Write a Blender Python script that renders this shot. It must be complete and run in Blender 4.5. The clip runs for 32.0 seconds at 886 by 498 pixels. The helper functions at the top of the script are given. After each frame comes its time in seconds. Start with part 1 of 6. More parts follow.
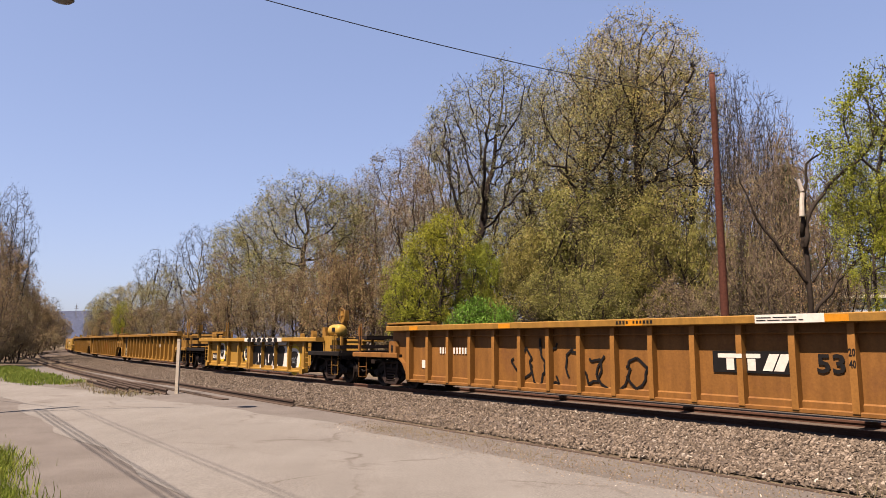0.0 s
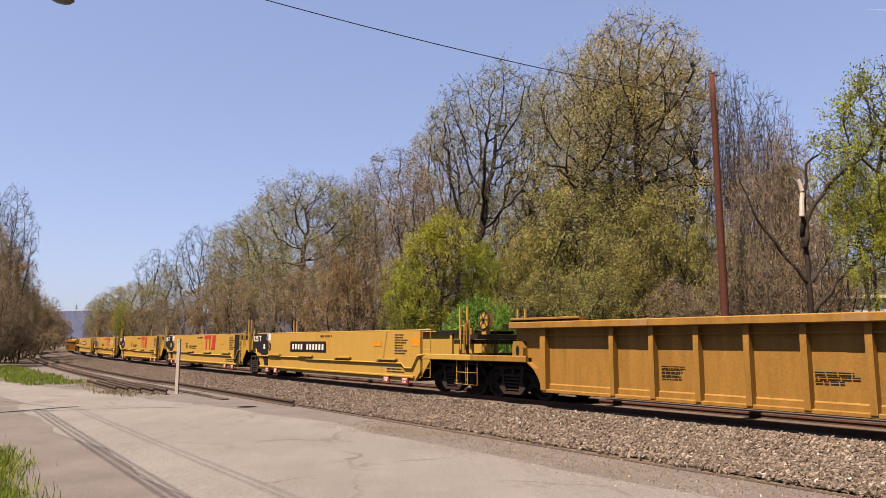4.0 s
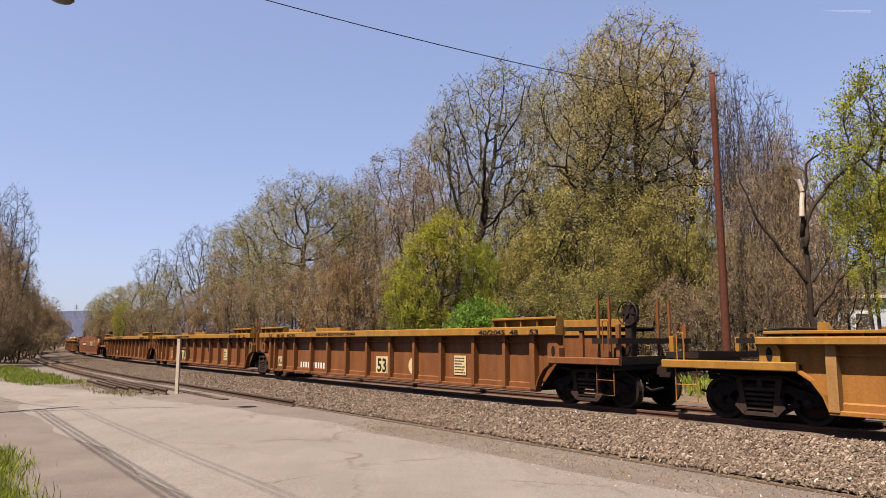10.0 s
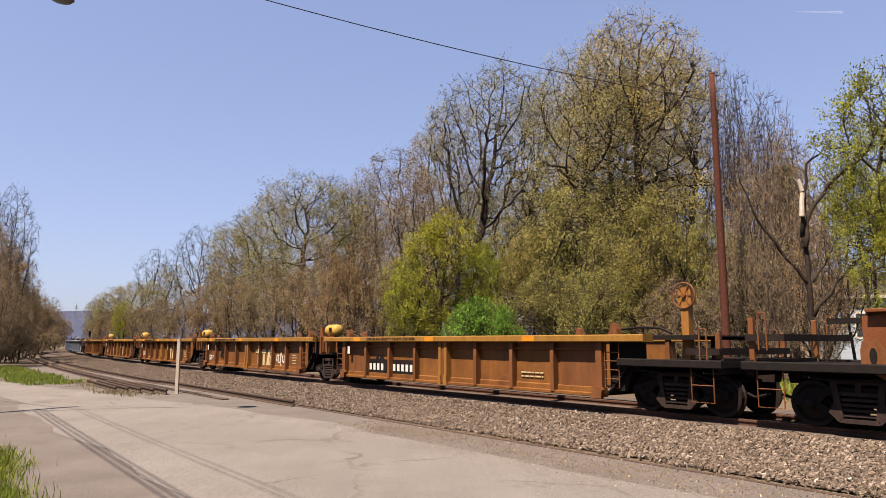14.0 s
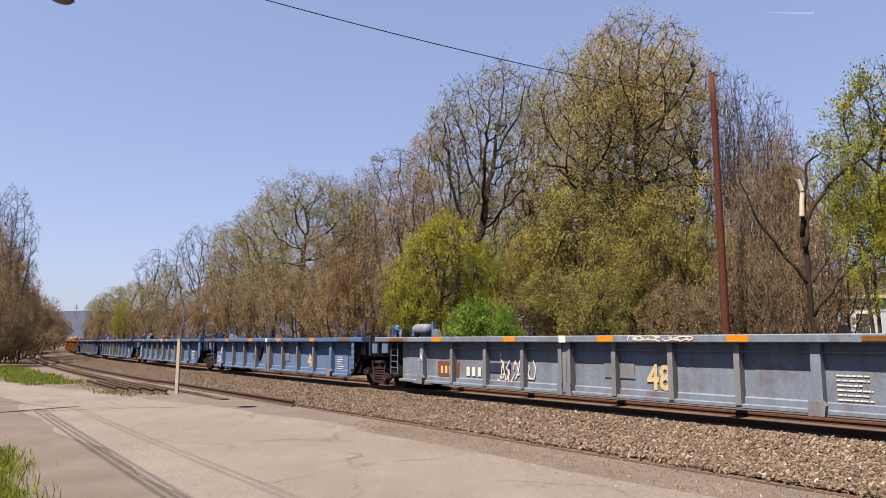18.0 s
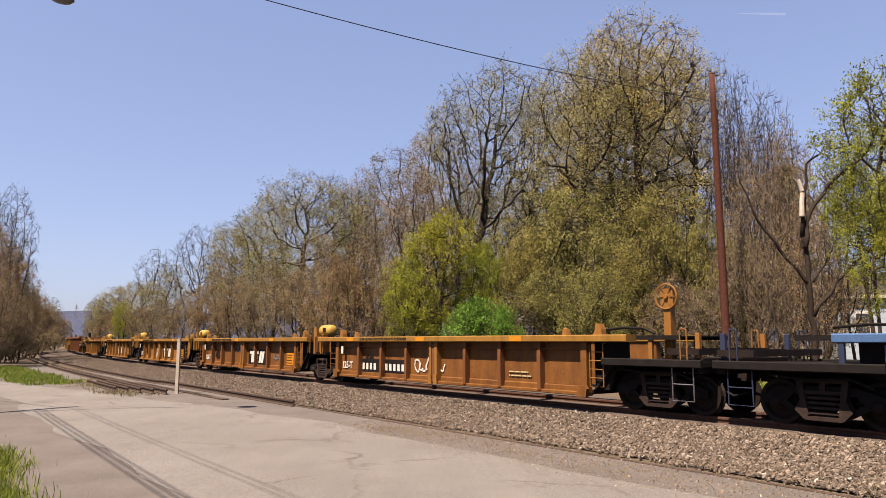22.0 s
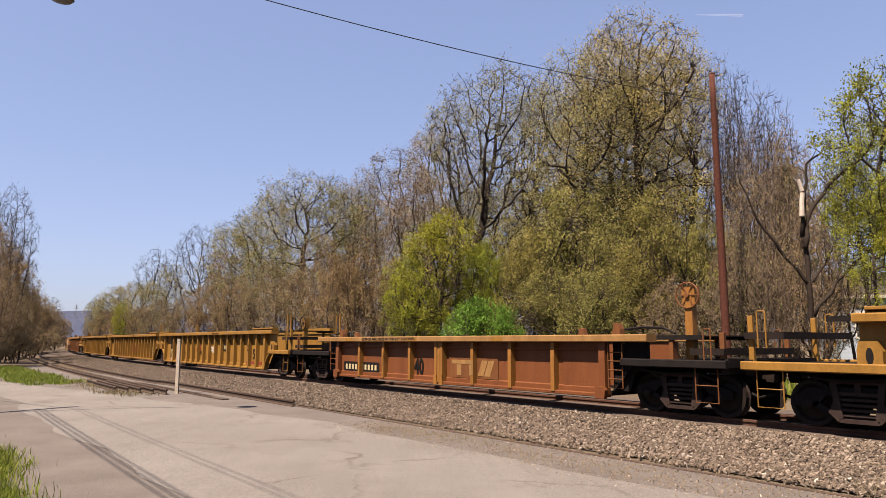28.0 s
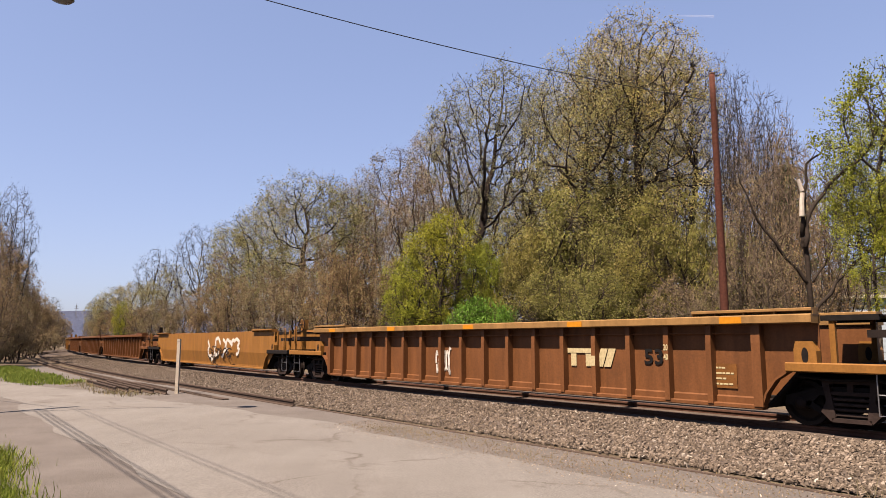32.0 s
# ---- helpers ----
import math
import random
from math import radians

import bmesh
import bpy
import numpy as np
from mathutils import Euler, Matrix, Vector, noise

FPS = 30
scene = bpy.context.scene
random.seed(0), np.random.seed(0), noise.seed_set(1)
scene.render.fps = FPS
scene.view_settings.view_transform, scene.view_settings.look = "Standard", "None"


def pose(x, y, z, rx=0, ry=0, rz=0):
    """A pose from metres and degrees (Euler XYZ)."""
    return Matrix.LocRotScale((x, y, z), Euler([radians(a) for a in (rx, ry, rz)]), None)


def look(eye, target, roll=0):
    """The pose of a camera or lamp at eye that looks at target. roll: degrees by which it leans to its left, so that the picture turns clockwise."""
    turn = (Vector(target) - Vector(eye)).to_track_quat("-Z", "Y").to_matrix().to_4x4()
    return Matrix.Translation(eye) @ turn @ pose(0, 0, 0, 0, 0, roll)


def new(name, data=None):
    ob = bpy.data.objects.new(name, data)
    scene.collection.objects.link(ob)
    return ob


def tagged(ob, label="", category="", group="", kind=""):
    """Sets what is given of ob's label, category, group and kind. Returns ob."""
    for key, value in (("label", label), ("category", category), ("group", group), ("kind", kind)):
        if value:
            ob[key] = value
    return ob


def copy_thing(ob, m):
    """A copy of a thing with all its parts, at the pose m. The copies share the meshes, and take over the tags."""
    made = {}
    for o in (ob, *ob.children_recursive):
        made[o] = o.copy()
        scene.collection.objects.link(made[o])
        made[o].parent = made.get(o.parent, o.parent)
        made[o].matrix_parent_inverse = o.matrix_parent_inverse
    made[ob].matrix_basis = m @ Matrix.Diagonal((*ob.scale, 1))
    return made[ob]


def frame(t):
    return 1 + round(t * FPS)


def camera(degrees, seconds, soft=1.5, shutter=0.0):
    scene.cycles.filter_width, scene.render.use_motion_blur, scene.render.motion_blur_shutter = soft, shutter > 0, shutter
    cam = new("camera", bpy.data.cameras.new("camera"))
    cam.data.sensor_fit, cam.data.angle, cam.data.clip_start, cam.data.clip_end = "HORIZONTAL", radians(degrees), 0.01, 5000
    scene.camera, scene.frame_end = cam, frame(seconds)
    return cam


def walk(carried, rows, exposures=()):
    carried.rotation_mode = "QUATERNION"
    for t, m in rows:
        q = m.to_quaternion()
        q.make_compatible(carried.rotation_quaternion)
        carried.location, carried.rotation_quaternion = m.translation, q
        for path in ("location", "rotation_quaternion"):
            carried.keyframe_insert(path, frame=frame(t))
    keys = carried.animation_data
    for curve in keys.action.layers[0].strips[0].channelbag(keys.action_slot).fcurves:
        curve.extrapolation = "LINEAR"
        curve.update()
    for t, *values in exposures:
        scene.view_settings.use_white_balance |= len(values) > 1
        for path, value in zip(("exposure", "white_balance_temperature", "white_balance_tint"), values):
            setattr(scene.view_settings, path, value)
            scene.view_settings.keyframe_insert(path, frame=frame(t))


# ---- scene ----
# ---- camera: on a tripod beside the road, 1.8 m over it ----
EYE = (0.0, 0.0, 1.8)
cam = camera(65.0, 32.0, soft=0.4)
CAM_POSE = pose(*EYE, 90 + 7.55, 0, 0)
walk(cam, [(0.0, CAM_POSE), (32.0, CAM_POSE)], [(0.0, 2.04, 6850, 22.0), (32.0, 2.04, 6850, 22.0)])

# ---- sky and sun ----
SUN_FROM = Vector((-0.66, -0.75, 0)).normalized()
SUN_UP = radians(61)
world = bpy.data.worlds.new("sky")
scene.world = world
world.use_nodes = True
wn = world.node_tree.nodes
sky = wn.new("ShaderNodeTexSky")
sky.sky_type = "NISHITA"
sky.sun_disc = False
sky.sun_elevation = SUN_UP
sky.sun_rotation = math.atan2(SUN_FROM.x, SUN_FROM.y)
sky.air_density = 1.0
sky.dust_density = 1.2
sky.ozone_density = 1.6
wn["Background"].inputs["Strength"].default_value = 0.075
soft = wn.new("ShaderNodeGamma")
soft.inputs["Gamma"].default_value = 0.55
world.node_tree.links.new(sky.outputs["Color"], soft.inputs["Color"])
tint = wn.new("ShaderNodeMix")
tint.data_type, tint.blend_type = "RGBA", "MULTIPLY"
tint.inputs["Factor"].default_value = 1.0
tint.inputs["B"].default_value = (0.80, 0.92, 1.16, 1)
world.node_tree.links.new(soft.outputs["Color"], tint.inputs["A"])
world.node_tree.links.new(tint.outputs["Result"], wn["Background"].inputs["Color"])
sun = new("sun", bpy.data.lights.new("sun", "SUN"))
sun.data.energy = 5.0
sun.data.angle = radians(0.4)
sun.data.color = (1.0, 0.88, 0.70)
sun.matrix_world = look((0, 0, 60), Vector((0, 0, 60)) - (SUN_FROM * math.cos(SUN_UP) + Vector((0, 0, math.sin(SUN_UP)))))


HEAD_ANGLE = radians(37.66)


# ---- materials ----
def node_mat(name):
    m = bpy.data.materials.new(name)
    m.use_nodes = True
    nt = m.node_tree
    return m, nt, nt.nodes["Principled BSDF"]


def link(nt, a, b):
    nt.links.new(a, b)


def noise_tex(nt, vec, scale, detail=4.0, rough=0.6):
    n = nt.nodes.new("ShaderNodeTexNoise")
    n.inputs["Scale"].default_value = scale
    n.inputs["Detail"].default_value = detail
    n.inputs["Roughness"].default_value = rough
    if vec is not None:
        link(nt, vec, n.inputs["Vector"])
    return n.outputs["Fac"]


def ramp(nt, fac, stops):
    r = nt.nodes.new("ShaderNodeValToRGB")
    e = r.color_ramp.elements
    while len(e) < len(stops):
        e.new(0.5)
    for k, (pos, c) in enumerate(stops):
        e[k].position = pos
        e[k].color = (*c, 1) if len(c) == 3 else c
    link(nt, fac, r.inputs["Fac"])
    return r.outputs["Color"]


def mixc(nt, fac, a, b, mode="MIX"):
    m = nt.nodes.new("ShaderNodeMix")
    m.data_type = "RGBA"
    m.blend_type = mode
    for sock, v in ((m.inputs["Factor"], fac), (m.inputs["A"], a), (m.inputs["B"], b)):
        if hasattr(v, "is_linked"):
            link(nt, v, sock)
        elif isinstance(v, (int, float)):
            sock.default_value = v
        else:
            sock.default_value = (*v, 1)
    return m.outputs["Result"]


def coords(nt, kind="Object", scale=(1, 1, 1)):
    tc = nt.nodes.new("ShaderNodeTexCoord")
    mp = nt.nodes.new("ShaderNodeMapping")
    mp.inputs["Scale"].default_value = scale
    link(nt, tc.outputs[kind], mp.inputs["Vector"])
    return mp.outputs["Vector"]


def bump(nt, bsdf, fac, strength=0.3, dist=0.02):
    b = nt.nodes.new("ShaderNodeBump")
    b.inputs["Strength"].default_value = strength
    b.inputs["Distance"].default_value = dist
    link(nt, fac, b.inputs["Height"])
    link(nt, b.outputs["Normal"], bsdf.inputs["Normal"])


def grey(v):
    return (v, v, v)


def paint(name, base, rust=(0.12, 0.045, 0.02), wear=0.35, rough=0.55, streaks=0.62):
    """Weathered railcar paint: streaks that run down, rust patches, dust."""
    m, nt, b = node_mat(name)
    info = nt.nodes.new("ShaderNodeObjectInfo")
    v = coords(nt)
    add = nt.nodes.new("ShaderNodeVectorMath")
    link(nt, v, add.inputs[0])
    link(nt, info.outputs["Location"], add.inputs[1])
    streak = nt.nodes.new("ShaderNodeMapping")
    streak.inputs["Scale"].default_value = (2.6, 2.6, 0.35)
    link(nt, add.outputs[0], streak.inputs["Vector"])
    dark = tuple(c * streaks for c in base)
    c1 = mixc(nt, ramp(nt, noise_tex(nt, streak.outputs["Vector"], 1.6, 6), [(0.35, grey(0)), (0.75, grey(1))]), base, dark)
    patch = ramp(nt, noise_tex(nt, v, 1.3, 8, 0.72), [(0.62 - 0.3 * wear, grey(0)), (0.80 - 0.2 * wear, grey(min(1, 0.3 + wear)))])
    c2 = mixc(nt, patch, c1, rust)
    fine = ramp(nt, noise_tex(nt, v, 22, 5, 0.7), [(0.3, grey(0.82)), (0.7, grey(1.12))])
    link(nt, mixc(nt, 1.0, c2, fine, "MULTIPLY"), b.inputs["Base Color"])
    b.inputs["Roughness"].default_value = rough
    b.inputs["Specular IOR Level"].default_value = 0.12
    bump(nt, b, noise_tex(nt, v, 3.0, 3), 0.12, 0.02)
    return m


def plain(name, col, rough=0.6, metal=0.0, var=0.25, scale=6.0, bumpy=0.0):
    m, nt, b = node_mat(name)
    v = coords(nt)
    f = ramp(nt, noise_tex(nt, v, scale, 5, 0.65), [(0.3, grey(1 - var)), (0.72, grey(1 + var))])
    link(nt, mixc(nt, 1.0, col, f, "MULTIPLY"), b.inputs["Base Color"])
    b.inputs["Roughness"].default_value = rough
    b.inputs["Metallic"].default_value = metal
    b.inputs["Specular IOR Level"].default_value = 0.5 if rough < 0.2 else 0.12
    if bumpy:
        bump(nt, b, noise_tex(nt, v, scale * 3, 4), bumpy, 0.02)
    return m


def leafy(name, cols, trans=0.35):
    m, nt, b = node_mat(name)
    g = nt.nodes.new("ShaderNodeNewGeometry")
    info = nt.nodes.new("ShaderNodeObjectInfo")
    c = ramp(nt, g.outputs["Random Per Island"], [(k / max(1, len(cols) - 1), q) for k, q in enumerate(cols)])
    tint = ramp(nt, info.outputs["Random"], [(0, (0.85, 0.9, 0.9)), (0.5, (1, 1, 1)), (1, (1.12, 1.02, 0.9))])
    c = mixc(nt, 1.0, c, tint, "MULTIPLY")
    link(nt, c, b.inputs["Base Color"])
    b.inputs["Roughness"].default_value = 0.6
    b.inputs["Specular IOR Level"].default_value = 0.1
    t = nt.nodes.new("ShaderNodeBsdfTranslucent")
    link(nt, c, t.inputs["Color"])
    mx = nt.nodes.new("ShaderNodeMixShader")
    mx.inputs[0].default_value = trans
    link(nt, b.outputs[0], mx.inputs[1])
    link(nt, t.outputs[0], mx.inputs[2])
    link(nt, mx.outputs[0], nt.nodes["Material Output"].inputs["Surface"])
    return m


M = {
    "yellow": paint("yellow_paint", (0.1480, 0.0775, 0.0160), wear=0.16, streaks=0.66),
    "fresh": paint("fresh_yellow_paint", (0.1780, 0.0990, 0.0190), wear=0.1, streaks=0.8),
    "bright": paint("bright_yellow_paint", (0.2028, 0.1222, 0.0242), (0.0966, 0.0499, 0.0181), wear=0.02, streaks=0.9),
    "orange": paint("weathered_orange_paint", (0.1445, 0.0661, 0.0158), wear=0.25, streaks=0.7),
    "rustorange": paint("rust_stained_orange_paint", (0.1220, 0.0545, 0.0140), (0.066, 0.027, 0.0115), wear=0.4, streaks=0.62),
    "tan": paint("faded_tan_paint", (0.1574, 0.0892, 0.0331), wear=0.25),
    "brown": paint("brown_paint", (0.0921, 0.0370, 0.0137), (0.0425, 0.0189, 0.0088), wear=0.35),
    "oxide": paint("oxide_red_paint", (0.0897, 0.0315, 0.0116), (0.0473, 0.0179, 0.0092), wear=0.25, streaks=0.75),
    "rustside": paint("rust_streaked_paint", (0.1070, 0.0446, 0.0116), (0.0440, 0.0170, 0.0074), wear=0.5),
    "blue": paint("blue_paint", (0.0500, 0.0870, 0.1600), (0.0525, 0.0367, 0.0315), wear=0.2, streaks=0.75),
    "chordblue": paint("deep_blue_paint", (0.0340, 0.0720, 0.1480), (0.0525, 0.0367, 0.0315), wear=0.15, streaks=0.8),
    "fadedblue": paint("faded_blue_paint", (0.085, 0.112, 0.150), (0.055, 0.034, 0.026), wear=0.42, streaks=0.7),
    "darkblue": paint("dark_blue_paint", (0.0157, 0.0221, 0.0446), (0.0210, 0.0157, 0.0157), wear=0.3),
    "greyblue": paint("grey_blue_paint", (0.0892, 0.0997, 0.1155), (0.0525, 0.0367, 0.0315), wear=0.3),
    "black": paint("black_panel_paint", (0.0070, 0.0054, 0.0051), (0.0160, 0.0080, 0.0048), wear=0.25),
    # near-black steel: shade under the cars is put into its colour
    "under": plain("greasy_dark_steel", (0.0045, 0.0035, 0.0032), 0.8, 0.0, 0.5, 5, 0.2),
    "truck": plain("rusty_cast_steel", (0.0075, 0.0048, 0.0040), 0.8, 0.0, 0.5, 4, 0.3),
    # paler steel, for the sunlit middle of the same side frames
    "casting": plain("dusty_cast_steel", (0.0175, 0.0115, 0.0098), 0.8, 0.0, 0.4, 6, 0.3),
    "wheel": plain("brown_wheel_steel", (0.0096, 0.0067, 0.0057), 0.6, 0.1, 0.4, 5),
    "tread": plain("worn_bright_steel", (0.1837, 0.1732, 0.1627), 0.35, 0.9, 0.2, 8),
    "white": plain("white_paint", (0.3149, 0.2991, 0.2729), 0.6, 0, 0.12, 9),
    "ink": plain("black_paint", (0.0042, 0.0038, 0.0038), 0.6, 0, 0.3, 9),
    "red": plain("red_paint", (0.1889, 0.0184, 0.0084), 0.55, 0, 0.15, 8),
    "maroon": plain("maroon_paint", (0.1155, 0.0210, 0.0157), 0.6, 0, 0.2, 8),
    "lemon": plain("lemon_spray_paint", (0.300, 0.215, 0.012), 0.6, 0, 0.2, 6),
    "reflect": plain("orange_reflective_tape", (0.2624, 0.1050, 0.0063), 0.45, 0, 0.15, 12),
    "cream": plain("cream_stencil", (0.2362, 0.1994, 0.1155), 0.6, 0, 0.25, 14),
    "tank": plain("cream_yellow_enamel", (0.2099, 0.1312, 0.0289), 0.45, 0, 0.2, 5),
    "rail": plain("rusty_rail", (0.0546, 0.0273, 0.0189), 0.7, 0.2, 0.3, 9, 0.1),
    "oldrail": plain("dirt_caked_rail", (0.034, 0.0235, 0.0180), 0.9, 0, 0.3, 9, 0.2),
    "railtop": plain("polished_rail_head", (0.2204, 0.1994, 0.1889), 0.3, 0.9, 0.15, 9),
    "tie": plain("weathered_tie", (0.0446, 0.0326, 0.0252), 0.9, 0, 0.4, 7, 0.5),
    "pole": plain("red_brown_pole_wood", (0.0391, 0.0136, 0.0087), 0.85, 0, 0.35, 9, 0.4),
    "postwood": plain("weathered_white_post", (0.2204, 0.1942, 0.1574), 0.8, 0, 0.2, 12, 0.2),
    "wire": plain("black_cable", (0.0105, 0.0105, 0.0116), 0.6, 0, 0.1, 3),
    "galv": plain("galvanised_steel", (0.1259, 0.1259, 0.1302), 0.4, 0.7, 0.15, 10),
    "bark": plain("grey_brown_bark", (0.0275, 0.0210, 0.0158), 0.9, 0, 0.4, 8, 0.5),
    "darkbark": plain("dark_bark", (0.0168, 0.0126, 0.0097), 0.9, 0, 0.4, 8, 0.5),
    "twig": plain("brown_twigs", (0.030, 0.0215, 0.0155), 0.9, 0, 0.35, 3),
    "paletwig": plain("pale_brown_twigs", (0.080, 0.060, 0.044), 0.9, 0, 0.35, 3),
    "darktwig": plain("dark_twigs", (0.0185, 0.0140, 0.0105), 0.9, 0, 0.35, 3),
    "redtwig": plain("red_brown_twigs", (0.046, 0.0285, 0.0200), 0.9, 0, 0.35, 3),
    "deadwood": plain("bleached_wood", (0.255, 0.232, 0.200), 0.8, 0, 0.2, 9),
    "siding": plain("pale_blue_siding", (0.1889, 0.2204, 0.2624), 0.7, 0, 0.08, 4),
    "whitehouse": plain("off_white_siding", (0.3254, 0.3149, 0.2991), 0.7, 0, 0.08, 4),
    "roof": plain("grey_shingle", (0.0840, 0.0787, 0.0787), 0.85, 0, 0.3, 12),
    "glass": plain("dark_window_glass", (0.0157, 0.0184, 0.0236), 0.08, 0, 0.1, 2),
    "leaf_oak": leafy("olive_young_leaves", [(0.155, 0.146, 0.042), (0.205, 0.194, 0.062), (0.245, 0.216, 0.092), (0.235, 0.170, 0.058)], 0.2),
    "leaf_mid": leafy("pale_green_buds", [(0.120, 0.122, 0.052), (0.165, 0.160, 0.075), (0.190, 0.170, 0.105)], 0.2),
    "leaf_bare": leafy("grey_buds", [(0.1196, 0.0957, 0.0678), (0.1436, 0.1196, 0.0838), (0.1237, 0.1156, 0.0638)], 0.15),
    "leaf_olive": leafy("yellow_olive_leaves", [(0.110, 0.112, 0.036), (0.150, 0.146, 0.050), (0.165, 0.142, 0.062), (0.155, 0.115, 0.060)], 0.2),
    "leaf_spring": leafy("yellow_green_leaves", [(0.090, 0.108, 0.0098), (0.132, 0.150, 0.0138), (0.170, 0.178, 0.020)], 0.2),
    "leaf_brush": leafy("tan_buds", [(0.1004, 0.0682, 0.0395), (0.1292, 0.0933, 0.0539), (0.1292, 0.1041, 0.0539), (0.1004, 0.0933, 0.0395)], 0.15),
    "leaf_thick": leafy("dull_olive_leaves", [(0.095, 0.100, 0.022), (0.140, 0.138, 0.032), (0.135, 0.115, 0.042), (0.105, 0.095, 0.030)], 0.25),
    "leaf_green": leafy("fresh_green_leaves", [(0.042, 0.098, 0.010), (0.062, 0.132, 0.014), (0.088, 0.152, 0.020)], 0.2),
    "leaf_pine": leafy("dark_needles", [(0.0249, 0.0449, 0.0175), (0.0449, 0.0698, 0.0249)], 0.15),
    "grass": leafy("grass_blades", [(0.0499, 0.0798, 0.0100), (0.0897, 0.1196, 0.0149), (0.1296, 0.1396, 0.0299)], 0.3),
    "straw": leafy("dry_straw", [(0.1549, 0.1248, 0.0731), (0.1205, 0.0947, 0.0517), (0.0947, 0.0861, 0.0387)], 0.2),
}


def vapour_mat():
    m, nt, b = node_mat("vapour")
    b.inputs["Base Color"].default_value = (0.9, 0.9, 0.92, 1)
    b.inputs["Roughness"].default_value = 1.0
    b.inputs["Alpha"].default_value = 0.06
    return m


M["vapour"] = vapour_mat()


def stone_mat(name, k):
    m, nt, b = node_mat(name)
    g = nt.nodes.new("ShaderNodeNewGeometry")
    c = ramp(nt, g.outputs["Random Per Island"], [(q, tuple(k * e for e in col)) for q, col in [(0, (0.052, 0.041, 0.031)), (0.4, (0.090, 0.071, 0.054)), (0.75, (0.118, 0.094, 0.073)), (0.97, (0.146, 0.121, 0.098)), (1, (0.24, 0.22, 0.19))]])
    link(nt, c, b.inputs["Base Color"])
    b.inputs["Roughness"].default_value = 0.9
    b.inputs["Specular IOR Level"].default_value = 0.1
    return m


def earth_mat(name, stops, scale, fine, fscale, bumpy, patches=None, cracks=False):
    m, nt, b = node_mat(name)
    v = coords(nt)
    c = ramp(nt, noise_tex(nt, v, scale, 8, 0.65), stops)
    f = ramp(nt, noise_tex(nt, v, fscale, 4, 0.7), [(0.3, grey(1 - fine)), (0.7, grey(1 + fine))])
    c = mixc(nt, 1.0, c, f, "MULTIPLY")
    if patches:
        c = mixc(nt, ramp(nt, noise_tex(nt, v, patches[0], 6, 0.7), [(0.55, grey(0)), (0.7, grey(1))]), c, patches[1])
    if cracks:
        warp = nt.nodes.new("ShaderNodeVectorMath")
        warp.operation = "MULTIPLY_ADD"
        nz = nt.nodes.new("ShaderNodeTexNoise")
        nz.inputs["Scale"].default_value = 1.3
        nz.inputs["Detail"].default_value = 6
        link(nt, v, nz.inputs["Vector"])
        link(nt, nz.outputs["Color"], warp.inputs[0])
        warp.inputs[1].default_value = (1.6, 1.6, 0)
        link(nt, v, warp.inputs[2])
        vo = nt.nodes.new("ShaderNodeTexVoronoi")
        vo.feature = "DISTANCE_TO_EDGE"
        vo.inputs["Scale"].default_value = 0.28
        link(nt, warp.outputs[0], vo.inputs["Vector"])
        line = ramp(nt, vo.outputs["Distance"], [(0.0, grey(1)), (0.016, grey(0))])
        mask = ramp(nt, noise_tex(nt, v, 0.6, 3), [(0.44, grey(0)), (0.60, grey(0.85))])
        c = mixc(nt, mixc(nt, 1.0, line, mask, "MULTIPLY"), c, (0.05, 0.042, 0.036))
        turn = nt.nodes.new("ShaderNodeMapping")
        turn.inputs["Rotation"].default_value = (0, 0, -HEAD_ANGLE)
        turn.inputs["Scale"].default_value = (1.4, 0.06, 1)
        link(nt, v, turn.inputs["Vector"])
        lanes = ramp(nt, noise_tex(nt, turn.outputs["Vector"], 1.0, 5), [(0.35, grey(0.95)), (0.65, grey(1.04))])
        c = mixc(nt, 1.0, c, lanes, "MULTIPLY")
        spots = ramp(nt, noise_tex(nt, v, 5.0, 6, 0.75), [(0.66, grey(0)), (0.72, grey(0.55))])
        c = mixc(nt, spots, c, (0.075, 0.062, 0.053))
    link(nt, c, b.inputs["Base Color"])
    b.inputs["Roughness"].default_value = 0.92
    b.inputs["Specular IOR Level"].default_value = 0.1
    bump(nt, b, noise_tex(nt, v, fscale, 5, 0.7), bumpy, 0.03)
    return m


M["stone"] = stone_mat("ballast_stone", 1.0)
M["grit"] = stone_mat("pale_grit", 1.35)
M["ground"] = earth_mat("dirt_and_litter", [(0.3, (0.0472, 0.0346, 0.0236)), (0.55, (0.0672, 0.0530, 0.0362)), (0.75, (0.0551, 0.0494, 0.0241))], 0.25, 0.3, 14, 0.6)
M["road"] = earth_mat("worn_pale_asphalt", [(0.3, (0.0810, 0.0756, 0.0697)), (0.5, (0.0923, 0.0872, 0.0812)), (0.7, (0.1035, 0.0987, 0.0931))], 0.35, 0.34, 40, 0.6, cracks=True)
M["shoulder"] = earth_mat("grey_gravel_shoulder", [(0.3, (0.0571, 0.0509, 0.0459)), (0.55, (0.0725, 0.0655, 0.0603)), (0.75, (0.0844, 0.0771, 0.0710))], 0.8, 0.25, 45, 0.6)
M["bed"] = earth_mat("ballast_bed", [(0.3, (0.0420, 0.0336, 0.0273)), (0.7, (0.0672, 0.0535, 0.0441))], 2.0, 0.4, 18, 1.0)
M["lawn"] = earth_mat("lawn", [(0.3, (0.0420, 0.0682, 0.0157)), (0.7, (0.0682, 0.0945, 0.0236))], 1.0, 0.3, 30, 0.6)
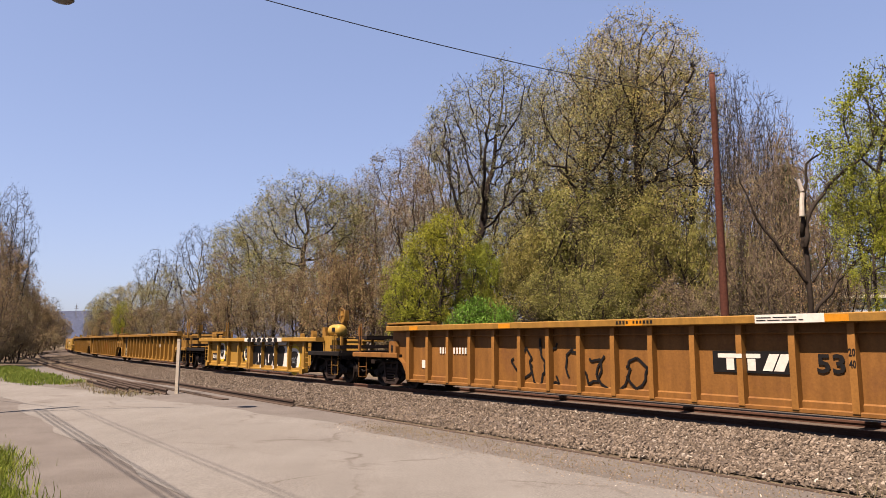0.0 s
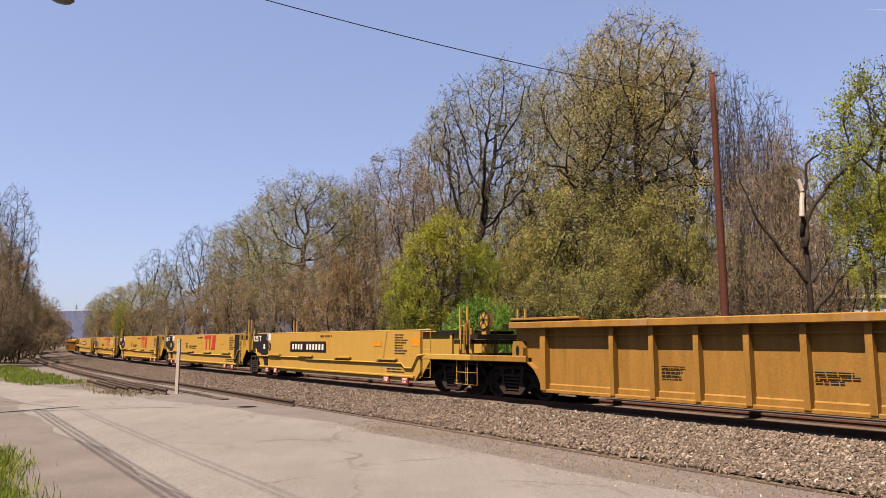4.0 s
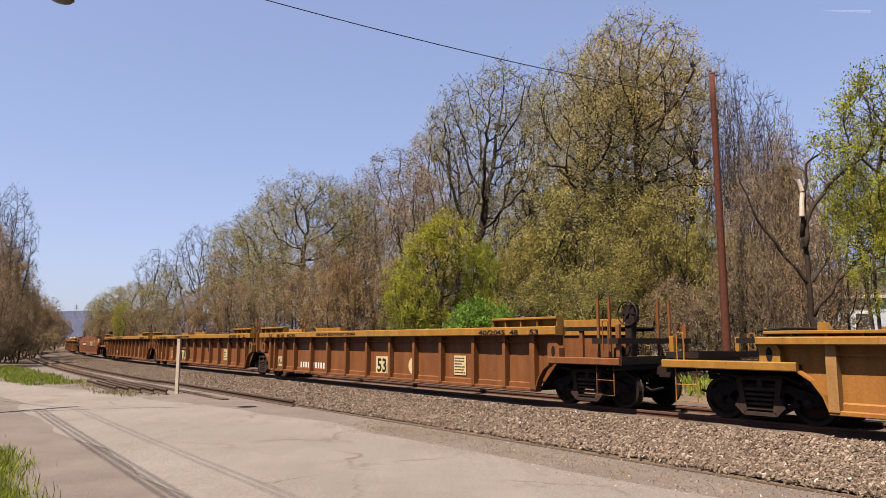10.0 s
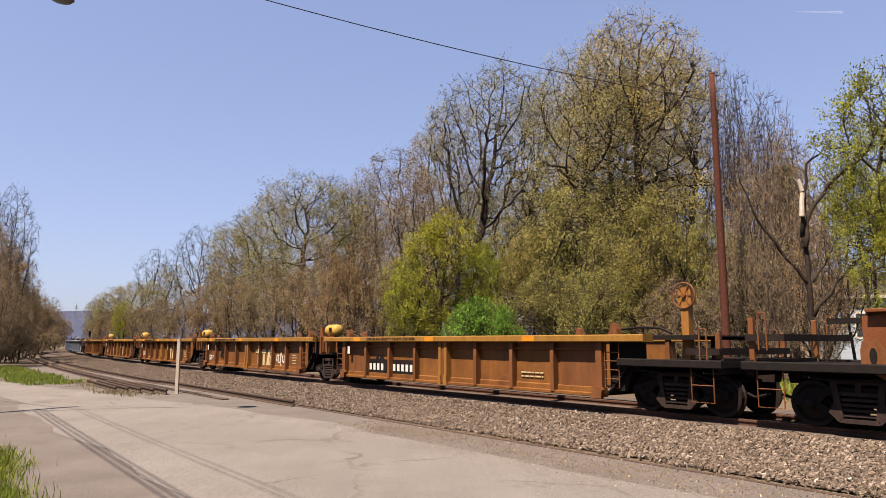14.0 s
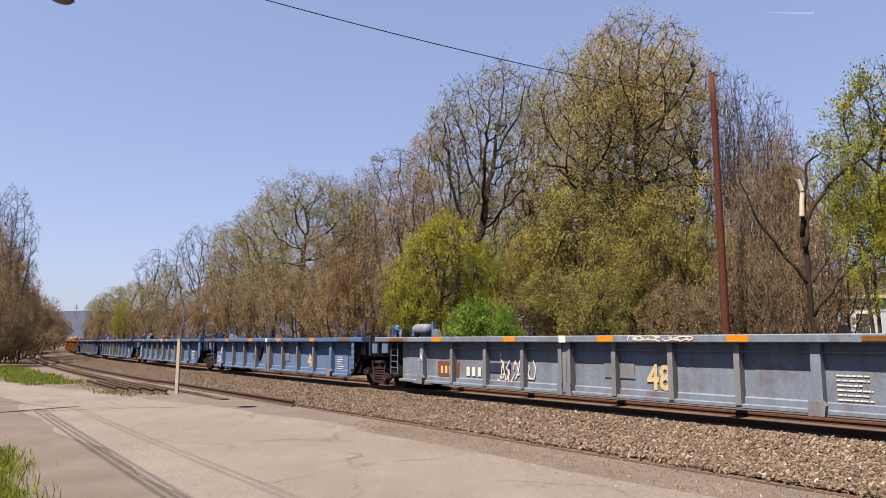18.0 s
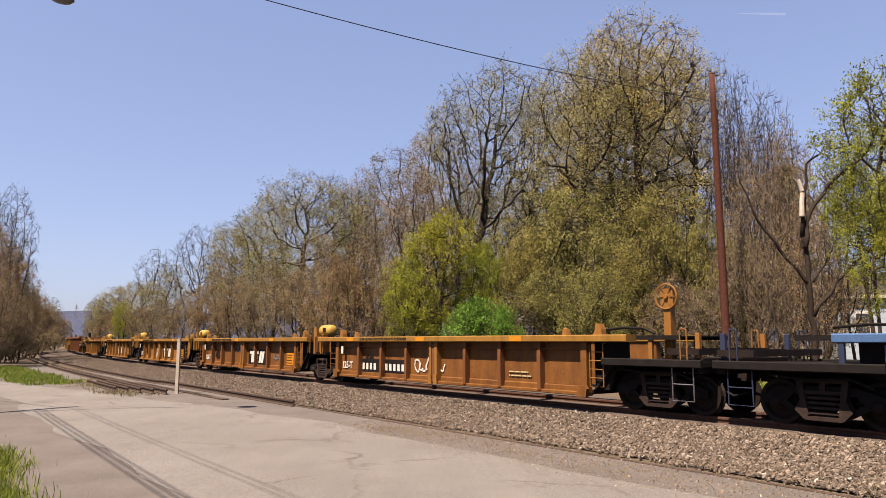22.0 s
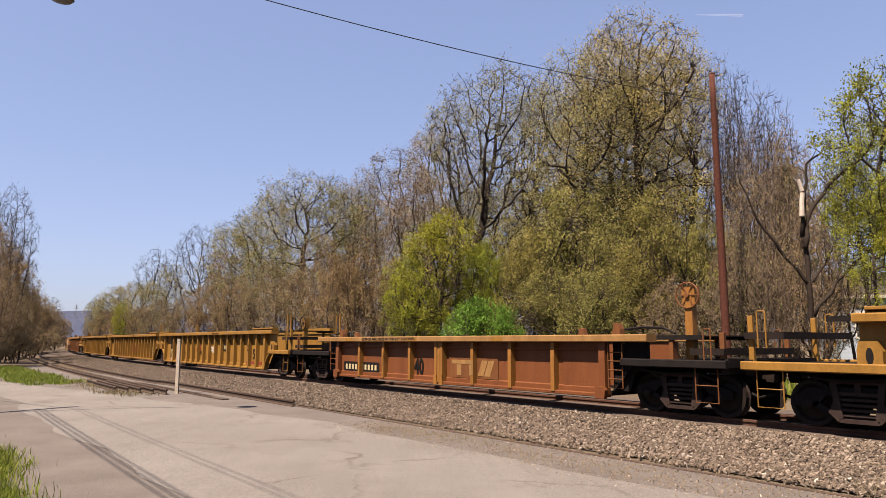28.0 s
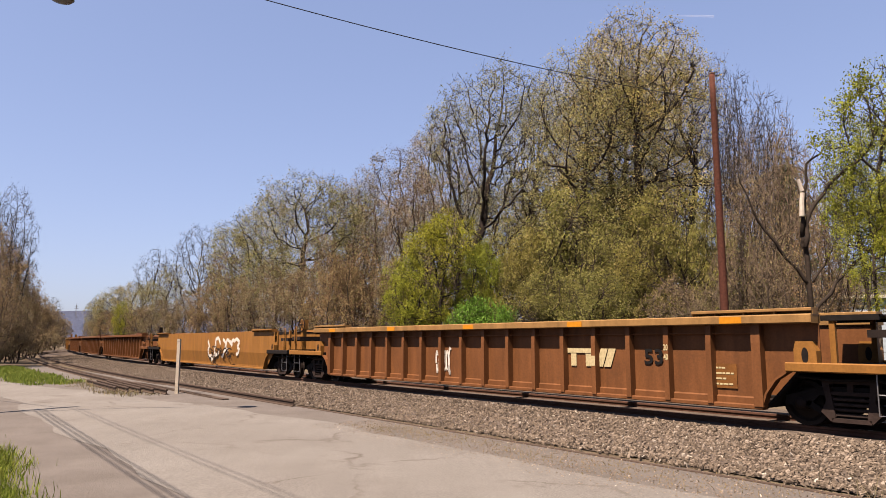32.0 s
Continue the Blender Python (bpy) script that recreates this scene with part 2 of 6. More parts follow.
# the blue-grey is distance haze mixed into the base colours
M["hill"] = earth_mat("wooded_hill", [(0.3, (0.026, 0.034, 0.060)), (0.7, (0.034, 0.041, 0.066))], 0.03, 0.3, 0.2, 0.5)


# ---- mesh helpers ----
class Shape:
    """Collects vertices and faces for one mesh."""

    def __init__(self):
        self.v, self.f = [], []

    def add(self, verts, faces):
        n = len(self.v)
        self.v.extend(verts)
        self.f.extend(tuple(i + n for i in q) for q in faces)
        return self

    def box(self, x0, x1, y0, y1, z0, z1):
        return self.add([(x, y, z) for z in (z0, z1) for y in (y0, y1) for x in (x0, x1)],
                        [(0, 2, 3, 1), (4, 5, 7, 6), (0, 1, 5, 4), (2, 6, 7, 3), (0, 4, 6, 2), (1, 3, 7, 5)])

    def prism(self, poly, y0, y1):
        """A polygon in x and z, counter-clockwise seen from -y, made thick along y."""
        n = len(poly)
        return self.add([(x, y0, z) for x, z in poly] + [(x, y1, z) for x, z in poly],
                        [tuple(range(n)), tuple(range(2 * n - 1, n - 1, -1))] + [(i, i + n, (i + 1) % n + n, (i + 1) % n) for i in range(n)])

    def bar(self, x0, x1, y0, y1, z0, z1, c):
        """A long member with its edges along x chamfered by c."""
        sec = [(y0, z0 + c), (y0 + c, z0), (y1 - c, z0), (y1, z0 + c), (y1, z1 - c), (y1 - c, z1), (y0 + c, z1), (y0, z1 - c)]
        return self.add([(x0, y, z) for y, z in sec] + [(x1, y, z) for y, z in sec],
                        [tuple(range(7, -1, -1)), tuple(range(8, 16))] + [(i, (i + 1) % 8, (i + 1) % 8 + 8, i + 8) for i in range(8)])

    def tube(self, pts, r, n=6, r1=None):
        pts = [Vector(p) for p in pts]
        last = None
        base = len(self.v)
        for k, p in enumerate(pts):
            d = (pts[min(k + 1, len(pts) - 1)] - pts[max(k - 1, 0)]).normalized()
            if last is None:
                last = d.orthogonal().normalized()
            last = (last - d * last.dot(d)).normalized()
            w = d.cross(last)
            rr = r if r1 is None else r + (r1 - r) * k / (len(pts) - 1)
            self.v.extend(tuple(p + (last * math.cos(a) + w * math.sin(a)) * rr) for a in (2 * math.pi * i / n for i in range(n)))
        for k in range(len(pts) - 1):
            a, b = base + k * n, base + (k + 1) * n
            self.f.extend((a + i, a + (i + 1) % n, b + (i + 1) % n, b + i) for i in range(n))
        self.f.append(tuple(base + i for i in range(n - 1, -1, -1)))
        self.f.append(tuple(base + (len(pts) - 1) * n + i for i in range(n)))
        return self

    def lathe(self, prof, axis="y", n=20, centre=(0, 0, 0)):
        """prof: (radius, along the axis), closed at both ends."""
        base = len(self.v)
        for r, h in prof:
            for i in range(n):
                a = 2 * math.pi * i / n
                p = {"y": (r * math.cos(a), h, r * math.sin(a)), "x": (h, r * math.cos(a), r * math.sin(a)), "z": (r * math.cos(a), r * math.sin(a), h)}[axis]
                self.v.append(tuple(p[j] + centre[j] for j in range(3)))
        for k in range(len(prof) - 1):
            a, b = base + k * n, base + (k + 1) * n
            self.f.extend((a + i, b + i, b + (i + 1) % n, a + (i + 1) % n) for i in range(n))
        self.f.append(tuple(base + i for i in range(n)))
        self.f.append(tuple(base + (len(prof) - 1) * n + i for i in range(n - 1, -1, -1)))
        return self

    def mesh(self, name, material, smooth=False):
        me = bpy.data.meshes.new(name)
        me.from_pydata(self.v, [], self.f)
        bm = bmesh.new()
        bm.from_mesh(me)
        bmesh.ops.recalc_face_normals(bm, faces=bm.faces)
        bm.to_mesh(me)
        bm.free()
        if smooth:
            me.shade_smooth()
        me.materials.append(material)
        return me


MESHES = {}


def part(name, shape, material, parent, label="", at=None, key=None, smooth=False, kind=""):
    """One mesh object under a thing. shape: a Shape, or a function that makes one; alike parts share a mesh by key."""
    k = (name, key, material.name)
    if key is None or k not in MESHES:
        me = (shape() if callable(shape) else shape).mesh(name, material, smooth)
        if key is not None:
            MESHES[k] = me
    else:
        me = MESHES[k]
    ob = new(name, me)
    ob.parent = parent
    if at is not None:
        ob.location = at
    if label:
        ob["label"] = label
    if kind:
        ob["kind"] = kind
    return ob


def thing(name, label, category, group="", kind="", at=(0, 0, 0), rz=0.0):
    ob = new(name)
    ob.empty_display_size = 0.3
    ob.location = at
    ob.rotation_euler = (0, 0, rz)
    return tagged(ob, label, category, group, kind)


FONTS = {}


def lettering(name, text, size, material, parent, x, z, y, squeeze=1.0, label=""):
    """Writing on the face of a wall that looks towards -y; (x, z) is its lower left corner."""
    k = (text, round(size, 3), material.name, squeeze)
    if k not in FONTS:
        cu = bpy.data.curves.new("lettering", "FONT")
        cu.body, cu.size, cu.extrude = text, size * 1.38, 0.002
        cu.resolution_u = 2
        cu.offset = size * 0.035
        tmp = bpy.data.objects.new("lettering", cu)
        me = bpy.data.meshes.new_from_object(tmp)
        bpy.data.objects.remove(tmp)
        me.materials.append(material)
        me.transform(Matrix.Diagonal((squeeze, 1, 1, 1)))
        me.transform(Matrix.Rotation(radians(90), 4, "X"))
        FONTS[k] = me
    ob = new(name, FONTS[k])
    ob.parent = parent
    ob.location = (x, y, z)
    if label:
        ob["label"] = label
    return ob


# ---- the line of the track ----
HEAD = HEAD_ANGLE
CURVE = 743.0
RAIL_Z = 0.25
TRACK_0 = Vector((1.19, 21.84))


def track(s, off=0.0):
    """Plan position at s metres up the line (s grows towards the bend), off metres to the far side, and the heading."""
    a = min(max(s, 0.0), 300.0)
    h = HEAD - a / CURVE
    x = TRACK_0.x - CURVE * (math.cos(h) - math.cos(HEAD)) - math.sin(HEAD) * min(s, 0.0) - math.sin(h) * max(s - 300.0, 0.0)
    y = TRACK_0.y + CURVE * (math.sin(HEAD) - math.sin(h)) + math.cos(HEAD) * min(s, 0.0) + math.cos(h) * max(s - 300.0, 0.0)
    return Vector((x + off * math.cos(h), y + off * math.sin(h))), h


# speed of the train, metres a second, at these times
SPEED = ((0.0, 21.6), (1.0, 21.6), (7.0, 21.96), (13.0, 21.98), (23.5, 21.3), (31.0, 21.5), (32.0, 21.5))


def run(t):
    """Metres the train has gone by time t."""
    d = 0.0
    for (a, va), (b, vb) in zip(SPEED, SPEED[1:]):
        if t <= a:
            break
        e = min(t, b)
        ve = va + (vb - va) * (e - a) / (b - a)
        d += (va + ve) / 2 * (e - a)
    return d


def coach_pose(front, rear, t):
    """Pose of a wagon whose trucks stand at these places of the train, at time t."""
    g = run(t)
    a, b = track(front - g)[0], track(rear - g)[0]
    d = a - b
    c = (a + b) / 2
    return Matrix.Translation((c.x, c.y, RAIL_Z)) @ Matrix.Rotation(math.atan2(d.y, d.x), 4, "Z")


MOVERS = []


# ---- wagons ----
WB = 0.89          # half wheelbase
WR = 0.42          # wheel radius


def blob(cx, cz, rx, rz, n=18, wave=0.0, seed=0):
    r = random.Random(seed)
    p, q = r.uniform(0, 6.28), r.uniform(0, 6.28)
    n = max(n, 28)
    out = []
    for i in range(n):
        a = 2 * math.pi * i / n
        k = 1 + wave * math.sin(2 * a + p) + wave * 0.7 * math.sin(3 * a + q)
        out.append((cx + rx * k * math.cos(a), cz + rz * k * math.sin(a)))
    return out


def wheel_shape():
    return Shape().lathe([(0.10, -0.09), (0.13, -0.08), (0.14, -0.055), (0.29, -0.02), (0.345, -0.075), (0.42, -0.075), (0.425, 0.03), (0.455, 0.05), (0.455, 0.075),
                          (0.345, 0.075), (0.30, 0.03), (0.12, 0.05), (0.10, 0.09)], "y", 24)


def side_frame_shape():
    s = Shape()
    s.prism([(-1.16, 0.40), (-1.16, 0.54), (-0.98, 0.60), (-0.5, 0.74), (0.5, 0.74), (0.98, 0.60), (1.16, 0.54), (1.16, 0.40), (0.98, 0.36), (0.74, 0.38), (0.55, 0.58), (-0.55, 0.58), (-0.74, 0.38), (-0.98, 0.36)], -0.06, 0.06)
    s.prism([(-0.86, 0.42), (-0.30, 0.12), (0.30, 0.12), (0.86, 0.42), (0.72, 0.48), (0.30, 0.22), (-0.30, 0.22), (-0.72, 0.48)], -0.06, 0.06)
    return s


def spring_box_shape():
    """The cast middle of the side frame: posts, a cap, a seat and slots."""
    s = Shape()
    s.prism([(-0.46, 0.80), (-0.40, 0.50), (-0.50, 0.30), (-0.34, 0.14), (-0.26, 0.22), (-0.30, 0.50), (-0.34, 0.80)], -0.13, 0.06)
    s.prism([(0.34, 0.80), (0.30, 0.50), (0.26, 0.22), (0.34, 0.14), (0.50, 0.30), (0.40, 0.50), (0.46, 0.80)], -0.13, 0.06)
    s.box(-0.46, 0.46, -0.13, 0.06, 0.80, 0.88)
    s.box(-0.32, 0.32, -0.11, 0.06, 0.60, 0.66)
    s.box(-0.32, 0.32, -0.13, 0.06, 0.13, 0.20)
    s.box(-0.05, 0.05, -0.10, 0.06, 0.66, 0.80)
    return s


def coil_shape():
    s = Shape()
    for k in range(4):
        s.bar(-0.30, 0.30, -0.09, 0.05, 0.23 + 0.09 * k, 0.285 + 0.09 * k, 0.012)
    return s


def add_truck(wagon, x, frame_mat):
    t = part("truck", lambda: Shape().box(-0.2, 0.2, -1.02, 1.02, 0.5, 0.68).box(-0.85, 0.85, -0.06, 0.06, 0.42, 0.56), M["under"], wagon, at=(x, 0, 0), key="bolster")
    for y in (-1.0, 1.0):
        # arms carry the shaded tone, spring box and pack the lit one
        part("side_frame", side_frame_shape, M["under"], t, at=(0, y, 0), key="frame")
        part("spring_box", spring_box_shape, M["casting"], t, at=(0, y, 0), key="sbox").rotation_euler = (0, 0, 0 if y < 0 else math.pi)
        part("spring_pack", coil_shape, M["casting"], t, at=(0, y, 0), key="spring")
        for k in (-1, 1):
            part("bearing_cap", lambda: Shape().lathe([(0.06, -0.1), (0.105, -0.07), (0.12, 0.06), (0.12, 0.1)], "y", 12), M["truck"], t, at=(k * WB, y, WR), key="cap", smooth=True)
    for k in (-1, 1):
        part("axle", lambda: Shape().lathe([(0.085, -0.95), (0.085, 0.95)], "y", 10), M["wheel"], t, at=(k * WB, 0, WR), key="axle")
        for y, turn in ((-0.755, 0), (0.755, 180)):
            w = part("wheel", wheel_shape, M["wheel"], t, at=(k * WB, y, WR), key="wheel", smooth=False)
            w.rotation_euler = (0, 0, radians(turn))
    return t


def ladder_shape(z0, z1, w, rungs):
    s = Shape()
    s.tube([(0, 0.1, z1), (0, 0, z1), (0, 0, z0), (w, 0, z0), (w, 0, z1), (w, 0.1, z1)], 0.014, 5)
    for k in range(rungs):
        z = z0 + (z1 - z0) * (k + 1) / (rungs + 1)
        s.tube([(0, 0, z), (w, 0, z)], 0.012, 5)
    return s


def grab_shape(h, w=0.16):
    return Shape().tube([(0, 0.0, 0), (0, 0, h - 0.03), (0.03, 0, h), (w - 0.03, 0, h), (w, 0, h - 0.03), (w, 0, 0)], 0.016, 5)


def tank_shape():
    return Shape().lathe([(0.05, -0.46), (0.17, -0.44), (0.23, -0.37), (0.245, -0.28), (0.245, 0.28), (0.23, 0.37), (0.17, 0.44), (0.05, 0.46)], "x", 16)


def handwheel_shape():
    s = Shape()
    s.tube([(0.28 * math.cos(a), 0.0, 0.28 * math.sin(a)) for a in np.linspace(0, 2 * math.pi, 25)], 0.018, 6)
    for k in range(6):
        a = k * math.pi / 3
        s.tube([(0, 0.03, 0), (0.27 * math.cos(a), 0, 0.27 * math.sin(a))], 0.012, 4)
    s.lathe([(0.05, -0.03), (0.06, 0.03), (0.05, 0.09)], "y", 10)
    return s


def coupler_shape():
    s = Shape().box(0.0, 0.62, -0.09, 0.09, -0.09, 0.09)
    s.prism([(0.60, -0.14), (0.88, -0.14), (0.92, 0.0), (0.88, 0.15), (0.60, 0.14)], -0.17, 0.05)
    s.box(0.62, 0.82, 0.05, 0.17, -0.12, 0.12)
    return s


def grating_shape():
    """A crosswalk of expanded metal: diamond mesh in a frame."""
    s = Shape()
    for x0 in (-0.38, 0.33):
        s.box(x0, x0 + 0.05, -1.42, 1.42, -0.08, 0.05)
    for y0 in (-1.42, 1.37):
        s.box(-0.33, 0.33, y0, y0 + 0.05, -0.08, 0.05)
    for k in range(15):
        y = -1.38 + 0.19 * k
        for lean in (-1, 1):
            a, b = y if lean > 0 else y + 0.19, y + 0.19 if lean > 0 else y
            for q in range(4):
                x0, x1 = -0.33 + 0.165 * q, -0.33 + 0.165 * (q + 1)
                a, b = (a, b) if q == 0 else (b, a)
                s.add([(x0, a - 0.012, 0.03), (x1, b - 0.012, 0.03), (x1, b + 0.012, 0.03), (x0, a + 0.012, 0.03), (x0, a - 0.012, 0.0), (x1, b - 0.012, 0.0), (x1, b + 0.012, 0.0), (x0, a + 0.012, 0.0)],
                      [(0, 1, 2, 3), (7, 6, 5, 4), (0, 4, 5, 1), (3, 2, 6, 7)])
    return s


# zt: top over the rail; ov: how far the outline of the side reaches over the trucks; n: bays between ribs
KINDS = {
    "tall53": dict(zt=2.04, n=15, ov=1.05, chord=0.17, guides=True, bays="ribs"),
    "wide53": dict(zt=2.02, n=7, ov=1.25, chord=0.16, guides=True, bays="ribs"),
    "low40": dict(zt=1.70, n=8, ov=0.0, chord=0.17, guides=False, bays="ribs"),
    "low48": dict(zt=1.68, n=9, at=[1.487 * k for k in range(-4, 5)], ov=0.0, chord=0.16, guides=False, bays="ribs"),
    "low53": dict(zt=1.63, n=9, at=[-6.05, -4.25, -2.4, -1.07, 1.07, 2.4, 4.25, 6.05], ov=1.2, chord=0.15, guides=True, bays="ribs"),
    "maxi53": dict(zt=1.92, n=9, at=[-7.75, -6.85, -5.8, -4.3, -2.9, -1.48, 0.0, 1.48, 2.9, 4.3, 5.85, 7.15], ov=0.86, chord=0.22, guides=True, bays="ribs"),
    "smooth40": dict(zt=1.90, n=0, ov=1.02, ovf=0.3, chord=0.03, guides=False, bays="pipe"),
    "smooth53": dict(zt=1.98, n=0, ov=1.2, chord=0.03, guides=True, bays="bent"),
}
ZB = 0.30
SHEET_Y = 1.27
RIB_Y = 1.47


def half_well(L, kind):
    """Half the length of a side between its trucks."""
    return L / 2 - {"low40": 1.75, "low48": 1.70, "smooth40": 1.5}.get(kind, 1.42)


def end_outline(w, zt, ov):
    """One end of a side's outline, from the sill up and over the truck."""
    pts = [(w, ZB)]
    if ov > 0.5:
        pts += [(w + 0.10, 0.58), (w + 0.28, 0.83), (w + 0.52, 0.99), (w + 0.8, 1.05), (w + ov, 1.06)]
    elif ov:
        pts += [(w + ov, 0.62)]
    return pts + [(w + ov, zt - 0.02)]


def side_poly(L, k):
    """Outline of a side: narrow at the bottom between the trucks, reaching over them above."""
    w, zt, ov = half_well(L, k), KINDS[k]["zt"], KINDS[k]["ov"]
    right = end_outline(w, zt, KINDS[k].get("ovf", ov))
    left = end_outline(w, zt, ov)
    return right + [(-x, z) for x, z in left[::-1]]


def fender_shape(w, zt, ov):
    """The flange that follows the cut-out over a truck."""
    pts = end_outline(w, zt, ov)[:-1]
    s = Shape()
    for (ax, az), (bx, bz) in zip(pts, pts[1:]):
        s.add([(ax, -0.17, az), (bx, -0.17, bz), (bx, 0, bz), (ax, 0, az), (ax - 0.03, -0.17, az + 0.02), (bx - 0.03, -0.17, bz + 0.03), (bx - 0.03, 0, bz + 0.03), (ax - 0.03, 0, az + 0.02)],
              [(0, 3, 2, 1), (4, 5, 6, 7), (0, 1, 5, 4), (3, 7, 6, 2)])
    return s


RIBS = {}


def well_wagon(name, kind, front, rear, L, paints, label, front_end="joint", rear_end="joint", rear_truck=True, front_truck=None, tall_posts=False, box_tank=False, wheel_end=False):
    """One well unit. front, rear: where its trucks stand along the train. paints: side, rib, chord, end panel, end gear."""
    K = KINDS[kind]
    side_m, rib_m, chord_m, end_m, gear_m = (M[p] for p in paints)
    zt, n = K["zt"], K["n"]
    w = half_well(L, kind)
    if kind == "tall53":
        n = 2 * int(w / 1.04) + 1
    ob = thing(name, label, "railcar", "well cars of the freight train")
    MOVERS.append((ob, front, rear))
    key = (kind, L)
    if front_truck is None:
        front_truck = front_end == "coupled"
    # sides, near one towards -y
    for sgn in (-1, 1):
        yy = sgn * SHEET_Y
        if K["bays"] == "ribs":
            part("side_panel", lambda: Shape().prism(side_poly(L, kind), -0.012, 0.012), side_m, ob, at=(0, yy, 0), key=key)
            places = K.get("at") and (K["at"] if kind == "low48" else [-w + 0.09, *K["at"], w - 0.09]) or [-w + 0.06 + (2 * w - 0.12) * i / n for i in range(n + 1)]
            if sgn < 0 and kind == "tall53" and end_m is M["black"]:
                places = places[:1] + places[2:]
            RIBS[ob.name] = places
            for i, x in enumerate(places):
                last = i in (0, len(places) - 1)
                fat = 0.18 if last else 0.12
                part("rib", lambda: Shape().add([(a * fat / 2, b, z) for z, b0 in ((ZB + 0.03, -0.19), (zt - K["chord"] - 0.35, -0.19), (zt - K["chord"], -0.17)) for a, b in ((-1, b0), (1, b0), (1, 0), (-1, 0))],
                                 [(0, 3, 2, 1), (8, 9, 10, 11)] + [(a + j, a + (j + 1) % 4, a + 4 + (j + 1) % 4, a + 4 + j) for a in (0, 4) for j in range(4)]),
                     rib_m if K["ov"] or not last else end_m, ob, at=(x, yy, 0), key=("rib", kind, fat)).rotation_euler = (0, 0, 0 if sgn < 0 else math.pi)
            if K["ov"] == 0 and sgn < 0:
                pads = (places[0], places[-1]) if kind == "low48" else (places[0] + 0.02, places[-1] - 0.02)
                for x in pads:
                    part("jack_pad", lambda: Shape().prism([(-0.15, ZB - 0.05), (0.13, ZB - 0.05), (0.16, ZB + 0.14), (0.10, ZB + 0.22), (-0.13, ZB + 0.22)], -0.27, -0.17), rib_m if kind == "low48" else end_m, ob, at=(x, yy, 0), key=("pad", kind))
            part("side_sill", lambda: Shape().bar(-w, w, -0.17, 0.05, ZB - 0.03, ZB + 0.06, 0.015), side_m, ob, at=(0, yy, 0), key=key).rotation_euler = (0, 0, 0 if sgn < 0 else math.pi)
            part("bottom_lip", lambda: Shape().add([(-w + 0.1, -0.045, ZB + 0.05), (w - 0.1, -0.045, ZB + 0.05), (w - 0.1, -0.045, ZB + 0.17), (-w + 0.1, -0.045, ZB + 0.17), (w - 0.1, -0.01, ZB + 0.20), (-w + 0.1, -0.01, ZB + 0.20)], [(0, 1, 2, 3), (3, 2, 4, 5)]), side_m, ob, at=(0, yy - 0.0, 0), key=key).rotation_euler = (0, 0, 0 if sgn < 0 else math.pi)
            part("air_line", lambda: Shape().tube([(-w + 0.1, 0, 0), (w - 0.1, 0, 0)], 0.018, 5), side_m, ob, at=(0, yy + sgn * 0.10, zt - K["chord"] - 0.17), key=key)
            reach = w + (K["ov"] if K["ov"] else 1.28)
            part("top_chord", lambda: Shape().bar(-reach, reach, -0.30, 0.06, zt - K["chord"], zt, 0.02), chord_m, ob, at=(0, yy, 0), key=key).rotation_euler = (0, 0, 0 if sgn < 0 else math.pi)
        elif K["bays"] == "pipe":
            part("side_panel", lambda: Shape().prism(side_poly(L, kind), -0.05, 0.05), side_m, ob, at=(0, yy - sgn * -0.13, 0), key=key)
            def pipe():
                z = 0.90
                pts = [(-w - 0.5, 0, z + 0.3), (-w - 0.3, 0, z), (-w * 0.25, 0, z), (-w * 0.25 + 0.1, 0, z - 0.06), (w - 0.7, 0, z - 0.06), (w - 0.5, 0, z - 0.2), (w - 0.1, 0, z - 0.2), (w + 0.2, 0, z + 0.2), (w + 0.6, 0, z + 0.25)]
                return Shape().tube(pts, 0.028, 6)
            part("brake_pipe", pipe, side_m, ob, at=(0, yy + sgn * 0.22, 0), key=key, smooth=True)
            part("lower_ledge", lambda: Shape().bar(-w, w, -0.05, 0.05, ZB + 0.1, ZB + 0.17, 0.015), side_m, ob, at=(0, yy + sgn * 0.2, 0), key=key)
            for i in range(4):
                part("step_ledge", lambda: Shape().box(-0.62, 0.62, -0.09, 0.05, -0.02, 0.03), side_m, ob, at=(-w + 1.6 + (2 * w - 3.2) * i / 3, yy + sgn * 0.2, 0.96), key="ledge")
            part("top_edge", lambda: Shape().bar(-w - 0.7, w + 0.7, -0.06, 0.10, zt - 0.02, zt + 0.02, 0.01), side_m, ob, at=(0, yy, 0), key=key)
        else:
            def bent():
                s = Shape()
                s.prism(side_poly(L, kind), -0.02, 0.05)
                top, mid = zt - 0.01, 1.02
                rows = [(w + 1.15, -0.12, top), (w + 1.15, -0.12, 1.07), (w + 0.1, -0.12, mid), (w - 0.12, 0.0, ZB + 0.02)]
                pts = [(sg * x, y, z) for sg in (-1, 1) for x, y, z in rows]
                s.add(pts, [(0, 4, 5, 1), (1, 5, 6, 2), (2, 6, 7, 3), (0, 1, 2, 3), (4, 7, 6, 5)])
                s.bar(-w + 0.1, w - 0.1, -0.10, 0.02, ZB - 0.02, ZB + 0.05, 0.01)
                return s
            part("side_panel", bent, side_m, ob, at=(0, yy, 0), key=key).rotation_euler = (0, 0, 0 if sgn < 0 else math.pi)
            part("top_edge", lambda: Shape().bar(-w - 1.1, w + 1.1, -0.1, 0.10, zt - 0.02, zt + 0.03, 0.01), side_m, ob, at=(0, yy, 0), key=key)
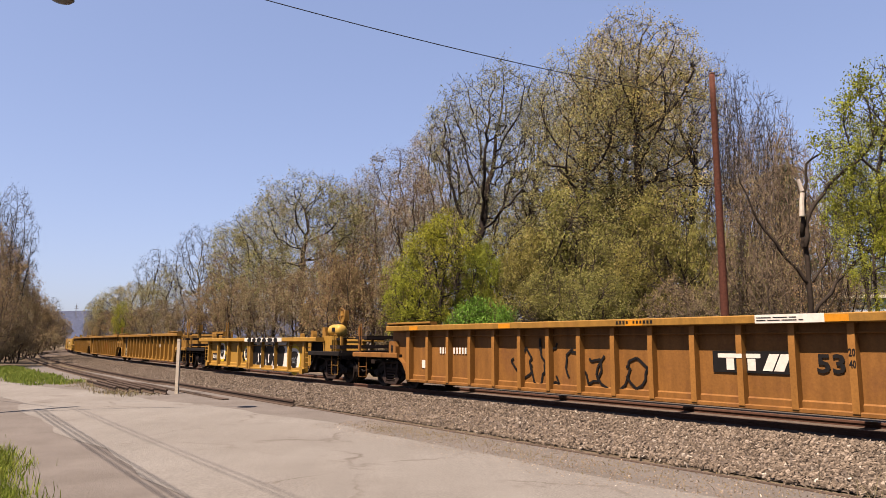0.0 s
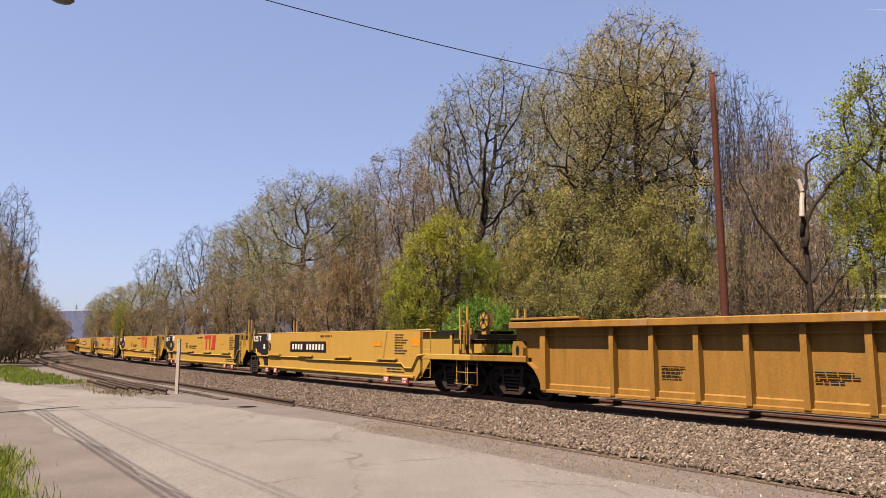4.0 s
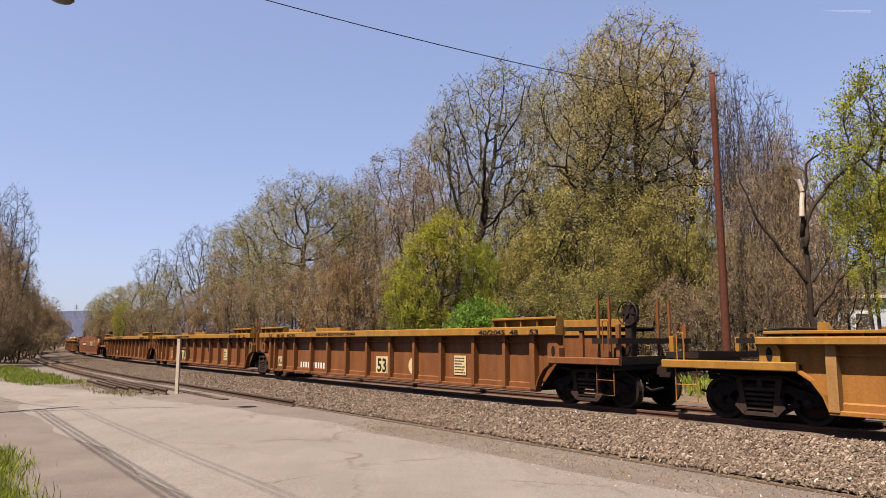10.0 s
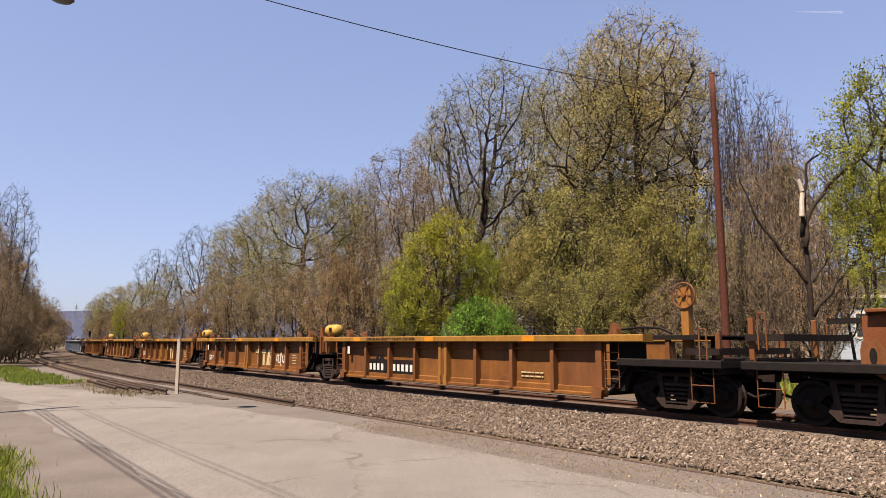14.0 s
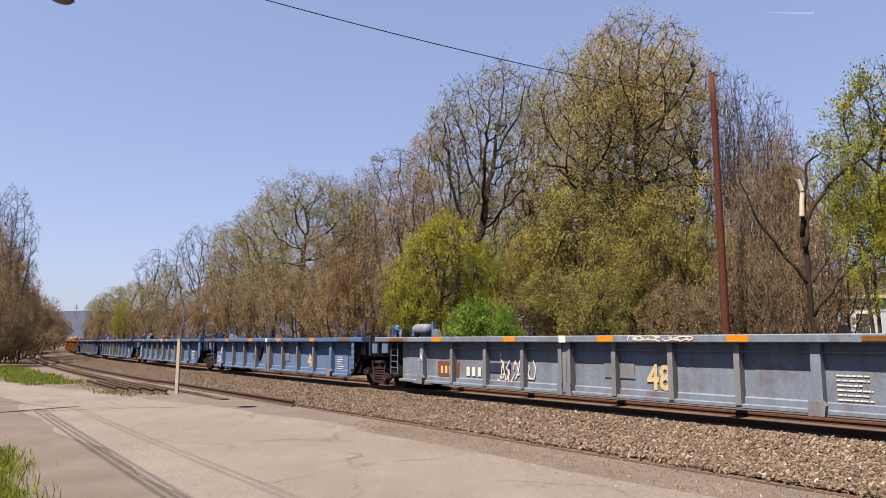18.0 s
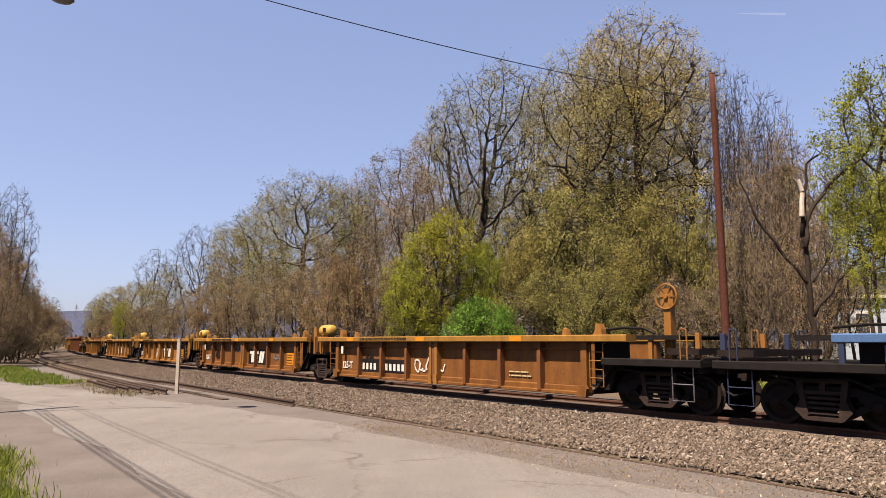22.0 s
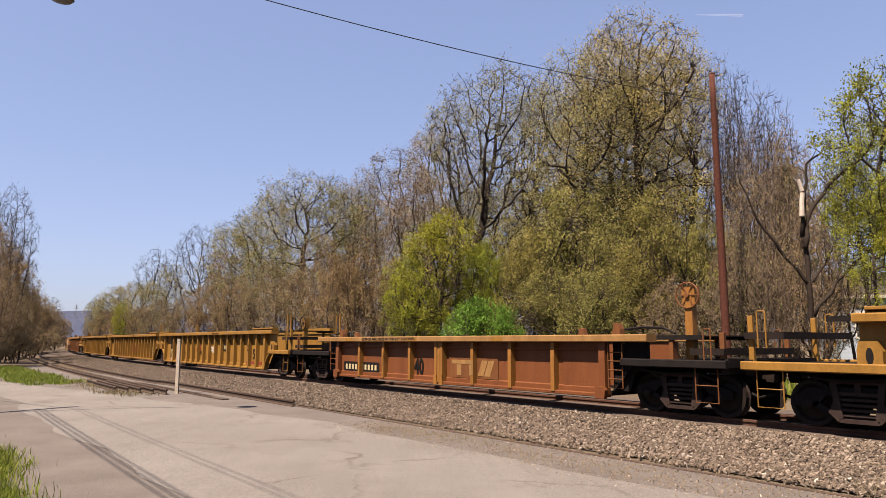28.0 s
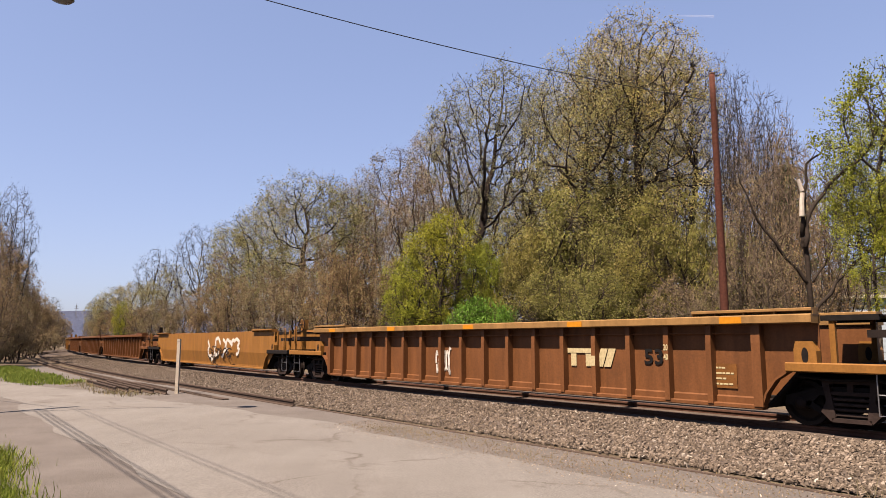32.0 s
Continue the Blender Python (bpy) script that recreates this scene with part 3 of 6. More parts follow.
        if K["guides"]:
            for e in (-1, 1):
                def guide():
                    gh = 0.24 if kind == "maxi53" else 0.11
                    s = Shape().box(-1.2, 1.2, -0.06, 0.02, zt - 0.01, zt + gh - 0.05)
                    s.bar(-1.2, 1.2, -0.26, 0.02, zt + gh - 0.06, zt + gh, 0.01)
                    for q in (-1.19, -0.7, -0.1, 0.5, 1.19):
                        s.box(q - 0.015, q + 0.015, -0.22, -0.05, zt - 0.005, zt + gh - 0.04)
                    return s
                part("container_guide", guide, chord_m, ob, at=(e * (w - (0.35 if kind == "maxi53" else 0.15)), yy, 0), key=kind).rotation_euler = (0, 0, 0 if sgn < 0 else math.pi)
    for e in (-1, 1):
        ovx = K.get("ovf", K["ov"]) if e > 0 else K["ov"]
        if ovx > 0.5:
            for sgn in (-1, 1):
                f = part("fender", lambda: fender_shape(w, zt, ovx), side_m, ob, at=(0, sgn * SHEET_Y, 0), key=key)
                f.rotation_euler = (0, 0, 0 if e > 0 else math.pi)
                if (e > 0) != (sgn < 0):
                    f.scale = (1, -1, 1)
                cc = part("corner_casting", lambda: Shape().prism([(-0.2, 1.06), (0.2, 1.06), (0.2, 1.38), (0.12, 1.55), (-0.16, 1.55), (-0.2, 1.4)], -0.2, 0.0), gear_m, ob, at=(e * (w + ovx - 0.2), sgn * (SHEET_Y - 0.02) + (0 if sgn < 0 else 0.2), 0), key="casting")
                part("casting_slot", lambda: Shape().prism(blob(0, 1.3, 0.06, 0.14, 12), -0.006, 0.0), M["under"], cc, at=(0, -0.2, 0), key="slot")
    for sgn in (-1, 1):
        part("floor_ledge", lambda: Shape().box(-w, w, -0.14, 0.14, ZB + 0.02, ZB + 0.06), M["under"], ob, at=(0, sgn * 1.1, 0), key=key)
    for q in range(5):
        part("cross_member", lambda: Shape().bar(-0.14, 0.14, -1.22, 1.22, ZB - 0.02, ZB + 0.05, 0.01), M["truck"], ob, at=((q - 2) * w * 0.46, 0, 0), key="cross")
    # ends
    for e, end in ((1, front_end), (-1, rear_end)):
        part("bulkhead", lambda: Shape().add([(0, -1.25, ZB), (0, 1.25, ZB), (0.75, 1.25, 1.12), (0.75, -1.25, 1.12), (0.06, -1.25, ZB), (0.06, 1.25, ZB), (0.8, 1.25, 1.1), (0.8, -1.25, 1.1)],
                                             [(0, 1, 2, 3), (7, 6, 5, 4), (0, 4, 5, 1), (3, 2, 6, 7), (0, 3, 7, 4), (1, 5, 6, 2)]), M["under"], ob, at=(e * (w - 0.05), 0, 0), key="bulk").rotation_euler = (0, 0, 0 if e > 0 else math.pi)
        far_x = L / 2 + ((1.3 if e > 0 else 1.9) if end == "coupled" else -0.12)
        deck = 1.40 if end == "coupled" else 1.2
        part("end_platform", lambda: Shape().box(0, far_x - w - 0.5, -deck, deck, 1.02, 1.12), M["under"], ob, at=(e * (w + 0.5), 0, 0), key=("plat", e, end, kind, L)).rotation_euler = (0, 0, 0 if e > 0 else math.pi)
        for sgn in (-1, 1) if end == "coupled" else ():
            part("edge_beam", lambda: Shape().bar(0, far_x - w - 0.5, -0.05, 0.05, 1.0, 1.17, 0.02), gear_m if K["ov"] and kind != "smooth53" else M["under"], ob, at=(e * (w + 0.5), sgn * 1.45, 0), key=("eb", e, end, kind, L)).rotation_euler = (0, 0, 0 if e > 0 else math.pi)
        if end == "coupled":
            part("cross_grating", grating_shape, M["truck"], ob, at=(e * (far_x - 0.45), 0, zt - 0.35), key="grating")
            part("end_sill", lambda: Shape().box(-0.08, 0.08, -1.36, 1.36, 0.9, 1.2), M["truck"], ob, at=(e * (far_x - 0.1), 0, 0), key="esill")
            part("brake_beam", lambda: Shape().tube([(-0.9, 0, 0.92), (-0.2, -0.05, 0.86), (0.5, 0.0, 0.9), (0.9, 0.0, 0.75)], 0.03, 6), M["under"], ob, at=(e * L / 2, -1.2, 0), key="bbeam")
        part("walkway", lambda: Shape().box(-0.75, 0.75, -0.95, 0.95, 0, 0.035).box(-0.75, 0.75, -0.97, -0.9, -0.06, 0.04).box(-0.75, 0.75, 0.9, 0.97, -0.06, 0.04),
             M["under"], ob, at=(e * (L / 2 - 0.25), 0, zt - 0.06), key="walk")
        for y in (-0.9, 0.9):
            part("walkway_bracket", lambda: Shape().box(-0.05, 0.05, -0.04, 0.04, 1.1, zt - 0.06), gear_m, ob, at=(e * (L / 2 - 0.3), y, 0), key=("br", round(zt, 2)))
        for y in (-1.3, 1.3):
            part("corner_post", lambda: Shape().bar(-0.05, 0.05, -0.04, 0.04, 1.05, zt + 0.02, 0.012), gear_m, ob, at=(e * (far_x - 0.15), y, 0), key=("cp", round(zt, 2)))
            part("grab_iron", lambda: grab_shape(0.7), gear_m, ob, at=(e * (far_x - 0.42) - 0.08, y * 1.1, zt - 0.6), key="grab")
            if tall_posts and e > 0:
                for dx in (0.0, 0.34):
                    part("stanchion", lambda: Shape().bar(-0.03, 0.03, -0.025, 0.025, 1.1, zt + 0.66, 0.006), gear_m, ob, at=(e * (far_x - 0.5 + (0.2 if end != "coupled" else 0) - dx), y * 0.9, 0), key=("st", round(zt, 2)))
        if K["ov"] == 0:
            part("end_panel", lambda: Shape().prism([(-0.62, ZB + 0.05), (0.62, ZB + 0.05), (0.62, zt - 0.2), (-0.62, zt - 0.2)], -0.008, 0.008), end_m, ob, at=(e * (w - 0.78), -SHEET_Y - 0.018, 0), key=("ep", round(zt, 2)))
            # near-black sheet standing in for the bulkhead side and the shade round the truck
            part("shear_plate", lambda: Shape().prism([(0, 0.42), (0.45, 0.42), (0.62, 0.85), (1.0, 1.0), (1.0, zt - 0.16), (0, zt - 0.16)], -0.02, 0.02), M["under"], ob, at=(e * (w + 0.02), -1.12, 0), key=("sp", round(zt, 2))).rotation_euler = (0, 0, 0 if e > 0 else math.pi)
            part("ladder", lambda: ladder_shape(0.5, zt - 0.2, 0.4, 4), gear_m if e > 0 else end_m, ob, at=(e * (w + 0.3) - 0.2, -1.42, 0), key=("lad", round(zt, 2)))
        elif end_m is not side_m and kind != "smooth40" and e > 0 and end == "joint":
            part("end_panel", lambda: Shape().prism([(-0.55, ZB + 0.05), (0.62, ZB + 0.05), (0.62, zt - 0.18), (-0.55, zt - 0.18)], -0.008, 0.008), end_m, ob, at=(e * (w - 0.68), -SHEET_Y - 0.018, 0), key=("ep", round(zt, 2)))
        if end == "coupled":
            part("coupler", coupler_shape, M["truck"], ob, at=(e * (L / 2 + 0.8), 0, 0.86), key="coupler").rotation_euler = (0, 0, 0 if e > 0 else math.pi)
            part("draft_sill", lambda: Shape().box(-0.9, 0.95, -0.22, 0.22, 0.66, 1.0), M["under"], ob, at=(e * (L / 2), 0, 0), key="draft")
            part("stirrup_step", lambda: ladder_shape(0.32, 1.0, 0.5, 1), M["galv"] if gear_m is M["orange"] else gear_m, ob, at=(e * (far_x - 0.5) - 0.25, -1.38, 0), key="stirrup")
            part("hose", lambda: Shape().tube([(0, 0, 0.75), (0.2, -0.05, 0.55), (0.5, -0.08, 0.42), (0.8, -0.05, 0.5)], 0.03, 6), M["under"], ob, at=(e * (L / 2 + 0.9), -0.4, 0), key="hose").rotation_euler = (0, 0, 0 if e > 0 else math.pi)
            part("uncoupling_lever", lambda: Shape().tube([(0, -1.25, 0.9), (0.1, -0.6, 0.86), (0.15, -0.2, 0.95)], 0.016, 5), M["galv"], ob, at=(e * (L / 2 + 0.75), 0, 0), key="lever")
        else:
            part("joint_arm", lambda: Shape().box(-1.2, 0.1, -0.25, 0.25, 0.62, 0.98), M["under"], ob, at=(e * L / 2, 0, 0), key="arm").rotation_euler = (0, 0, 0 if e > 0 else math.pi)
    if wheel_end:
        lift = 0.85 if K["ov"] == 0 else 0.28
        part("brake_wheel", handwheel_shape, M["galv"] if gear_m is M["darkblue"] else M["wheel"] if K["ov"] else gear_m, ob, at=(L / 2 + (0.0 if K["ov"] == 0 else 0.95), -0.7, zt + lift), key="bw")
        part("brake_stand", lambda: Shape().box(-0.09, 0.09, 0.02, 0.2, 1.1, zt + lift + 0.14).box(-0.16, 0.16, 0.03, 0.24, zt + lift - 0.2, zt + lift + 0.2), M["orange"] if gear_m is M["brown"] and not K["ov"] else M["truck"] if gear_m is M["brown"] else gear_m, ob, at=(L / 2 + (0.0 if K["ov"] == 0 else 0.95), -0.7, 0), key=("bs", round(zt, 2)))
    if box_tank:
        tx = L / 2 - 0.25
        part("air_tank", tank_shape, M["tank"] if gear_m is not M["darkblue"] else M["darkblue"], ob, at=(tx, -0.75, zt + 0.26), key="tank", smooth=True)
        part("tank_cradle", lambda: Shape().box(-0.72, -0.48, -0.28, 0.28, -0.2, 0.30).box(-0.48, -0.40, -0.3, 0.3, -0.3, 0.1).box(0.1, 0.2, -0.25, 0.25, -0.4, -0.1), gear_m, ob, at=(tx, -0.75, zt + 0.1), key="cradle")
        part("tank_column", lambda: Shape().prism([(-0.30, -0.62), (0.30, -0.62), (0.34, -0.10), (0.30, 0.06), (-0.30, 0.06), (-0.34, -0.10)], -0.2, 0.2), rib_m, ob, at=(tx, -0.95, zt), key="tcol")
        part("tank_plate", lambda: Shape().box(-0.12, 0.12, -0.004, 0.004, -0.08, 0.08), M["ink"], ob, "dark label on the tank", at=(tx + 0.15, -1.0, zt + 0.30), key="tplate")
    if K["ov"] == 0 or kind == "low53":
        for e in (-1, 1):
            part("cone_bracket", lambda: Shape().prism([(-0.14, 0), (0.14, 0), (0.12, 0.14), (0.07, 0.27), (-0.05, 0.28), (-0.07, 0.12)], -0.09, 0.09), gear_m, ob, at=(e * (w + 0.15), -1.1, zt - 0.01), key="cone")
            part("cone_bracket", lambda: Shape().prism([(-0.10, 0), (0.10, 0), (0.04, 0.16), (-0.06, 0.18)], -0.07, 0.07), gear_m, ob, at=(e * (w - 0.9), -1.1, zt - 0.01), key="cone2")
            part("brake_rod", lambda: Shape().tube([(-0.9, 0, 0), (-0.3, 0, 0.05), (0.3, 0, 0.03), (0.6, 0, -0.1)], 0.03, 6), M["under"], ob, at=(e * (w + 0.75), -0.6, zt + 0.12), key="rod")
    if rear_truck:
        add_truck(ob, -L / 2, M["truck"])
    if front_truck:
        add_truck(ob, L / 2, M["truck"])
    return ob


def stencil(ob, name, x, z, w, h, mat, y=None, label=""):
    """A painted patch on the near side."""
    return part(name, lambda: Shape().box(0, w, -0.003, 0.003, 0, h), mat, ob, label, at=(x, -SHEET_Y - 0.032 if y is None else y, z), key=(round(w, 2), round(h, 2)))


def wagon_set(name, kind, stops, paints, label, coupled=True, **kw):
    """A car of one or more units that share trucks; stops are the places of the trucks, front first."""
    units = []
    has_first = len(stops) == 2 or kind == "low48"
    L = (stops[-1] - stops[0]) / (len(stops) - 1)
    L = round(L, 2)
    for i, (a, b) in enumerate(zip(stops, stops[1:])):
        units.append(well_wagon(name, kind, a, b, L, paints[i] if isinstance(paints, list) else paints, label, "coupled" if i == 0 else "joint", "coupled" if i == len(stops) - 2 else "joint", box_tank=kw.get("tank", False) and (i > 0 or has_first), tall_posts=kw.get("posts", False),
                                wheel_end=i == 0 and kw.get("handbrake", True)))
    return units


def even(a, b, n):
    return [a + (b - a) * i / n for i in range(n + 1)]


lead = wagon_set("well_car", "tall53", [-16.9, 3.4], ("rustorange", "orange", "yellow", "rustorange", "rustorange"), "weathered orange ribbed well car with dark graffiti")[0]
tagged_car = wagon_set("well_car", "low40", [7.6, 23.0], ("fresh", "fresh", "fresh", "fresh", "yellow"), "yellow low well car under black and white graffiti", tank=True)[0]
gold = wagon_set("well_car", "tall53", even(26.6, 84.1, 3), ("yellow", "yellow", "yellow", "black", "yellow"), "deep yellow ribbed well car with black end panels", posts=True)
plainset = wagon_set("well_car", "smooth40", even(86.7, 162.95, 5), ("bright", "bright", "bright", "black", "bright"), "clean yellow smooth-sided well car with side pipe", posts=True)
low_a = wagon_set("well_car", "low53", [166.6, 185.45], ("yellow", "yellow", "yellow", "yellow", "yellow"), "yellow low ribbed well car", handbrake=False)[0]
low_b = wagon_set("well_car", "low53", [189.85, 208.7], ("orange", "tan", "yellow", "yellow", "yellow"), "orange low ribbed well car with white tags on the chord")[0]
rusty = wagon_set("well_car", "maxi53", even(213.0, 271.4, 3), ("brown", "brown", "yellow", "brown", "brown"), "rust-brown ribbed well car with tan top chord", posts=True)
smooth = wagon_set("well_car", "smooth53", [274.9, 294.8], ("oxide", "oxide", "oxide", "oxide", "brown"), "red-brown smooth-sided well car", posts=True)[0]
worn = wagon_set("well_car", "low40", even(298.4, 375.9, 5), ("rustside", "brown", "yellow", "brown", "brown"), "rust-brown low well car with yellow top chord", tank=True)
bluecars = wagon_set("well_car", "low48", even(379.5, 468.65, 5), [("fadedblue", "greyblue", "fadedblue", "fadedblue", "black")] + [("blue", "greyblue", "chordblue", "blue", "darkblue")] * 4, "faded blue low well car with orange reflectors")
amber = wagon_set("well_car", "low40", even(472.1, 549.9, 5), [("rustside", "brown", "yellow", "rustside", "orange")] * 2 + [("orange", "orange", "yellow", "black", "yellow")] * 3, "orange low well car with dark end panels", tank=True)
brown_a = wagon_set("well_car", "tall53", [553.4, 573.4], ("brown", "brown", "brown", "brown", "brown"), "dull brown ribbed well car")[0]
gold_b = wagon_set("well_car", "wide53", [576.8, 596.2], ("yellow", "yellow", "yellow", "yellow", "yellow"), "yellow well car with widely set ribs")[0]
red_low = wagon_set("well_car", "low40", [599.7, 615.8], ("oxide", "orange", "tan", "oxide", "brown"), "reddish low well car with tan top chord")[0]
gold_c = wagon_set("well_car", "tall53", even(619.4, 678.8, 3), ("yellow", "yellow", "yellow", "black", "yellow"), "deep yellow ribbed well car with black end panels", posts=True)
brown_b = wagon_set("well_car", "tall53", [682.2, 702.0], ("brown", "brown", "tan", "brown", "orange"), "brown ribbed well car with a pale top chord")[0]
cream = wagon_set("well_car", "smooth53", [705.4, 725.8], ("orange", "orange", "orange", "orange", "orange"), "dull orange-yellow smooth-sided well car")[0]
tail = wagon_set("well_car", "tall53", even(729.4, 787.4, 3), ("brown", "brown", "brown", "brown", "brown"), "brown ribbed well car")
tail += wagon_set("well_car", "tall53", [790.8, 811.0], ("orange", "orange", "yellow", "orange", "orange"), "orange ribbed well car")
tail += wagon_set("well_car", "low40", [814.4, 830.0], ("rustside", "brown", "yellow", "black", "orange"), "rust-brown low well car")


# ---- markings on the near sides ----
BEFORE = set(bpy.data.objects)
SKIN = -SHEET_Y - 0.034
FACE = {"tall53": SKIN, "wide53": SKIN, "low40": SKIN, "low48": SKIN, "low53": SKIN, "maxi53": SKIN, "smooth40": -SHEET_Y - 0.186, "smooth53": -SHEET_Y - 0.121}


def text_at(ob, text, x, z, w, h, mat, y=SKIN, label="", name="lettering"):
    """Writing fitted to a box of w by h."""
    o = lettering(name, text, h, M[mat], ob, x, z, y)
    xs = [v.co.x for v in o.data.vertices]
    k = w / (max(xs) - min(xs))
    o.scale = (k, 1, 1)
    o.location.x -= min(xs) * k
    if label:
        o["label"] = label
    return o


def bars(ob, x, z, w, h, mat, groups=(4, 6), y=SKIN, name="number_band", rows=1):
    """Plain bars where a number or small print stands."""
    s = Shape()
    total = sum(groups) + len(groups) - 1
    for r in range(rows):
        z0 = r * h / rows
        k = 0
        for g in groups:
            for _ in range(g):
                s.box((k + 0.22) * w / total, (k + 0.78) * w / total, -0.003, 0.003, z0 + 0.12 * h / rows, z0 + 0.85 * h / rows)
                k += 1
            k += 1
    return part(name, s, M[mat], ob, "row of plain painted bars", at=(x, y, z), kind="stuff")


def notice(ob, x, z, w, h, mat, y=SKIN, rows=4, ink="ink", seed=1):
    """A block of small print: lines of bars of uneven length."""
    r = random.Random(seed)
    s = Shape()
    for k in range(rows):
        q = 0.0
        end = r.uniform(0.6, 1.0)
        while q < end - 0.05:
            e = min(end, q + r.uniform(0.08, 0.3))
            s.box(q * w, (e - 0.03) * w, -0.003, 0.003, (rows - k - 0.68) * h / rows, (rows - k - 0.36) * h / rows)
            q = e
    if mat:
        stencil(ob, "notice_plate", x - 0.03, z - 0.03, w + 0.06, h + 0.06, M[mat], y + 0.002)
    return part("notice", s, M[ink], ob, "small print as plain bars", at=(x, y - 0.004, z), kind="stuff")


def emblem(ob, x, z, w, h, ink, back=None, y=SKIN):
    """A plain block emblem: a long bar on two stems and two slanted bars."""
    if back:
        stencil(ob, "emblem_plate", x, z, w, h, M[back], y)
        x, z, w, h = x + 0.07 * w, z + 0.12 * h, w * 0.86, h * 0.76
        y -= 0.006
    s = Shape()
    s.box(0, 0.60 * w, -0.003, 0.003, 0.74 * h, h)
    s.box(0.12 * w, 0.23 * w, -0.003, 0.003, 0, 0.70 * h)
    s.box(0.42 * w, 0.53 * w, -0.003, 0.003, 0, 0.70 * h)
    for a, c in ((0.62, 0.72), (0.77, 0.87)):
        s.prism([(a * w, 0), ((a + 0.13) * w, 0), ((c + 0.13) * w, h), (c * w, h)], -0.003, 0.003)
    return part("emblem", s, M[ink], ob, "block emblem in plain shapes", at=(x, y, z))


def scrawl(ob, x, z, w, h, mat, seed, strokes=6, thick=0.05, y=SKIN):
    """Spray-painted loops without any letters in them."""
    r = random.Random(seed)
    s = Shape()
    for k in range(strokes):
        cx = (k + 0.5) * w / strokes
        pts = []
        a0, turn = r.uniform(0, 6.28), r.choice((-1, 1)) * r.uniform(3.0, 6.0)
        rx, rz = w / strokes * r.uniform(0.4, 0.75), h * r.uniform(0.28, 0.48)
        for j in range(12):
            a = a0 + turn * j / 11
            pts.append((cx + rx * math.cos(a) + r.gauss(0, rx * 0.18), h / 2 + rz * math.sin(a) * (1 - 0.25 * j / 11) + r.gauss(0, rz * 0.2)))
        for (ax, az), (bx, bz) in zip(pts, pts[1:]):
            d = Vector((bx - ax, bz - az))
            if d.length < 1e-3:
                continue
            nn = Vector((-d.y, d.x)).normalized() * thick / 2
            s.prism([(ax - nn.x, az - nn.y), (bx - nn.x, bz - nn.y), (bx + nn.x, bz + nn.y), (ax + nn.x, az + nn.y)], -0.002 - 0.0004 * k, 0.002)
    return part("graffiti", s, M[mat], ob, "sprayed graffiti loops", at=(x, y, z), kind="stuff")


def centre_feet(ob, L, kind, mats):
    """The double post with jacking feet in the middle of a low side."""
    zt = KINDS[kind]["zt"]
    for dx in (-0.14, 0.14):
        part("centre_post", lambda: Shape().box(-0.06, 0.06, -0.2, 0, ZB - 0.02, zt - 0.15).prism([(-0.09, ZB - 0.04), (0.09, ZB - 0.04), (0.06, ZB + 0.25), (-0.06, ZB + 0.25)], -0.23, -0.2), M[mats], ob, at=(dx, -SHEET_Y, 0), key=("cpost", kind))


def reflectors(ob, L, kind, every=3.1, mat="reflect", first=0.3):
    K = KINDS[kind]
    w = half_well(L, kind)
    x = -w + first
    while x < w - 0.5:
        stencil(ob, "reflector", x, K["zt"] - K["chord"] + 0.02, 0.46, K["chord"] - 0.045, M[mat], -SHEET_Y - 0.303)
        x += every


CHORD = -SHEET_Y - 0.306
reflectors(lead, 20.3, "tall53", 4.2)
reflectors(low_a, 19.5, "low53", 3.4)
reflectors(low_b, 19.4, "low53", 3.4, "tan")
for u in worn + amber:
    centre_feet(u, 15.5, "low40", "orange")
    reflectors(u, 15.5, "low40", 4.3)
for u in bluecars:
    centre_feet(u, 17.82, "low48", "greyblue")
    reflectors(u, 17.82, "low48", 3.2, "reflect", 1.33)
    stencil(u, "white_band", -0.06, KINDS["low48"]["zt"] - 0.16, 0.22, 0.165, M["white"], CHORD)
for u in (tagged_car, red_low):
    centre_feet(u, 15.0, "low40", "yellow" if u is tagged_car else "orange")
reflectors(red_low, 16.1, "low40", 4.0, "yellow")
for u in gold + gold_c:
    reflectors(u, 19.2, "tall53", 4.4, "tan", 2.2)
reflectors(gold_b, 19.4, "wide53", 4.0, "tan")
reflectors(brown_b, 20.6, "tall53", 4.0)

# lead car
bars(lead, -7.2, 1.15, 1.46, 0.25, "white")
stencil(lead, "white_patch", -8.1, 0.72, 0.3, 0.24, M["white"])
scrawl(lead, -3.9, 0.34, 4.2, 1.15, "ink", 4, 7, 0.055)
emblem(lead, 1.9, 0.94, 1.7, 0.42, "white", "ink")
def size_marks(u, x, z, mat, dx):
    """The container length before a rib, and two more sizes on that rib; dx: the later shift of the markings."""
    rib_x = min(RIBS[u.name], key=lambda q: abs(q - x)) - dx
    text_at(u, "53", rib_x - 0.66, z, 0.48, 0.33, "ink")
    for t, dz in (("20", 0.30), ("40", 0.10)):
        text_at(u, t, rib_x - 0.056, z + dz, 0.112, 0.13, mat, -SHEET_Y - 0.194)


size_marks(lead, 4.66, 1.0, "ink", 0.0)
bars(lead, -0.3, 1.92, 1.0, 0.09, "ink", (4, 6), CHORD)
notice(lead, 3.0, 1.91, 1.2, 0.1, "white", CHORD, 2)
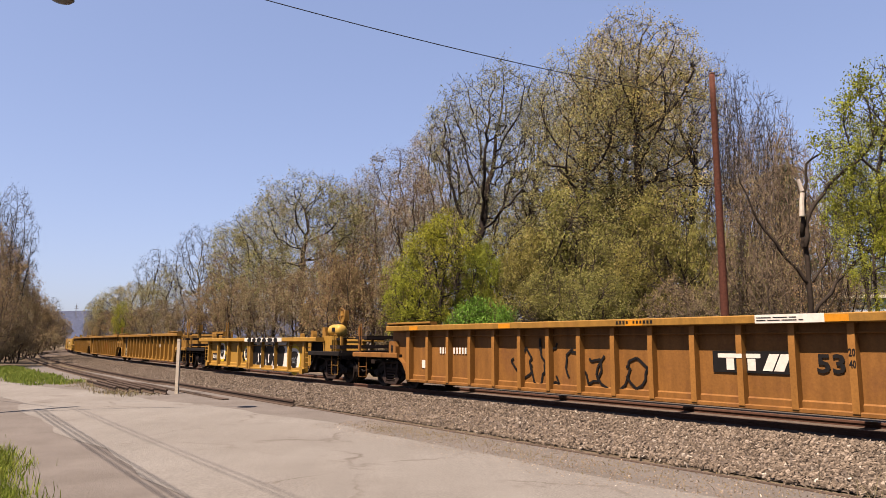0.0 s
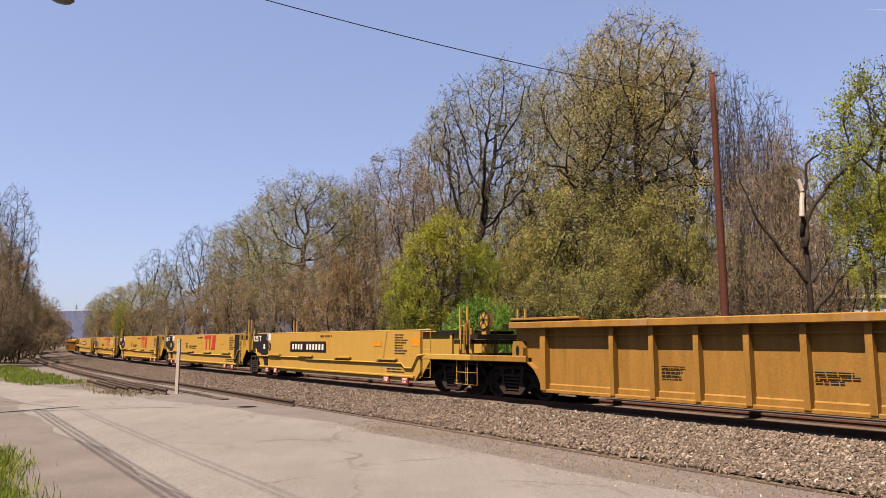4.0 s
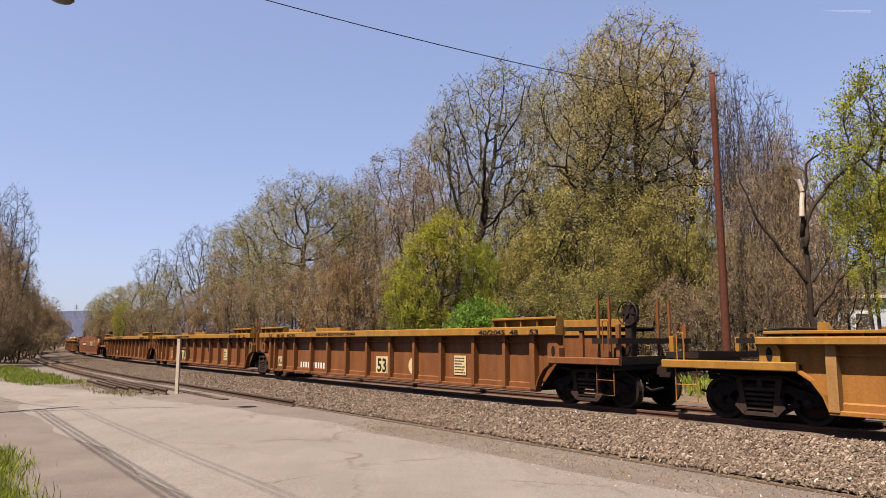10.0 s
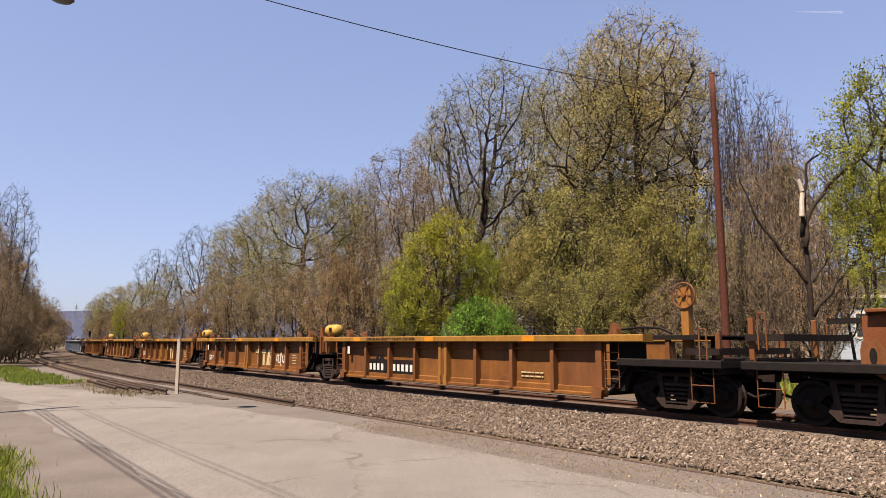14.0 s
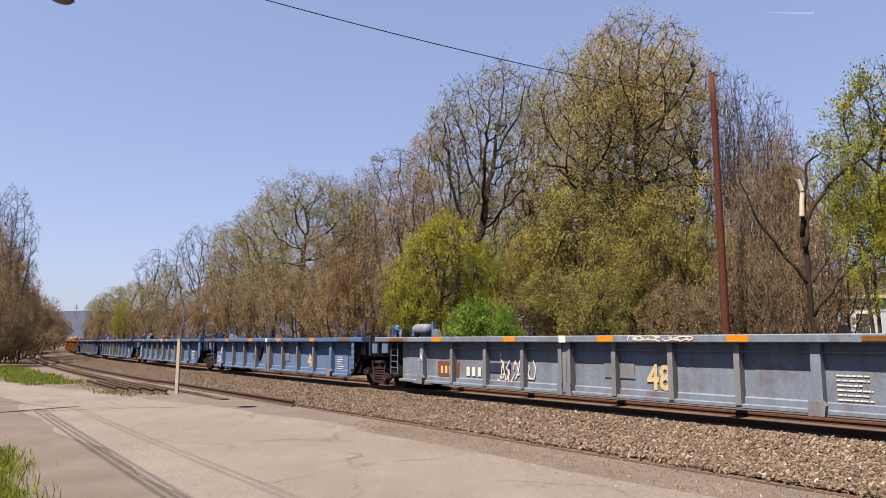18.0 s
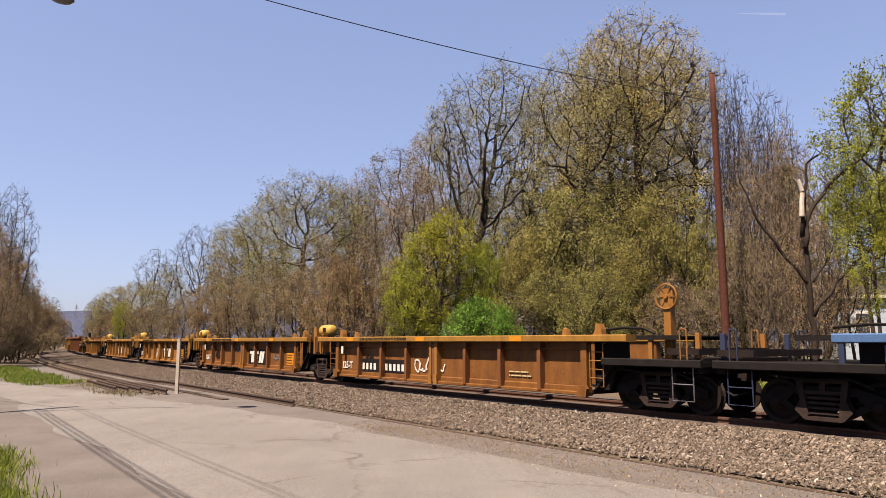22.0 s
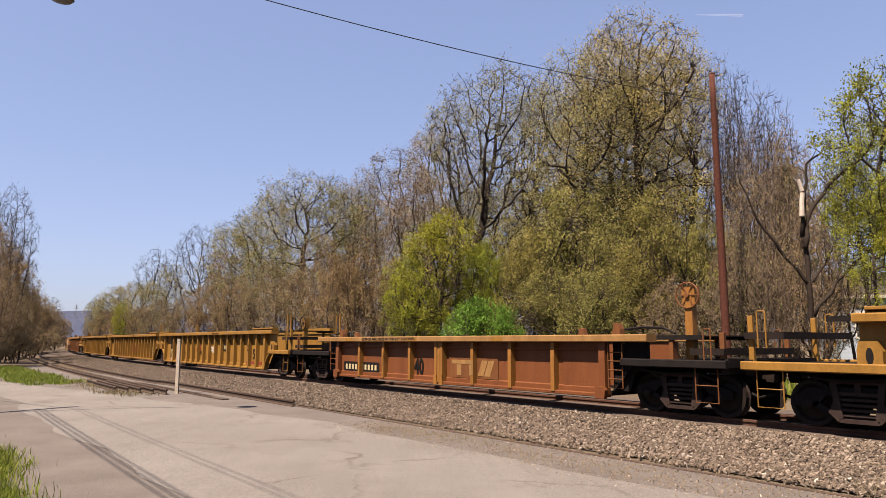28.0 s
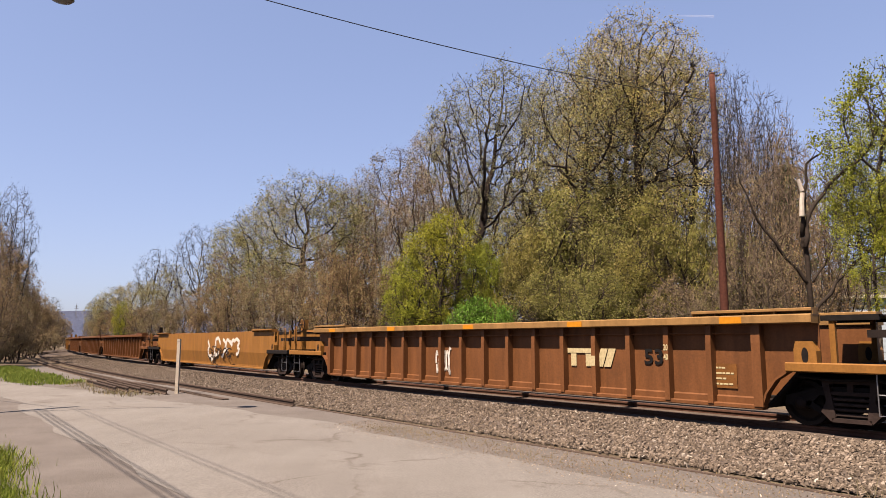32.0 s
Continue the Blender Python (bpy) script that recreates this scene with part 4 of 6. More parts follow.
# the car under black and white graffiti
back = Shape().prism([(0.35, 0.02), (4.35, 0.02), (4.5, 0.5), (4.2, 1.1), (4.3, 1.23), (0.35, 1.23), (0.3, 0.8)], -0.003, 0.003)
part("graffiti_ground", back, M["white"], tagged_car, "white sprayed ground of the graffiti", at=(-0.9, SKIN - 0.002, 0.32))
part("graffiti_ground", Shape().box(0.0, 4.3, -0.003, 0.003, 0.0, 0.165), M["white"], tagged_car, "white sprayed ground on the chord", at=(-0.9, CHORD, 1.532))
def swell(w, h, seed, n=36):
    """A tall rounded letter-like shape with a waist and a slanted head."""
    r = random.Random(seed)
    waist, slant, p = r.uniform(0.05, 0.22), r.uniform(-0.12, 0.12), r.uniform(0, 6.28)
    out = []
    for i in range(n):
        a = 2 * math.pi * i / n
        c, d = math.cos(a), math.sin(a)
        x = math.copysign(abs(c) ** 0.6, c) * w / 2 * (1 - waist * math.cos(2.2 * d + p * 0.2))
        z = math.copysign(abs(d) ** 0.75, d) * h / 2
        out.append((x + slant * z + 0.02 * math.sin(5 * a + p), z))
    return out


for k, (cx, lw) in enumerate(((0.62, 0.55), (1.2, 0.58), (1.78, 0.52), (2.4, 0.66), (3.04, 0.56), (3.66, 0.66))):
    part("graffiti_letter", Shape().prism(swell(lw + 0.12, 1.04 - 0.06 * (k % 3), k), -0.003, 0.003), M["ink"], tagged_car, "rounded black sprayed shape", at=(cx - 0.9, SKIN - 0.007, 0.90))
    part("graffiti_letter", Shape().prism(blob(cx, 0.05, 0.26 - 0.05 * (k % 2), 0.10, 16, 0.08, k), -0.003, 0.003), M["ink"], tagged_car, "rounded black sprayed shape", at=(-0.9, CHORD - 0.004, 1.55))
    if k in (1, 3, 4):
        part("graffiti_slit", Shape().prism(swell(0.10, 0.42, k + 9), -0.003, 0.003), M["white"], tagged_car, "white gap in a sprayed shape", at=(cx - 0.9 + 0.05 * (-1) ** k, SKIN - 0.012, 0.68 + 0.1 * (k % 2)))
for cx, cz, rr in ((-4.7, 1.05, 0.44), (4.15, 0.78, 0.52), (-1.25, 0.95, 0.30)):
    part("graffiti_halo", Shape().prism(blob(0, 0, rr * 1.22, rr * 1.2, 20, 0.04, 5), -0.003, 0.003), M["lemon"], tagged_car, "bright yellow sprayed halo", at=(cx, SKIN - 0.001, cz))
    part("graffiti_ring", Shape().prism(blob(0, 0, rr, rr * 1.02, 20, 0.05, 4), -0.003, 0.003), M["white"], tagged_car, "white sprayed disc", at=(cx, SKIN - 0.004, cz))
    part("graffiti_disc", Shape().prism(swell(rr * 1.25, rr * 1.35, int(10 * rr)), -0.003, 0.003), M["ink"], tagged_car, "black sprayed disc", at=(cx, SKIN - 0.009, cz))
    scrawl(tagged_car, cx - rr * 0.4, cz - rr * 0.3, rr * 0.8, rr * 0.5, "greyblue", int(30 * rr), 3, 0.035, SKIN - 0.014)
for rx in (1.47, 2.94):
    part("graffiti_ground", Shape().box(-0.058, 0.058, -0.002, 0.002, 0.34, 1.5), M["white"], tagged_car, "white sprayed ground on a rib", at=(rx - 0.6, -SHEET_Y - 0.194, 0))
    part("graffiti_letter", Shape().box(-0.056, 0.056, -0.002, 0.002, 0.5, 0.92).box(-0.056, 0.056, -0.002, 0.002, 1.02, 1.46), M["ink"], tagged_car, "black sprayed stroke on a rib", at=(rx - 0.6, -SHEET_Y - 0.198, 0))
text_at(tagged_car, "40", -1.85, 0.62, 0.42, 0.5, "ink")
stencil(tagged_car, "name_plate", -6.2, 0.56, 2.1, 0.36, M["black"])
bars(tagged_car, -6.1, 0.62, 1.9, 0.26, "white", (4, 5), SKIN - 0.006)
# yellow three-unit cars
for i, u in enumerate(gold + gold_c):
    old = i >= 3
    if i % 3 != 2 or not old:
        stencil(u, "black_panel", -8.1, 0.34, 1.1, 1.5, M["black"], SKIN - 0.004) if i % 3 < 2 else None
    if i % 3 < 2:
        text_at(u, "125T", -7.98, 0.62, 0.84, 0.42, "cream", SKIN - 0.012)
        notice(u, -7.9, 0.36, 0.7, 0.2, None, SKIN - 0.010, 3, "white", i)
    if i % 3 > 0 or old:
        rib_x = RIBS[u.name][-3] - 0.68
        text_at(u, "53", rib_x + 0.27, 0.74, 0.52, 0.46, "ink")
        text_at(u, "20", rib_x - 0.056, 1.26, 0.112, 0.12, "ink", -SHEET_Y - 0.194)
        text_at(u, "40", rib_x - 0.056, 1.08, 0.112, 0.12, "ink", -SHEET_Y - 0.194)
    if i % 3 > 0:
        notice(u, 6.85, 0.42, 0.6, 0.75, None, SKIN - 0.010, 8, "cream", i + 9)
    notice(u, -5.4, 0.75, 0.6, 0.3, None, SKIN, 4, "ink", i)
    notice(u, -2.2, 0.8, 0.8, 0.24, None, SKIN, 3, "ink", i + 3)
    bars(u, 0.7, 1.90, 1.1, 0.1, "ink", (4, 6, 1), CHORD)
    if old:
        for x, w in ((5.2, 1.0), (6.35, 0.8), (-7.9, 0.9), (-6.8, 0.7)):
            p = stencil(u, "maroon_plate", x, 0.34, w, 0.27, M["maroon"], SKIN - 0.006)
            notice(u, x + w * 0.3, 0.42, w * 0.4, 0.1, None, SKIN - 0.008, 2, "white", i)
bars(gold[0], 3.0, 1.12, 1.2, 0.26, "white", (4, 6))
scrawl(gold[0], 1.9, 0.6, 0.9, 0.75, "ink", 8, 5, 0.03)
emblem(gold[1], 0.9, 0.9, 1.6, 0.5, "red")
scrawl(gold[2], -0.1, 0.6, 1.5, 0.75, "white", 9, 5, 0.06)
scrawl(gold[2], 6.8, 0.65, 0.9, 0.65, "white", 10, 5, 0.05, SKIN - 0.014)
emblem(gold_c[1], 0.25, 0.74, 2.3, 0.6, "maroon")
scrawl(gold_c[1], -3.4, 0.45, 0.75, 1.2, "ink", 11, 6, 0.035)
scrawl(gold_c[1], -2.4, 0.72, 1.1, 0.9, "ink", 12, 4, 0.05)
emblem(gold_c[0], -2.6, 0.95, 0.6, 0.4, "maroon")
stencil(gold_c[0], "name_plate", 1.25, 1.06, 1.5, 0.34, M["black"])
bars(gold_c[0], 1.3, 1.1, 1.4, 0.26, "cream", (4, 6), SKIN - 0.006)
scrawl(gold_c[0], -0.4, 0.95, 1.0, 0.35, "white", 13, 6, 0.05)
# smooth yellow five-unit car
SY = FACE["smooth40"]
for i, u in enumerate(plainset):
    text_at(u, "40", -6.0, 1.14, 0.5, 0.36, "ink", SY)
    if i < 4:
        part("black_end", lambda: Shape().prism([(0, 1.09), (0.62, 1.07), (0.95, 0.98), (1.16, 0.82), (1.3, 0.6), (1.40, 0.31), (1.72, 0.31), (1.72, 1.87), (0, 1.87)], -0.003, 0.003), M["black"], u, "black painted end", at=(-7.5, SY, 0), key="blackend")
        text_at(u, "125 T", -7.4, 1.55, 0.82, 0.25, "white", SY - 0.006)
        stencil(u, "white_card", -6.3, 1.2, 0.16, 0.22, M["white"], SY - 0.006)
    if i > 0:
        part("black_end", lambda: Shape().prism([(0, 0.31), (0.38, 0.31), (0.66, 0.63), (0.66, 1.87), (0, 1.87)], -0.003, 0.003), M["black"], u, "black painted end", at=(5.73, SY, 0), key="blackend2")
    part("end_ladder", lambda: ladder_shape(0.45, 1.85, 0.42, 4), M["bright"], u, at=(6.55, -1.46, 0), key="ladder40")
    if i > 0:
        text_at(u, "AEDCB"[i], -2.95 if i < 4 else 0.4, 1.18, 0.27, 0.28, "ink", SY)
        text_at(u, "LD LMT 123,400 PER UNIT", -2.36, 1.23, 1.43, 0.075, "ink", SY) if i < 4 else None
        text_at(u, "20 FT CONTAINER LIMIT", -2.3, 1.13, 1.2, 0.06, "ink", SY) if i < 4 else None
    if i in (1, 2, 3):
        emblem(u, 0.45, 1.1, 1.95, 0.76, "red", None, SY)
    else:
        stencil(u, "name_plate", -3.5, 1.12, 3.2, 0.42, M["ink"], SY)
        bars(u, -3.35, 1.18, 2.9, 0.3, "white", (4, 6), SY - 0.006)
    bars(u, -0.8, 1.69, 0.95, 0.1, "ink", (4, 6, 1), SY)
    for x, z, w, h in ((-3.6, 1.43, 0.48, 0.12), (-0.55, 1.42, 0.47, 0.12), (3.2, 1.38, 0.48, 0.15), (5.45, 1.4, 0.5, 0.26)):
        stencil(u, "reflector", x, z, w, h, M["reflect"], SY + 0.001)
    notice(u, 4.5, 1.12, 0.8, 0.68, None, SY, 8, "ink", 3)
    notice(u, 4.05, 0.52, 1.1, 0.18, None, SY, 2, "ink", 5)
    stencil(u, "white_card", -6.0, 1.58, 0.45, 0.3, M["white"], SY)
    for x in (3.9, 5.0, -5.9, -5.0):
        part("jacking_plate", lambda: Shape().box(0, 0.36, -0.03, 0.03, 0, 0.22), M["maroon"], u, "dark red jacking plate", at=(x, SY - 0.035, 0.2), key="jack")
        text_at(u, "JACKING", x + 0.05, 0.32, 0.26, 0.06, "white", SY - 0.068)
        text_at(u, "POINT", x + 0.08, 0.24, 0.2, 0.06, "white", SY - 0.068)
scrawl(plainset[3], 2.5, 1.2, 1.75, 0.42, "white", 21, 8, 0.03, SY - 0.008)
# low 53 foot cars
for u in (low_a, low_b):
    for x, z, w, h in ((3.6, 0.62, 0.75, 0.62), (4.75, 0.80, 0.7, 0.55), (5.55, 0.80, 0.9, 0.55), (-6.9, 0.85, 1.0, 0.5)):
        stencil(u, "worn_field", x, z, w, h, M["rustside"], SKIN + 0.004)
    for x in (3.75, 5.4):
        part("card_holder", lambda: Shape().box(0, 0.26, -0.03, 0.0, 0, 0.09), M["white"], u, "pale card holder", at=(x, SKIN - 0.004, 1.1), key="holder")
    drum = part("air_tank", tank_shape, M["tank"], u, at=(9.95, -0.6, KINDS["low53"]["zt"] + 0.02), key="tank", smooth=True)
    drum.rotation_euler = (0, 0, radians(90))
bars(low_a, -5.9, 0.62, 2.2, 0.28, "white", (4, 6))
text_at(low_a, "53", -1.66, 0.6, 0.38, 0.36, "ink")
notice(low_a, 3.0, 0.7, 1.0, 0.2, None, SKIN, 2, "ink", 4)
notice(low_a, -3.4, 0.75, 0.8, 0.15, None, SKIN, 1, "white", 5)
stencil(low_b, "name_plate", -6.5, 0.6, 0.9, 0.33, M["ink"])
bars(low_b, -5.5, 0.6, 1.4, 0.3, "white", (6,))
text_at(low_b, "53", -1.62, 0.7, 0.36, 0.33, "ink")
notice(low_b, 3.2, 0.7, 0.8, 0.2, "tan", SKIN, 2, "ink", 6)
scrawl(low_b, -0.6, 1.48, 1.25, 0.14, "white", 31, 8, 0.03, CHORD)
scrawl(low_b, 1.35, 1.48, 1.3, 0.14, "white", 32, 8, 0.03, CHORD)
# brown three-unit car
for i, u in enumerate(rusty):
    text_at(u, "53", -6.0 if i else -0.3, 0.52, 0.56, 0.46, "cream" if i else "ink")
    if i == 0:
        stencil(u, "pale_square", -0.4, 0.46, 0.76, 0.58, M["cream"], SKIN + 0.002)
        text_at(u, "125T", -8.49, 0.5, 0.73, 0.42, "cream", SKIN - 0.004)
    else:
        text_at(u, "125T", -8.49, 0.5, 0.7, 0.36, "cream", SKIN - 0.004)
    for x, t in ((-8.91, "53"), (-8.12, "48"), (-7.66, "45"), (-7.11, "40/20"), (7.44, "53"), (6.69, "48"), (6.19, "45"), (5.42, "40/20")):
        text_at(u, t, x, 1.72, 0.16 * len(t), 0.13, "ink", CHORD)
    text_at(u, "52,900 LBS MAX GROSS WT FOR 20 FT CONTAINER", -4.4, 1.76, 3.0, 0.1, "ink", CHORD)
    notice(u, 4.0, 0.6, 0.5, 0.5, "cream", SKIN, 6, "ink", i)
bars(rusty[0], -6.3, 0.46, 2.4, 0.3, "white", (4, 6))
stencil(rusty[2], "name_plate", -6.2, 0.5, 2.6, 0.45, M["ink"])
bars(rusty[2], -6.0, 0.56, 2.2, 0.3, "white", (4, 6), SKIN - 0.008)
emblem(rusty[1], -4.6, 0.42, 2.5, 0.66, "cream", "ink")
part("dark_chevron", Shape().prism([(0, 0.42), (0.1, 0.42), (0.4, 0.16), (0.7, 0.42), (0.8, 0.42), (0.5, 0.0), (0.3, 0.0)][::-1], -0.004, 0.004), M["ink"], rusty[1], at=(1.2, SKIN, 0.9))
part("round_mark", Shape().prism(blob(0, 0, 0.24, 0.26), -0.003, 0.003), M["cream"], rusty[0], at=(1.83, SKIN, 0.76))
# red-brown smooth car
SB = FACE["smooth53"] - 0.004
emblem(smooth, 0.88, 0.98, 2.6, 0.62, "cream", "ink", SB)
stencil(smooth, "name_plate", -5.9, 1.05, 3.1, 0.4, M["ink"], SB)
bars(smooth, -5.75, 1.12, 2.8, 0.28, "white", (4, 6), SB - 0.006)
text_at(smooth, "53", -8.7, 1.0, 0.6, 0.42, "ink", SB)
for x, z, w, h in ((4.47, 1.47, 0.5, 0.16), (7.46, 1.36, 0.95, 0.17), (7.32, 1.76, 1.05, 0.11), (-1.5, 1.5, 0.4, 0.14), (-7.3, 1.5, 0.4, 0.14), (-9.2, 1.7, 0.4, 0.12), (-4.0, 1.5, 0.35, 0.12)):
    stencil(smooth, "reflector", x, z, w, h, M["reflect"], SB)
stencil(smooth, "white_card", 8.08, 1.53, 0.3, 0.3, M["white"], SB - 0.004)
notice(smooth, 8.5, 1.4, 0.6, 0.36, "ink", SB, 4, "cream", 2)
for x, t in ((4.9, "40"), (5.7, "45"), (6.3, "48"), (7.0, "53")):
    text_at(smooth, t, x, 1.78, 0.2, 0.12, "ink", SB)
part("weld_fold", Shape().tube([(-1.5, 0, 1.95), (-1.1, 0, 1.75), (0.9, 0, 1.75), (1.3, 0, 1.95)], 0.015, 4), M["brown"], smooth, at=(0, SB, 0))
# low cars of forty and forty-eight feet
for i, u in enumerate(worn + amber):
    am = i >= 5
    text_at(u, "40", -4.92 if am else -4.72, 0.64, 0.66, 0.46, "ink")
    text_at(u, "125-T", -6.38, 0.58, 0.68, 0.25, "white", SKIN - 0.012) if i not in (0, 4, 9) else None
    text_at(u, "53,900 LBS. MAX. GROSS WT. FOR 20 FT. CONTAINER", -4.8, 1.58, 2.9, 0.09, "ink", CHORD)
    if i in (1, 2, 3, 6, 7, 8):
        emblem(u, -0.17 if am else 0.15, 0.48, 2.1, 0.7, "cream" if not am else "white", "black" if am else None)
        notice(u, 4.25, 0.58, 0.62, 0.44, "reflect" if am else None, SKIN, 4, "ink" if am else "cream", i)
    else:
        stencil(u, "name_plate", -5.2, 0.48, 3.0, 0.46, M["black"], SKIN + 0.003)
        bars(u, -5.05, 0.54, 2.7, 0.3, "white", (4, 6), SKIN - 0.004)
        notice(u, 2.6, 0.6, 0.9, 0.2, None, SKIN, 2, "cream", i)
    stencil(u, "white_card", -6.27, 1.1, 0.15, 0.26, M["white"], SKIN - 0.165)
scrawl(worn[3], -3.3, 0.42, 1.25, 0.85, "white", 41, 6, 0.04)
scrawl(worn[1], 2.6, 0.5, 1.0, 0.6, "white", 42, 5, 0.05)
scrawl(amber[0], -1.8, 0.55, 1.5, 0.5, "white", 43, 5, 0.05)
scrawl(amber[1], -2.1, 1.0, 1.0, 0.4, "greyblue", 44, 5, 0.04)
scrawl(amber[1], 2.75, 0.72, 0.85, 0.3, "greyblue", 45, 4, 0.04)
scrawl(amber[2], -2.4, 0.5, 1.6, 0.6, "white", 46, 6, 0.04)
scrawl(amber[3], 2.6, 0.5, 1.4, 0.6, "white", 47, 7, 0.028)
def valve_shape():
    """A brake control valve: blocks, a domed cap and looped pipes."""
    s = Shape().box(-0.22, 0.10, -0.14, 0.14, 0.0, 0.26).box(0.10, 0.24, -0.10, 0.10, 0.05, 0.20)
    s.lathe([(0.10, 0.0), (0.11, 0.06), (0.07, 0.13)], "z", 12, (-0.08, 0, 0.26))
    for k in range(3):
        s.tube([(-0.3 + 0.2 * k, -0.16, -0.02), (-0.3 + 0.2 * k, -0.2, 0.22), (-0.1 + 0.2 * k, -0.2, 0.34 - 0.05 * k), (0.2 + 0.12 * k, -0.17, 0.20), (0.34 + 0.1 * k, -0.14, -0.02)], 0.02, 5)
    return s


for i, at, mat in ((0, -7.5, "fadedblue"), (2, -7.35, "rustside"), (4, 8.0, "darkblue")):
    drum = part("air_tank", tank_shape, M[mat], bluecars[i], at=(at, -0.75, KINDS["low48"]["zt"] + 0.24), key="tank", smooth=True)
    for dx in (-0.3, 0.3):
        drum.scale = (0.9, 0.78, 0.78)
        part("tank_saddle", lambda: Shape().prism([(-0.05, -0.26), (0.05, -0.26), (0.04, -0.05), (-0.04, -0.05)], -0.24, 0.24), M["chordblue"], drum, at=(dx, 0, 0), key="saddle")
for i, u in enumerate(bluecars):
    top = KINDS["low48"]["zt"]
    if i < 4:
        part("brake_valve", valve_shape, M["darkblue" if i % 2 else "chordblue"], u, "blue brake valve with looped pipes", at=(-8.8, -0.8, top + 0.02), key="valve", smooth=False)
        part("valve_shield", lambda: Shape().box(-0.16, 0.16, -0.02, 0.02, 0.0, 0.26), M["greyblue"], u, at=(-8.2, -1.05, top), key="shield")
        part("guide_post", lambda: Shape().bar(-0.04, 0.04, -0.06, 0.06, 0.0, 0.48, 0.01), M["chordblue"], u, at=(-6.4, -1.1, top), key="gpost")
        part("post_foot", lambda: Shape().prism([(0.04, 0), (0.30, 0), (0.24, 0.2), (0.04, 0.24)], -0.07, 0.07), M["greyblue"], u, at=(-6.4, -1.1, top), key="gfoot")
        text_at(u, "AEDC"[i], -6.64, 0.95, 0.15, 0.26, "white", SKIN - 0.17)
    part("end_stanchion", lambda: Shape().bar(-0.035, 0.035, -0.03, 0.03, 1.1, top + 0.55, 0.008), M["darkblue"], u, at=(7.75, -1.36, 0), key="est")
    for x in (-7.2, 7.2):
        part("rust_band", lambda: Shape().box(-0.42, 0.42, -0.003, 0.003, 0.03, 0.12), M["rustside"], u, "rusty bare stretch of the chord", at=(x - 0.62, CHORD, top - 0.16), key="rband")
    if 0 < i < 5:
        text_at(u, "125-T", -7.6, 0.5, 0.72, 0.3, "white")
    text_at(u, "48", 3.1 if i else 1.65, 0.52, 0.62, 0.55, "cream")
    stencil(u, "grey_patch", -0.02 + 0.5, 0.72, 0.85, 0.33, M["greyblue"])
    stencil(u, "grey_patch", -3.6 + 0.9 * i, 0.7, 0.9, 0.25, M["darkblue"])
    notice(u, 5.6, 0.5, 0.6, 0.5, None, SKIN, 6, "white", i)
    part("lifting_bracket", Shape().prism([(0, 0.55), (0.12, 0.55), (0.4, 0.28), (0.68, 0.55), (0.8, 0.55), (0.55, 0.1), (0.4, 0.0), (0.25, 0.1)][::-1], -0.03, 0.03), M["ink"], u, "black bracket", at=(-3.2 + 0.9 * i, SKIN - 0.03, 0.72)) if i in (1, 2, 3) else None
stencil(bluecars[4], "name_plate", -6.1, 0.45, 1.0, 0.45, M["ink"])
bars(bluecars[4], -6.0, 0.52, 0.8, 0.3, "cream", (4,), SKIN - 0.006)
bars(bluecars[4], -4.6, 0.52, 0.9, 0.33, "white", (4,))
stencil(bluecars[0], "name_plate", -5.9, 0.5, 1.0, 0.45, M["brown"])
bars(bluecars[0], -5.8, 0.56, 0.8, 0.3, "cream", (4,), SKIN - 0.006)
bars(bluecars[0], -4.6, 0.52, 1.0, 0.35, "white", (4,))
scrawl(bluecars[0], -3.2, 0.45, 1.4, 0.7, "white", 51, 7, 0.03)
scrawl(bluecars[3], -3.6, 0.42, 1.3, 0.85, "white", 52, 7, 0.04)
scrawl(bluecars[0], 1.4, 1.55, 1.6, 0.12, "white", 53, 9, 0.025, CHORD)
# singles near the end
bars(gold_b, -7.4, 1.06, 2.4, 0.26, "white", (4, 6))
notice(gold_b, -3.6, 0.8, 1.0, 0.12, None, SKIN, 1, "ink", 3)
emblem(red_low, -0.2, 0.5, 2.2, 0.58, "tan", "brown")
text_at(red_low, "40", -2.0, 0.54, 0.5, 0.5, "ink")
stencil(red_low, "name_plate", -6.5, 0.48, 2.4, 0.34, M["black"])
bars(red_low, -6.4, 0.52, 2.2, 0.25, "cream", (4, 5), SKIN - 0.006)
text_at(red_low, "53,900 LBS. MAX. GROSS WT. FOR 20 FT. CONTAINER", -4.8, 1.58, 3.2, 0.09, "ink", CHORD)
scrawl(brown_b, -2.2, 0.45, 0.75, 1.0, "white", 61, 6, 0.06)
emblem(brown_b, 3.1, 0.96, 1.55, 0.42, "cream")
size_marks(brown_b, 6.1, 1.06, "cream", 0.35)
notice(brown_b, 7.0, 0.66, 0.55, 0.42, "rustside", SKIN, 4, "cream", 4)
scrawl(cream, 0.2, 0.6, 4.4, 1.2, "white", 62, 5, 0.16, SB - 0.004)
scrawl(cream, 0.4, 0.6, 3.8, 0.7, "ink", 63, 5, 0.06, SB - 0.12)
